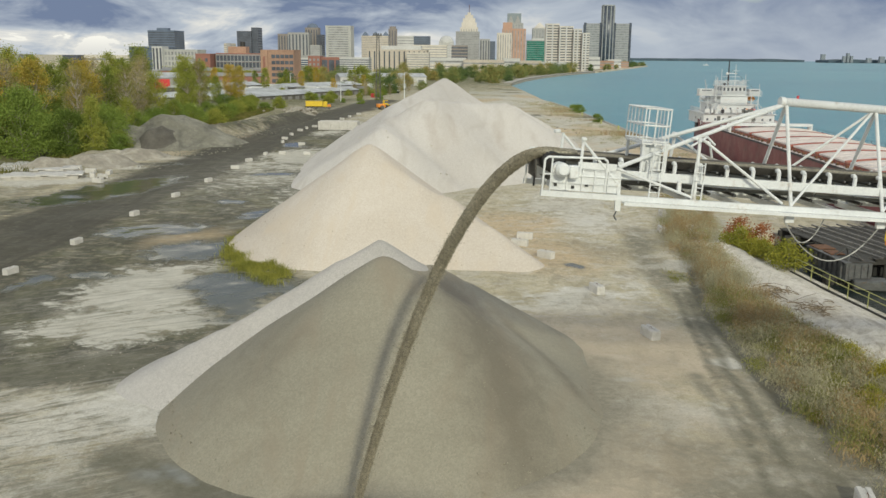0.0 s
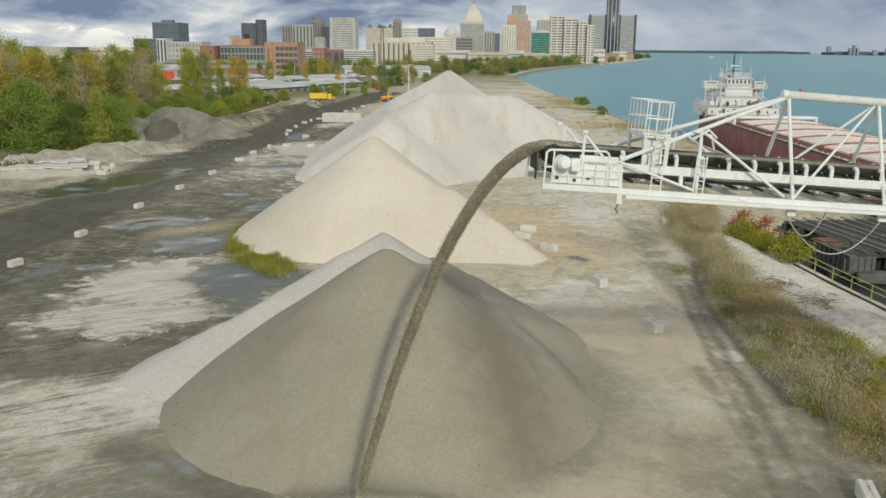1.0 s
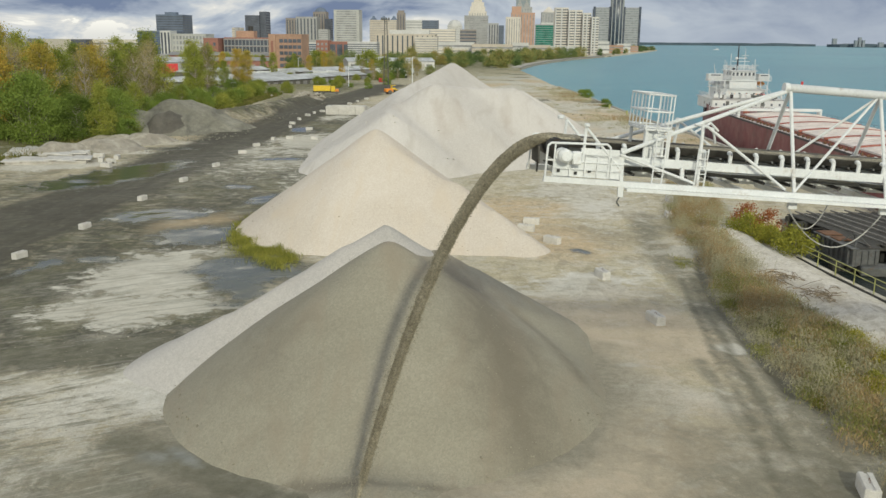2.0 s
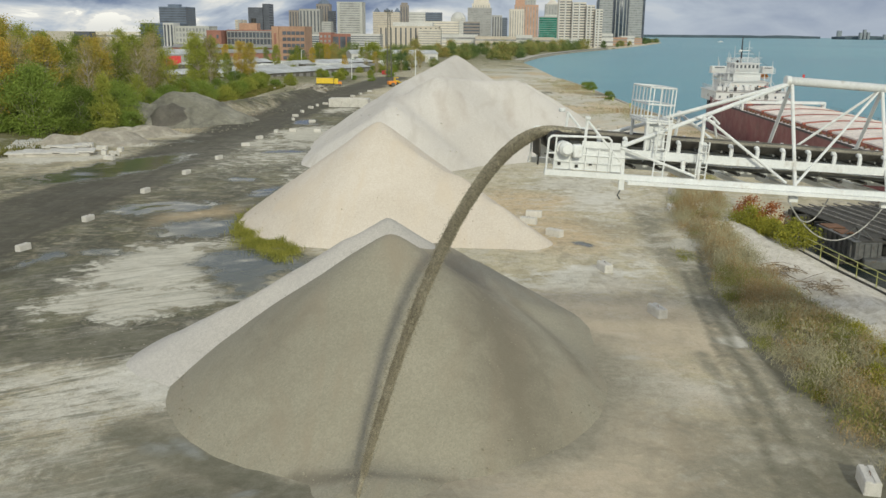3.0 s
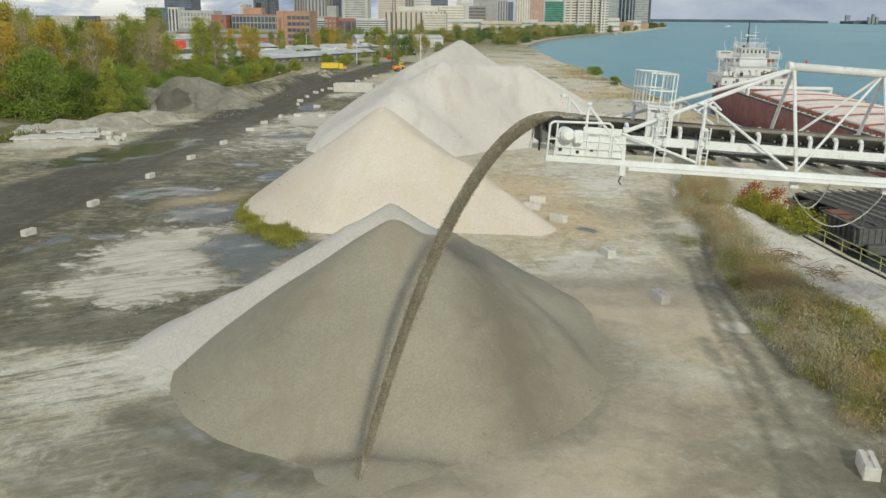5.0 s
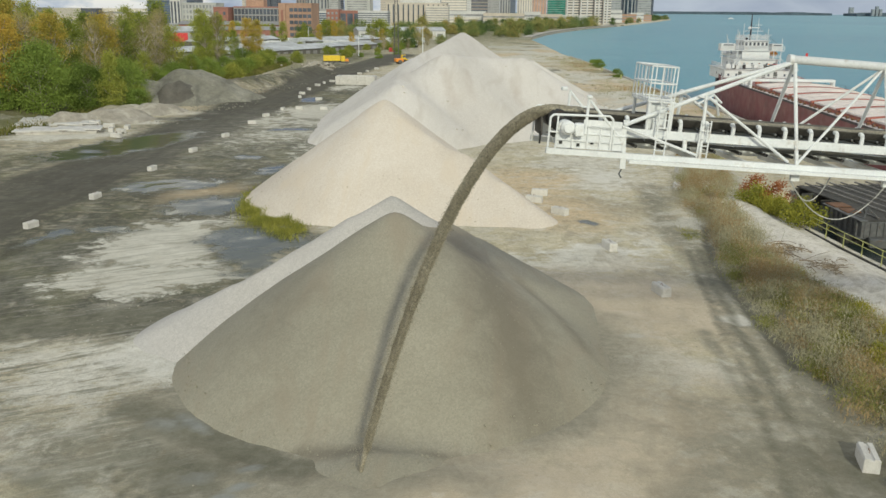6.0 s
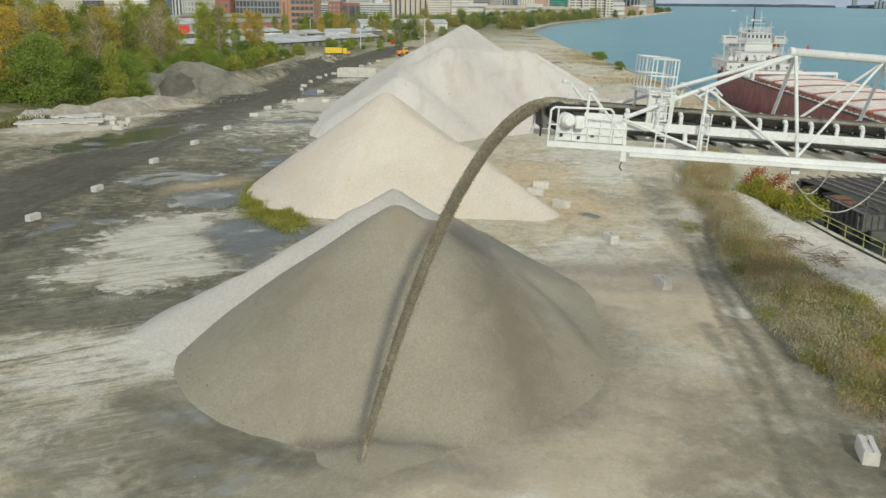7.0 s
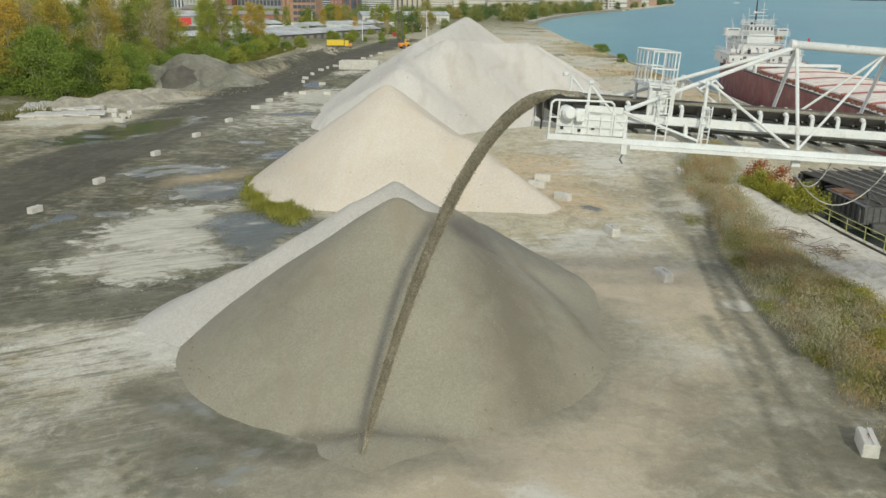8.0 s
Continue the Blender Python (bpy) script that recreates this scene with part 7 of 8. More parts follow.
part("chassis", box(B(), (0, 2.0, 0.95), (1.0, 10, 0.35)), M_DARK_STEEL, truck)
wheel_me = as_mesh("wheel", tube(B(), (-0.18, 0, 0), (0.18, 0, 0), 0.52, 16), M_RUBBER)
hub_me = as_mesh("rim", tube(B(), (-0.2, 0, 0), (0.2, 0, 0), 0.26, 10), M_GREY_STEEL)
for sx in (-1.1, 1.1):
    for y in (-1.8, -0.6, 1.2, 6.4):
        w = shared("wheel", wheel_me, truck, pose(sx, y, 0.52))
        shared("rim", hub_me, w, Matrix.Identity(4))

loader = thing("wheel_loader", "orange and yellow wheel loader parked by the heap", "loader", "", "", (-38.6, 354, 0), -60)
part("rear_frame", box(B(), (0, -1.6, 1.5), (2.2, 3.2, 1.3), 0, 0.15), M_ORANGE, loader)
part("cab", box(B(), (0, 0.3, 2.7), (1.6, 1.6, 1.6), 0, 0.1), M_YELLOW, loader)
part("cab_glass", box(B(), (0, 0.35, 2.85), (1.64, 1.5, 0.9), 0, 0.05), M_GLASS_DARK, loader)
part("lift_arm", bar(B(), (-0.6, 1.2, 1.8), (-0.6, 3.8, 0.7), 0.3, 0.4), M_YELLOW, loader)
part("lift_arm", bar(B(), (0.6, 1.2, 1.8), (0.6, 3.8, 0.7), 0.3, 0.4), M_YELLOW, loader)
part("bucket", box(B(), (0, 4.4, 0.7), (2.9, 1.2, 1.1), 0, 0.2), M_ORANGE, loader)
big_wheel = as_mesh("wheel", tube(B(), (-0.3, 0, 0), (0.3, 0, 0), 0.8, 16), M_RUBBER)
for sx in (-1.2, 1.2):
    for y in (-1.6, 1.6):
        shared("wheel", big_wheel, loader, pose(sx, y, 0.8))

red_box = thing("red_container", "small red steel container beside the road", "container", "", "", (-54.0, 448, 0), 10)
part("body", box(B(), (0, 0, 1.0), (3.4, 2.0, 2.0), 0, 0.06), M_RED, red_box)
for i in range(6):
    part("rib", box(B(), (-1.5 + i * 0.6, -1.02, 1.0), (0.16, 0.08, 1.8)), M_RED, red_box)

mast = thing("lattice_mast", "tall grey brown lattice light mast", "mast", "", "", (-42.5, 366, 0))
for sx, sy_ in ((-1, -1), (1, -1), (1, 1), (-1, 1)):
    part("leg", tube(B(), (sx * 1.0, sy_ * 1.0, 0), (sx * 0.45, sy_ * 0.45, 28.4), 0.09, 6), M_GREY_STEEL, mast)
for i in range(14):
    z0, z1 = i * 2.0, i * 2.0 + 2.0
    r0, r1 = 1.0 - 0.55 * z0 / 28.4, 1.0 - 0.55 * z1 / 28.4
    bm = B()
    for k in range(4):
        c = ((-1, -1), (1, -1), (1, 1), (-1, 1))
        a, b = c[k], c[(k + 1) % 4]
        tube(bm, (a[0] * r0, a[1] * r0, z0), (b[0] * r1, b[1] * r1, z1), 0.035, 4)
        tube(bm, (a[0] * r1, a[1] * r1, z1), (b[0] * r1, b[1] * r1, z1), 0.035, 4)
    part("bracing", bm, M_GREY_STEEL, mast)
part("lamp_platform", box(B(), (0, 0, 28.6), (3.4, 3.4, 0.35), 0, 0.05), M_GREY_STEEL, mast)
for i in range(4):
    part("floodlight", box(B(), (-1.4 + i * 0.95, -1.7, 29.1), (0.6, 0.4, 0.6), 0, 0.05), M_GREY_STEEL, mast)

for px, py, ph in ((-36.5, 420, 13.0), (-64, 405, 9.0), (-120, 560, 9.0)):
    pole = thing("light_pole", "pale slim light pole", "pole", "light poles", "", (px, py, 0))
    part("shaft", tube(B(), (0, 0, 0), (0, 0, ph), 0.22, 8, 0.12), M_WHITE_STEEL, pole)
    part("lamp_arm", tube(B(), (0, 0, ph - 0.1), (1.4, 0, ph + 0.2), 0.08, 6), M_WHITE_STEEL, pole)
    part("lamp_head", box(B(), (1.7, 0, ph + 0.2), (0.8, 0.35, 0.18), 0, 0.04), M_GREY_STEEL, pole)

# ---- sheds and lots behind the yard ----
W_BRICK = wall_mat("red brick wall", (0.285, 0.135, 0.105))
W_ORANGE = wall_mat("orange brick wall", (0.37, 0.235, 0.165))
W_CREAM = wall_mat("cream masonry", (0.49, 0.445, 0.375))
W_BEIGE = wall_mat("beige stone", (0.5, 0.45, 0.38))
W_WHITE = wall_mat("white masonry", (0.51, 0.515, 0.505))
W_GREY = wall_mat("grey concrete wall", (0.33, 0.335, 0.33))
# dark and slate walls are lightened, some distance haze put into their colour
W_DARK = wall_mat("dark bronze wall", (0.09, 0.1, 0.125))
W_BROWN = wall_mat("brown stone wall", (0.25, 0.225, 0.205))
W_SLATE = wall_mat("slate blue wall", (0.13, 0.165, 0.225))
W_LIGHT = wall_mat("pale limestone wall", (0.57, 0.535, 0.475))
W_GLASSY = wall_mat("blue grey glazed crown", (0.24, 0.28, 0.3))
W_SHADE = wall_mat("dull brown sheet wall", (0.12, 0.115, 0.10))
W_PALE_GREY = wall_mat("pale grey concrete wall", (0.40, 0.41, 0.395))
# the far bank's haze is put into this wall colour
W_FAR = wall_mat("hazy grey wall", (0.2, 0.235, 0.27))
W_TERRA = wall_mat("terracotta granite wall", (0.42, 0.27, 0.2))


def shed(x, y, l, w, h, wall, roof, rz=0.0, bays=10, label="long low freight shed with a pale roof"):
    root = thing("freight_shed", label, "shed", "sheds behind the yard", "", (x, y, 0), rz)
    part("wall", box(B(), (0, 0, h / 2), (l, w, h)), wall, root)
    bm = B()
    v = [bm.verts.new(p) for p in ((-l / 2 - 0.5, -w / 2 - 0.6, h), (l / 2 + 0.5, -w / 2 - 0.6, h), (l / 2 + 0.5, 0, h + w * 0.13), (-l / 2 - 0.5, 0, h + w * 0.13), (-l / 2 - 0.5, w / 2 + 0.6, h), (l / 2 + 0.5, w / 2 + 0.6, h))]
    for q in ((0, 1, 2, 3), (3, 2, 5, 4), (0, 3, 4), (1, 5, 2), (0, 4, 5, 1)):
        bm.faces.new([v[i] for i in q])
    part("roof", bm, roof, root)
    door = as_mesh("door", box(B(), (0, 0, 0), (l / bays * 0.55, 0.12, h * 0.66), 0, 0.02), M_ROOF_GREY)
    for i in range(bays):
        shared("door", door, root, pose(-l / 2 + (i + 0.5) * l / bays, -w / 2 - 0.03, h * 0.35))
    return root


shed(-104, 400, 78, 15, 2.5, W_SHADE, M_ROOF_PALE, 66, 14)
shed(-124, 416, 84, 14, 2.5, W_SHADE, M_ROOF_PALE, 66, 14)
shed(-92, 505, 60, 14, 3.6, W_SHADE, M_ROOF_PALE, 60, 10)
red_shed = shed(-176, 482, 24, 20, 8.0, W_GREY, M_ROOF_PALE, 0, 4, "grey and red warehouse with a pale roof")
part("red_panel", box(B(), (5.2, -10.1, 4.0), (10.5, 0.2, 6.6)), M_RED, red_shed, "red painted wall panel")
shed(-158, 560, 40, 16, 7, W_BRICK, M_ROOF_GREY, 6, 6, "brick workshop with a grey roof")
shed(-70, 620, 60, 18, 6, W_WHITE, M_ROOF_PALE, 20, 8)
shed(-86, 452, 66, 12, 2.5, W_SHADE, M_ROOF_PALE, 64, 12)
shed(-140, 470, 60, 13, 4.0, W_SHADE, M_ROOF_PALE, 66, 10)
shed(-182, 610, 70, 16, 9, W_BRICK, M_ROOF_GREY, 2, 12, "low red brick works with a grey roof")
trng2 = random.Random(17)
TRAILER_C = [M_WHITE_STEEL, M_ROOF_PALE, M_ROOF_GREY, M_WHITE_STEEL]
trailer_me = [as_mesh("box_body", box(B(), (0, 0, 2.5), (2.5, 12, 2.8), 0, 0.08), m) for m in TRAILER_C]
under_me = as_mesh("undercarriage", box(B(), (0, -3.5, 0.6), (2.2, 4, 1.0), 0, 0.1), M_DARK_STEEL)
leg_me = as_mesh("landing_leg", box(B(), (0, 4.0, 0.55), (1.8, 0.2, 1.1)), M_DARK_STEEL)
for i in range(26):
    x, y = -150 + (i % 13) * 8.2, 455 + (i // 13) * 42 + (i % 13) * 4
    if abs(x + 104) < 3:
        continue
    tr = thing("semi_trailer", "parked pale box trailer in the freight lot", "trailer", "parked trailers", "", (x, y, 0), trng2.uniform(50, 70))
    for nm, me in (("box_body", trailer_me[i % 4]), ("undercarriage", under_me), ("landing_leg", leg_me)):
        shared(nm, me, tr, Matrix.Identity(4))


# ---- city ----
unit = {}


def unit_box(material):
    if material.name not in unit:
        unit[material.name] = as_mesh("window_band", box(B(), (0, 0, 0), (1, 1, 1)), material)
    return unit[material.name]


def building(name, label, x0, x1, y, z1, depth, wall, glass, bands=0, cols=0, band_h=0.5, col_w=0.5, roof=True, side=True, group="downtown buildings", z0=0.0, parent=None, rz=0.0, windows=None):
    """A block with window bands, window columns or single windows set into its faces."""
    cx, w = (x0 + x1) / 2, x1 - x0
    root = parent or thing(name, label, "building", group, "", (cx, y + depth / 2, 0), rz)
    off = 0.0 if parent is None else cx - parent.location.x
    offy = 0.0 if parent is None else y + depth / 2 - parent.location.y
    body = part("wall", box(B(), (off, offy, (z0 + z1) / 2), (w, depth, z1 - z0)), wall, root)
    if roof:
        part("parapet", box(B(), (off, offy, z1 + 0.4), (w * 1.015, depth * 1.015, 0.9)), wall, root)
    g = unit_box(glass)
    bands = round(bands * 1.7) if 2 < bands < 14 else bands
    fh = (z1 - z0 - 2) / max(1, bands)
    for i in range(bands):
        z = z0 + 1.6 + (i + 0.5) * fh
        shared("window_band", g, root, Matrix.Translation((off, offy, z)) @ Matrix.Diagonal((w * 1.008 if side else w * 0.94, depth * 1.008, fh * band_h, 1)))
    cw = w / max(1, cols)
    for i in range(cols):
        x = -w / 2 + (i + 0.5) * cw
        shared("window_column", g, root, Matrix.Translation((off + x, offy - depth / 2, (z0 + z1) / 2)) @ Matrix.Diagonal((cw * col_w, 0.7, (z1 - z0) * 0.92, 1)))
    if windows:
        nx, nz, fw, fhh = windows
        cw, ch = w / nx, (z1 - z0 - 1.5) / nz
        for i in range(nx):
            for k in range(nz):
                shared("window", g, root, Matrix.Translation((off - w / 2 + (i + 0.5) * cw, offy - depth / 2, z0 + 1.0 + (k + 0.5) * ch)) @ Matrix.Diagonal((cw * fw, 0.5, ch * fhh, 1)))
    return root


def top_box(root, w, d, h, material, dx=0.0, z=0.0, name="roof_house"):
    return part(name, box(B(), (dx, 0, z + h / 2), (w, d, h), 0, 0.1), material, root)


b_ = building("office_block", "wide blue grey glass office block", -395, -355, 1000, 26, 40, W_SLATE, M_GLASS_BLUE, 6, 0, 0.6)
b_ = building("office_tower", "dark grey glass office tower", -410, -377, 1100, 46, 36, W_SLATE, M_GLASS_DARK, 9, 0, 0.55)
top_box(b_, 14, 10, 4, W_SLATE, -3, 46)
building("hospital_block", "white office block with a grid of windows", -345, -302, 950, 23, 30, W_PALE_GREY, M_GLASS_SOFT, 0, 0, windows=(12, 4, 0.55, 0.6))
building("hospital_block", "white stair block beside the offices", -349, -338, 945, 26, 20, W_WHITE, M_GLASS_DARK, 0, 3)
building("brick_building", "plain red brick end wall building", -205, -194.5, 640, 19.5, 22, W_BRICK, M_GLASS_DARK, 0, 0, windows=(2, 3, 0.3, 0.4))
b_ = building("loft_building", "old grey and red brick loft building with wide factory windows", -193, -156, 650, 20, 24, W_BRICK, M_GLASS_DARK, 0, 0, windows=(14, 4, 0.86, 0.78))
for k in range(5):
    part("floor_band", box(B(), (0, -12.15, 1.0 + k * 4.65), (37, 0.7, 0.8)), W_GREY, b_, "grey concrete floor band")
for i in range(15):
    part("pier", box(B(), (-18.5 + i * 2.643, -12.2, 10), (0.45, 0.6, 20)), W_GREY, b_)
top_box(b_, 13, 10, 5.5, W_ORANGE, -5, 20)
top_box(b_, 3, 3, 8, W_GREY, -12, 20)
part("water_tank", tube(B(), (-2.5, 2, 24), (-2.5, 2, 29), 1.9, 12), M_DARK_STEEL, b_, "dark roof water tank")
b_ = building("brick_building", "orange brick block with banded windows", -148, -126, 600, 22.5, 24, W_ORANGE, M_GLASS_DARK, 0, 0)
for i in range(5):
    for k in range(5):
        shared("window", unit_box(M_GLASS_DARK), b_, Matrix.Translation((-2.6 + i * 3.0, -12, 3 + k * 4)) @ Matrix.Diagonal((2.5, 0.6, 2.3, 1)))
part("stair_tower", box(B(), (-8.6, -12.3, 11.6), (4.6, 2.0, 23.2)), W_ORANGE, b_)
part("arched_window", box(B(), (-8.6, -13.4, 12), (1.4, 0.4, 14)), W_BRICK, b_)
building("office_tower", "dark bronze glass tower with a higher flank", -409, -385, 1500, 55, 34, W_DARK, M_GLASS_DARK, 8, 0, 0.5)
building("office_tower", "dark bronze glass slab", -386, -375, 1505, 61, 30, W_DARK, M_GLASS_DARK, 8, 0, 0.5)
building("office_tower", "pale narrow masonry tower", -374, -362, 1300, 33, 20, W_CREAM, M_GLASS_SOFT, 6, 0, 0.3)
building("office_tower", "brown concrete twin tower", -318, -296, 1400, 49, 30, W_BROWN, M_GLASS_DARK, 0, 5, 0.5, 0.4)
b_ = building("office_tower", "grey concrete tower with deep vertical ribs", -300, -268, 1390, 51, 30, W_GREY, M_GLASS_DARK, 0, 6, 0.5, 0.4)
b_ = building("round_tower", "slender stone tower with a domed crown", -285, -264, 1450, 60, 22, W_BROWN, M_GLASS_DARK, 0, 5, 0.5, 0.4)
bm = B()
bmesh.ops.create_uvsphere(bm, u_segments=14, v_segments=8, radius=9.5, matrix=Matrix.Translation((0, 0, 60)) @ Matrix.Diagonal((1, 1, 0.85, 1)))
part("dome", bm, W_SLATE, b_, "slate dome")
building("office_tower", "dark flank tower downtown", -264, -255, 1440, 49, 20, W_DARK, M_GLASS_DARK, 8, 0, 0.5)
b_ = building("office_tower", "white concrete tower with fine floor bands", -243, -204, 1400, 62, 34, W_PALE_GREY, M_GLASS_SOFT, 17, 0, 0.5, 0.5, True, False)
part("corner_pier", box(B(), (-17.5, -17.2, 31), (4, 1.5, 62)), W_PALE_GREY, b_)
part("corner_pier", box(B(), (17.5, -17.2, 31), (4, 1.5, 62)), W_PALE_GREY, b_)
building("office_tower", "low grey tower downtown", -258, -244, 1350, 32, 20, W_GREY, M_GLASS_SOFT, 6, 0, 0.4)
building("office_tower", "dark blue low tower", -200, -184, 1600, 42, 20, W_SLATE, M_GLASS_DARK, 6, 0, 0.5)
b_ = building("hotel", "beige masonry hotel with green roof pavilions", -201, -157, 1500, 49, 26, W_BEIGE, M_GLASS_SOFT, 10, 0, 0.3)
for dx in (-17, 0, 17):
    bm = B()
    bmesh.ops.create_cone(bm, cap_ends=True, segments=4, radius1=8, radius2=1.5, depth=7, matrix=Matrix.Translation((dx, 0, 53)) @ Matrix.Rotation(radians(45), 4, "Z"))
    part("pavilion_roof", bm, W_SLATE, b_, "dark green pavilion roof")
b_ = building("slender_tower", "slender brown brick tower", -177, -162, 1700, 66, 15, W_BROWN, M_GLASS_DARK, 0, 3, 0.5, 0.3)
top_box(b_, 11, 11, 5, W_BROWN, 0, 66)
b_ = building("office_block", "long cream masonry block with tall dark slots", -128, -62, 1000, 25, 34, W_CREAM, M_GLASS_DARK, 0, 12, 0.5, 0.28)
top_box(b_, 44, 20, 5, W_WHITE, 4, 25)
building("office_block", "low cream wing downtown", -82, -58, 975, 22, 20, W_LIGHT, M_GLASS_SOFT, 5, 0, 0.3)
building("office_block", "blue glass low block", -178, -157, 850, 16, 18, W_WHITE, M_GLASS_BLUE, 4, 0, 0.6)
building("office_block", "dark glass atrium block between brick piers", -147, -128, 820, 17, 18, W_BRICK, M_GLASS_DARK, 0, 0, windows=(3, 1, 0.8, 0.85))
building("brick_building", "small red brick block", -158, -147, 815, 18, 16, W_BRICK, M_GLASS_SOFT, 0, 0, windows=(3, 4, 0.5, 0.5))
building("office_block", "white banded office block", -127, -101, 800, 17, 20, W_WHITE, M_GLASS_DARK, 5, 0, 0.4)
building("office_block", "low white annex downtown", -125, -100, 770, 7, 14, W_WHITE, M_GLASS_SOFT, 2, 0, 0.3)
building("office_tower", "dark glass tower downtown", -122, -94, 1600, 51, 26, W_SLATE, M_GLASS_DARK, 8, 0, 0.5)
building("office_block", "white stone block downtown", -165, -128, 1750, 54, 20, W_WHITE, M_GLASS_SOFT, 6, 0, 0.25)
b_ = building("stone_tower", "white stone tower with a rounded crown", -92, -62, 1900, 47, 24, W_WHITE, M_GLASS_SOFT, 8, 0, 0.25)
bm = B()
bmesh.ops.create_uvsphere(bm, u_segments=14, v_segments=8, radius=15, matrix=Matrix.Translation((0, 0, 46)) @ Matrix.Diagonal((1, 1, 0.9, 1)))
part("crown", bm, W_WHITE, b_, "rounded white crown")
building("office_block", "cream stone block downtown", -116, -60, 1500, 35, 20, W_LIGHT, M_GLASS_SOFT, 5, 0, 0.3)
building("office_block", "dark brown glass block", -45, -22, 1300, 33, 20, W_BROWN, M_GLASS_DARK, 4, 0, 0.5)
building("office_tower", "pale grey slab tower", -51, -7, 1700, 62, 30, W_GREY, M_GLASS_SOFT, 12, 0, 0.35)
b_ = building("stepped_tower", "stepped limestone tower with a tapering top", -56, -13, 2200, 84, 36, W_LIGHT, M_GLASS_SOFT, 0, 7, 0.5, 0.25)
for w, z0, z1 in ((36, 84, 96), (30, 96, 106), (20, 106, 114), (8, 114, 120)):
    part("setback", box(B(), (0, 0, (z0 + z1) / 2), (w, w * 0.8, z1 - z0)), W_LIGHT, b_)
part("flag_mast", tube(B(), (0, 0, 118), (0, 0, 138), 0.7, 6), M_RUST, b_)
building("office_tower", "grey tower with dark floors", -6, 12, 1600, 47, 24, W_GREY, M_GLASS_DARK, 0, 4, 0.5, 0.4)
building("office_tower", "slate tower behind downtown", 8, 22, 1650, 44, 20, W_SLATE, M_GLASS_DARK, 7, 0, 0.5)
building("office_tower", "pale stone tower downtown", 26, 53, 1700, 60, 26, W_LIGHT, M_GLASS_SOFT, 0, 6, 0.5, 0.3)
b_ = building("office_tower", "terracotta granite tower with side shoulders", 42, 93, 2000, 76, 40, W_TERRA, M_GLASS_SOFT, 0, 8, 0.5, 0.3)
top_box(b_, 20, 30, 14, W_TERRA, -14, 76)
b_ = building("gabled_tower", "grey granite tower with steep gabled crown", 58, 100, 2300, 98, 36, W_GREY, M_GLASS_SOFT, 0, 6, 0.5, 0.35)
part("crown", box(B(), (-1.5, 0, 110), (34, 30, 25)), W_GLASSY, b_, "grey glass crown")
for dx, zz in ((-10, 118), (7, 118)):
    bm = B()
    v = [bm.verts.new(p) for p in ((dx - 8, -17, 98), (dx + 8, -17, 98), (dx, -17, zz), (dx - 8, 17, 98), (dx + 8, 17, 98), (dx, 17, zz))]
    for q in ((0, 1, 2), (5, 4, 3), (0, 2, 5, 3), (1, 4, 5, 2)):
        bm.faces.new([v[i] for i in q])
    part("gable", bm, W_GREY, b_)
building("office_tower", "green glass block with a white cap", 72, 103, 1500, 44, 26, W_GREY, M_GLASS_GREEN, 7, 0, 0.85)
building("office_block", "white cap of the green block", 80, 100, 1502, 47, 20, W_WHITE, M_GLASS_SOFT, 0, 0)
# white stone in the grey wall colour, standing in for haze
b_ = building("office_tower", "white stone tower with a hipped top", 124, 160, 2300, 86, 30, W_GREY, M_GLASS_SOFT, 0, 5, 0.5, 0.3)
bm = B()
bmesh.ops.create_cone(bm, cap_ends=True, segments=4, radius1=22, radius2=3, depth=14, matrix=Matrix.Translation((0, 0, 93)) @ Matrix.Rotation(radians(45), 4, "Z"))
part("hipped_roof", bm, W_LIGHT, b_)
APT = thing("apartment_tower", "cream riverside apartment slab stepping down to the water", "building", "downtown buildings", "", (118, 1300, 0))
for x0, x1, y, z in ((89, 107.5, 1300, 64), (107.5, 126.5, 1292, 60.5), (126.5, 138, 1284, 56.5), (138, 148, 1276, 51)):
    building("", "", x0, x1, y, z, 24, W_LIGHT, M_GLASS_DARK, int(z / 3.6), 0, 0.42, 0.5, True, False, parent=APT)
    part("balcony_pier", box(B(), (x0 - 118 + 0.8, y + 12 - 1300 - 12.5, z / 2), (1.6, 1.4, z)), W_WHITE, APT)
    part("balcony_pier", box(B(), ((x0 + x1) / 2 - 118, y + 12 - 1300 - 12.5, z / 2), (2.0, 1.4, z)), W_WHITE, APT)


def cylinder_tower(x, y, r, h, label):
    root = thing("glass_tower", label, "building", "riverside towers", "", (x, y, 0))
    part("shaft", tube(B(), (0, 0, 0), (0, 0, h), r, 28), M_GLASS_DARK, root, "", True)
    for i in range(10):
        a = 2 * math.pi * i / 10
        part("fin", tube(B(), (math.cos(a) * r, math.sin(a) * r, 0), (math.cos(a) * r, math.sin(a) * r, h - 4), r * 0.10, 6), W_GREY, root)
    part("crown_ring", tube(B(), (0, 0, h - 3), (0, 0, h), r * 1.03, 28), W_GREY, root)
    return root


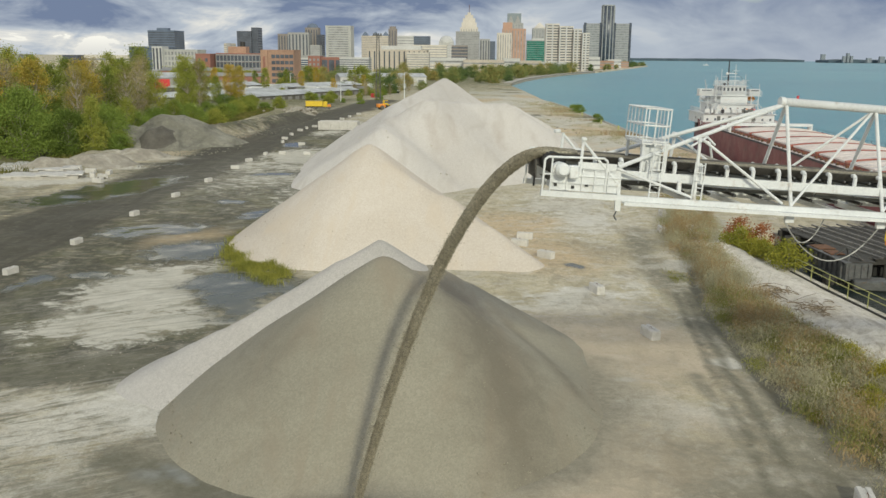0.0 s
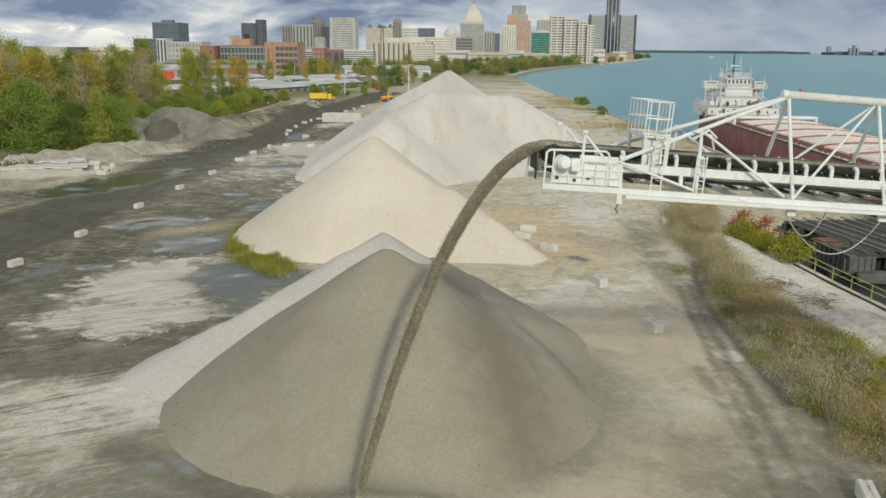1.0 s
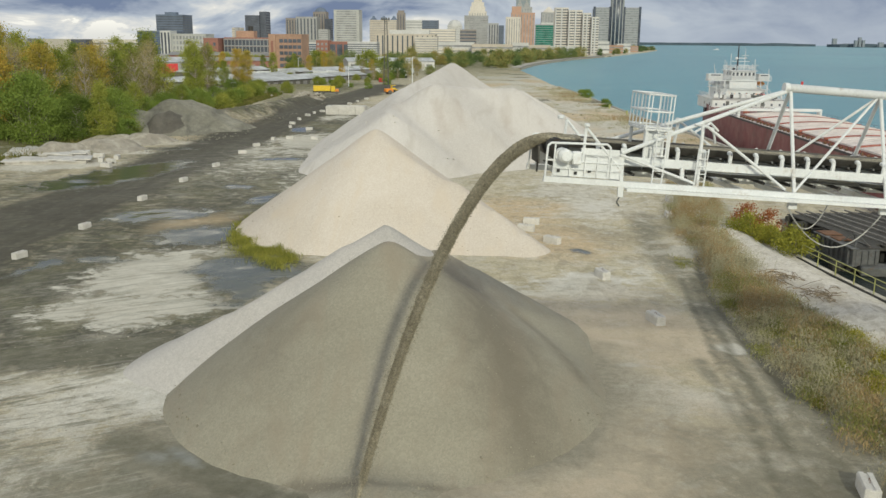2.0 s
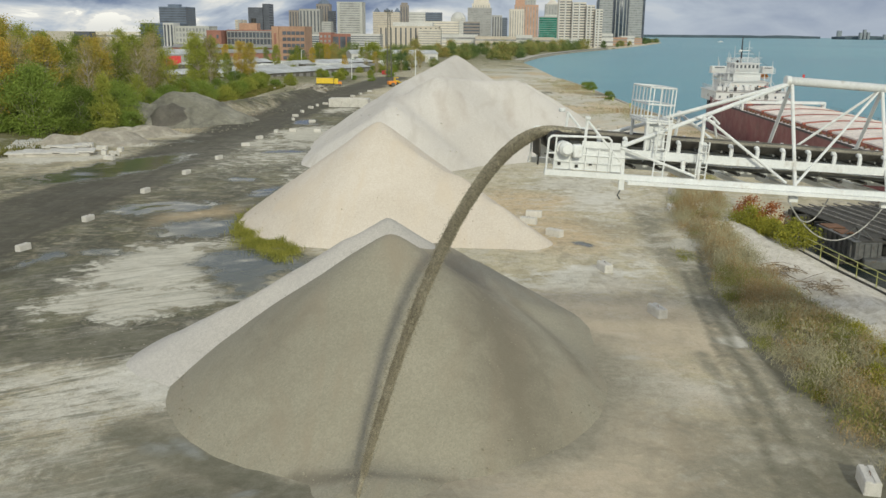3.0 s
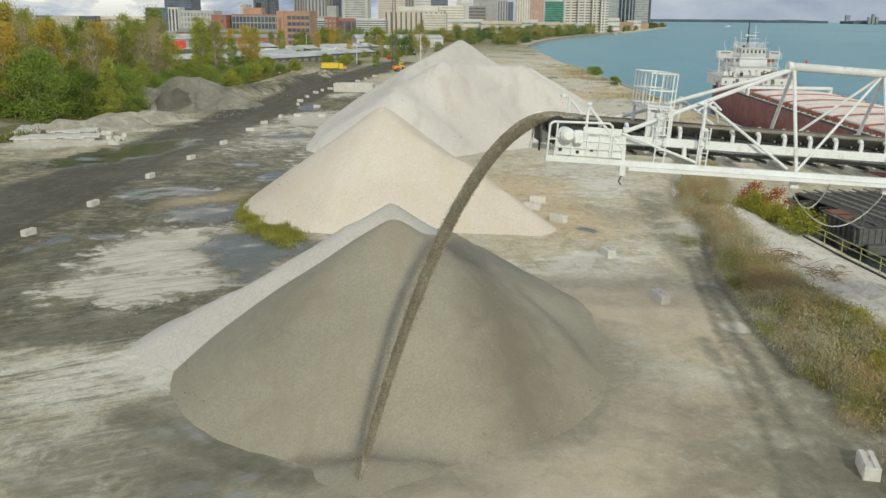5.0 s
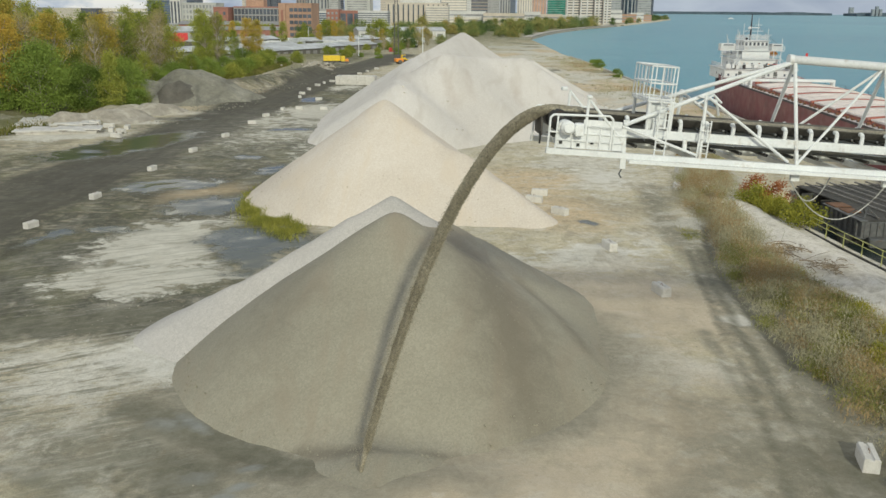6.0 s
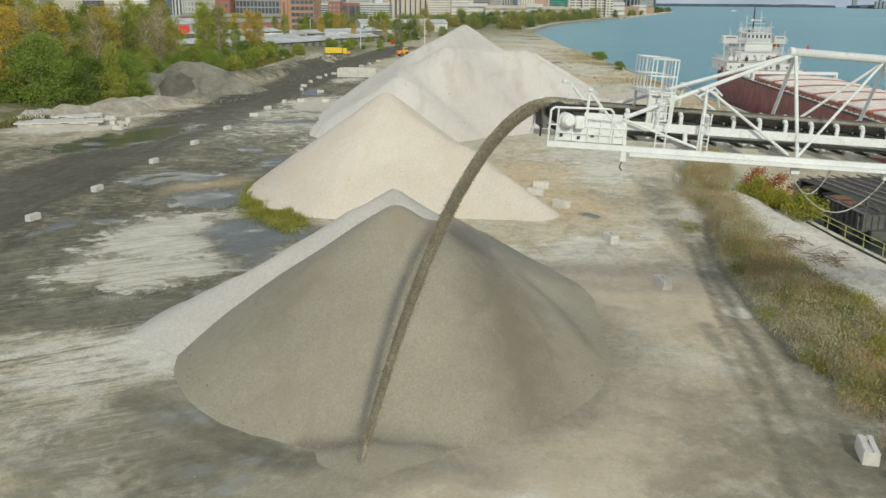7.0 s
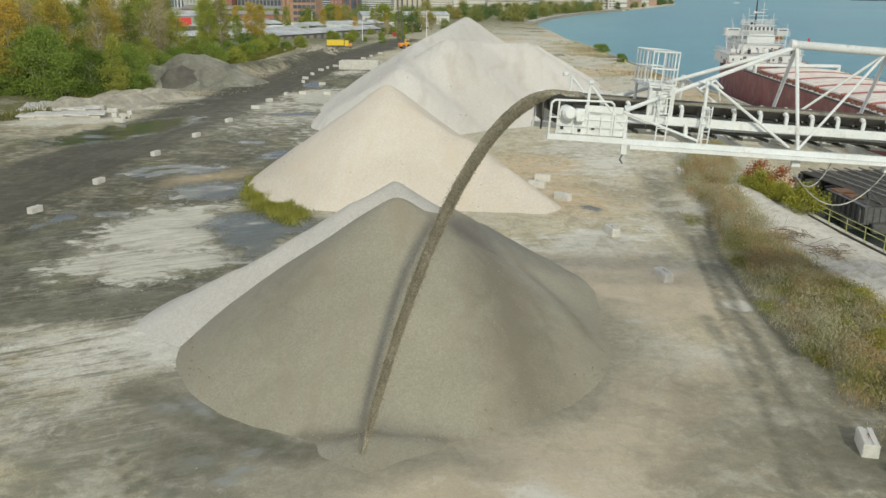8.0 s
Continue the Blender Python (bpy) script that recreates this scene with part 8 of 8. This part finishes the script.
def slab_tower(x0, x1, y, h, label):
    root = thing("glass_tower", label, "building", "riverside towers", "", ((x0 + x1) / 2, y, 0))
    w = x1 - x0
    part("shaft", box(B(), (0, 0, h / 2), (w, 40, h), 0, 4.0), W_GREY, root)
    g = unit_box(M_GLASS_SOFT)
    for i in range(16):
        shared("window_band", g, root, Matrix.Translation((0, 0, 5 + (i + 0.5) * (h - 6) / 16)) @ Matrix.Diagonal((w * 0.84, 40.6, h / 16 * 0.5, 1)))
    for sx in (-1, 1):
        part("stair_drum", tube(B(), (sx * (w / 2 - 2), -19, 0), (sx * (w / 2 - 2), -19, h + 2), 3.5, 14), M_GLASS_DARK, root, "dark glass corner drum")
    return root


cylinder_tower(364.5, 2700, 18.5, 165, "tall dark round glass hotel tower")
slab_tower(297, 347, 2720, 113, "grey glass slab tower beside the hotel tower")
slab_tower(383, 433, 2720, 113, "grey glass slab tower beside the hotel tower")
for x0, x1, y, z, wall, lab in ((-75, -22, 1150, 16, W_WHITE, "long low white hall near the bank"), (-24, 26, 1120, 14, W_BEIGE, "low beige parking block near the bank"), (26, 46, 1130, 16, W_WHITE, "white box hall near the bank"),
                                (46, 74, 1150, 13, W_BEIGE, "low beige hall near the bank"), (74, 106, 1160, 12, W_WHITE, "low white hall near the bank"), (150, 190, 1480, 18, W_WHITE, "white riverside hall near the bank"), (186, 214, 1490, 12, W_ORANGE, "low brick riverside hall near the bank"),
                                (214, 236, 1560, 14, W_WHITE, "white riverside hall near the bank"), (236, 262, 1640, 10, W_ORANGE, "low brick riverside hall near the bank"), (-64, -28, 1080, 9, W_LIGHT, "low cream hall near the bank")):
    building("low_hall", lab, x0, x1, y, z, 26, wall, M_GLASS_SOFT, 2, 0, 0.3, group="low riverside halls")
for x0, x1, y, z, wall in ((-560, -470, 900, 17, W_GREY), (-470, -410, 1050, 16, W_LIGHT), (-300, -240, 900, 13, W_GREY), (-260, -215, 760, 12, W_WHITE), (-235, -205, 900, 15, W_BRICK), (-200, -180, 1000, 18, W_GREY), (-640, -560, 1000, 18, W_WHITE),
                           (-420, -330, 780, 10, W_BEIGE), (-105, -75, 700, 6, W_WHITE), (-260, -225, 620, 8, W_GREY)):
    building("low_block", "plain low city block behind the trees", x0, x1, y, z, 30, wall, M_GLASS_SOFT, 2, 0, 0.3, group="low city blocks")
building("roof_house", "small dark roof house above the trees", -330, -318, 700, 17.5, 12, W_DARK, M_GLASS_DARK, 1, 0, 0.3, group="low city blocks")

# park trees along the bank and streets
C_TREES = [tree_meshes("park", 10, 5.5, 1.0, 3000, 0.36, L_CITY, 81 + i, "round", 26, 0.22) for i in range(3)] + [tree_meshes("park_yellow", 10, 5.0, 1.0, 3000, 0.36, L_YELLOW, 91, "round", 26, 0.22)]
ctr = random.Random(12)
spots = []
for i in range(112):
    y = ctr.uniform(690, 1150)
    x = float(shore(y)) - ctr.uniform(14, 120) * (0.3 + ctr.random())
    spots.append((x, y))
for i in range(60):
    x, y = ctr.uniform(-240, -60), ctr.uniform(540, 760)
    spots.append((x, y))
for i in range(24):
    y = ctr.uniform(1240, 2030)
    spots.append((float(shore(y)) - ctr.uniform(6, 22), y))
for i in range(9):
    spots.append((ctr.uniform(-95, -35), ctr.uniform(440, 640)))
for i in range(30):
    spots.append((ctr.uniform(-420, -200), ctr.uniform(480, 740)))
for k, (x, y) in enumerate(spots):
    yellow = y < 760 and x < -60 and ctr.random() < 0.5
    plant_tree("park_tree", C_TREES[3] if yellow else C_TREES[k % 3], "yellowing street tree in the city" if yellow else "round green park tree near the river", (x, y, -0.2), ctr.uniform(0, 360),
               ctr.uniform(0.4, 1.15), ctr.uniform(0.75, 1.15), "city trees")

for i in range(120):
    x, y = ctr.uniform(-175, -48), ctr.uniform(385, 580)
    if abs(x + 104) < 22 and y < 450:
        continue
    plant_tree("bush", T_BUSH[i % 2], "leafy bush among the freight lots", (x, y, -0.1), ctr.uniform(0, 360), ctr.uniform(0.4, 0.9), 1.0, "bushes in the lots")

for x, y, s in ((-112, 462, 0.62), (-98, 486, 0.55), (-78, 470, 0.5), (-70, 492, 0.6), (-66, 500, 0.52), (-132, 520, 0.6), (-120, 548, 0.55), (-150, 500, 0.6), (-104, 560, 0.6), (-84, 572, 0.58)):
    put(trng.choice((YL, YL, O, BR)), x, y, s)
for x, y, s in ((-56, 430, 0.45), (-52, 437, 0.4), (-49, 428, 0.42), (-46, 446, 0.42), (-43, 470, 0.45), (-60, 462, 0.45), (-40, 486, 0.4)):
    put(BR, x, y, s)

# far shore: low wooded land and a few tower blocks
# blue of the haze painted into the woods' own colour
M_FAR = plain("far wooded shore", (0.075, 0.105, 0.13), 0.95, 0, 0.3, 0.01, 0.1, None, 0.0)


def far_shore(x0, x1, y, hmin, hmax, label):
    bm = B()
    n = 90
    top = []
    for i in range(n + 1):
        x = x0 + (x1 - x0) * i / n
        h = hmin + (hmax - hmin) * (0.5 + 0.5 * noise.noise(Vector((x * 0.01, y, 0)))) * min(1, i / 6, (n - i) / 6)
        top.append((x, h))
    for (xa, ha), (xb, hb) in zip(top, top[1:]):
        q = [bm.verts.new(p) for p in ((xa, y, -3), (xb, y, -3), (xb, y, hb), (xa, y, ha), (xa, y + 150, -3), (xb, y + 150, -3), (xb, y + 150, hb), (xa, y + 150, ha))]
        for f in ((0, 1, 2, 3), (3, 2, 6, 7), (7, 6, 5, 4)):
            bm.faces.new([q[i] for i in f])
    for xe, he, k in ((x0, top[0][1], 1), (x1, top[-1][1], -1)):
        q = [bm.verts.new(p) for p in ((xe, y, -3), (xe, y, he), (xe, y + 150, he), (xe, y + 150, -3))]
        bm.faces.new(q if k > 0 else q[::-1])
    return solid("backdrop", bm, M_FAR, label, "far shore", "", "structure")


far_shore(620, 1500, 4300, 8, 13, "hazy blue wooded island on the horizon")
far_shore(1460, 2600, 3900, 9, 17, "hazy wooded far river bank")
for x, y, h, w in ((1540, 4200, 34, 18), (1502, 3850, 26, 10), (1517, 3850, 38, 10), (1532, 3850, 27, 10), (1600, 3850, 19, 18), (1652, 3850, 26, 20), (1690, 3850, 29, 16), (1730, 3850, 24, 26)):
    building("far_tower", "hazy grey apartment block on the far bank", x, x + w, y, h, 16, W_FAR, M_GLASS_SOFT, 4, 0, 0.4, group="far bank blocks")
yacht = thing("motor_boat", "small white motor boat far out on the river", "boat", "", "", (560, 2300, -1.4), 70)
part("hull", box(B(), (0, 0, 0.8), (4, 14, 2.0), 0, 0.6), M_SHIP_WHITE, yacht)
part("cabin", box(B(), (0, -1, 2.6), (3, 6, 1.8), 0, 0.4), M_SHIP_WHITE, yacht)
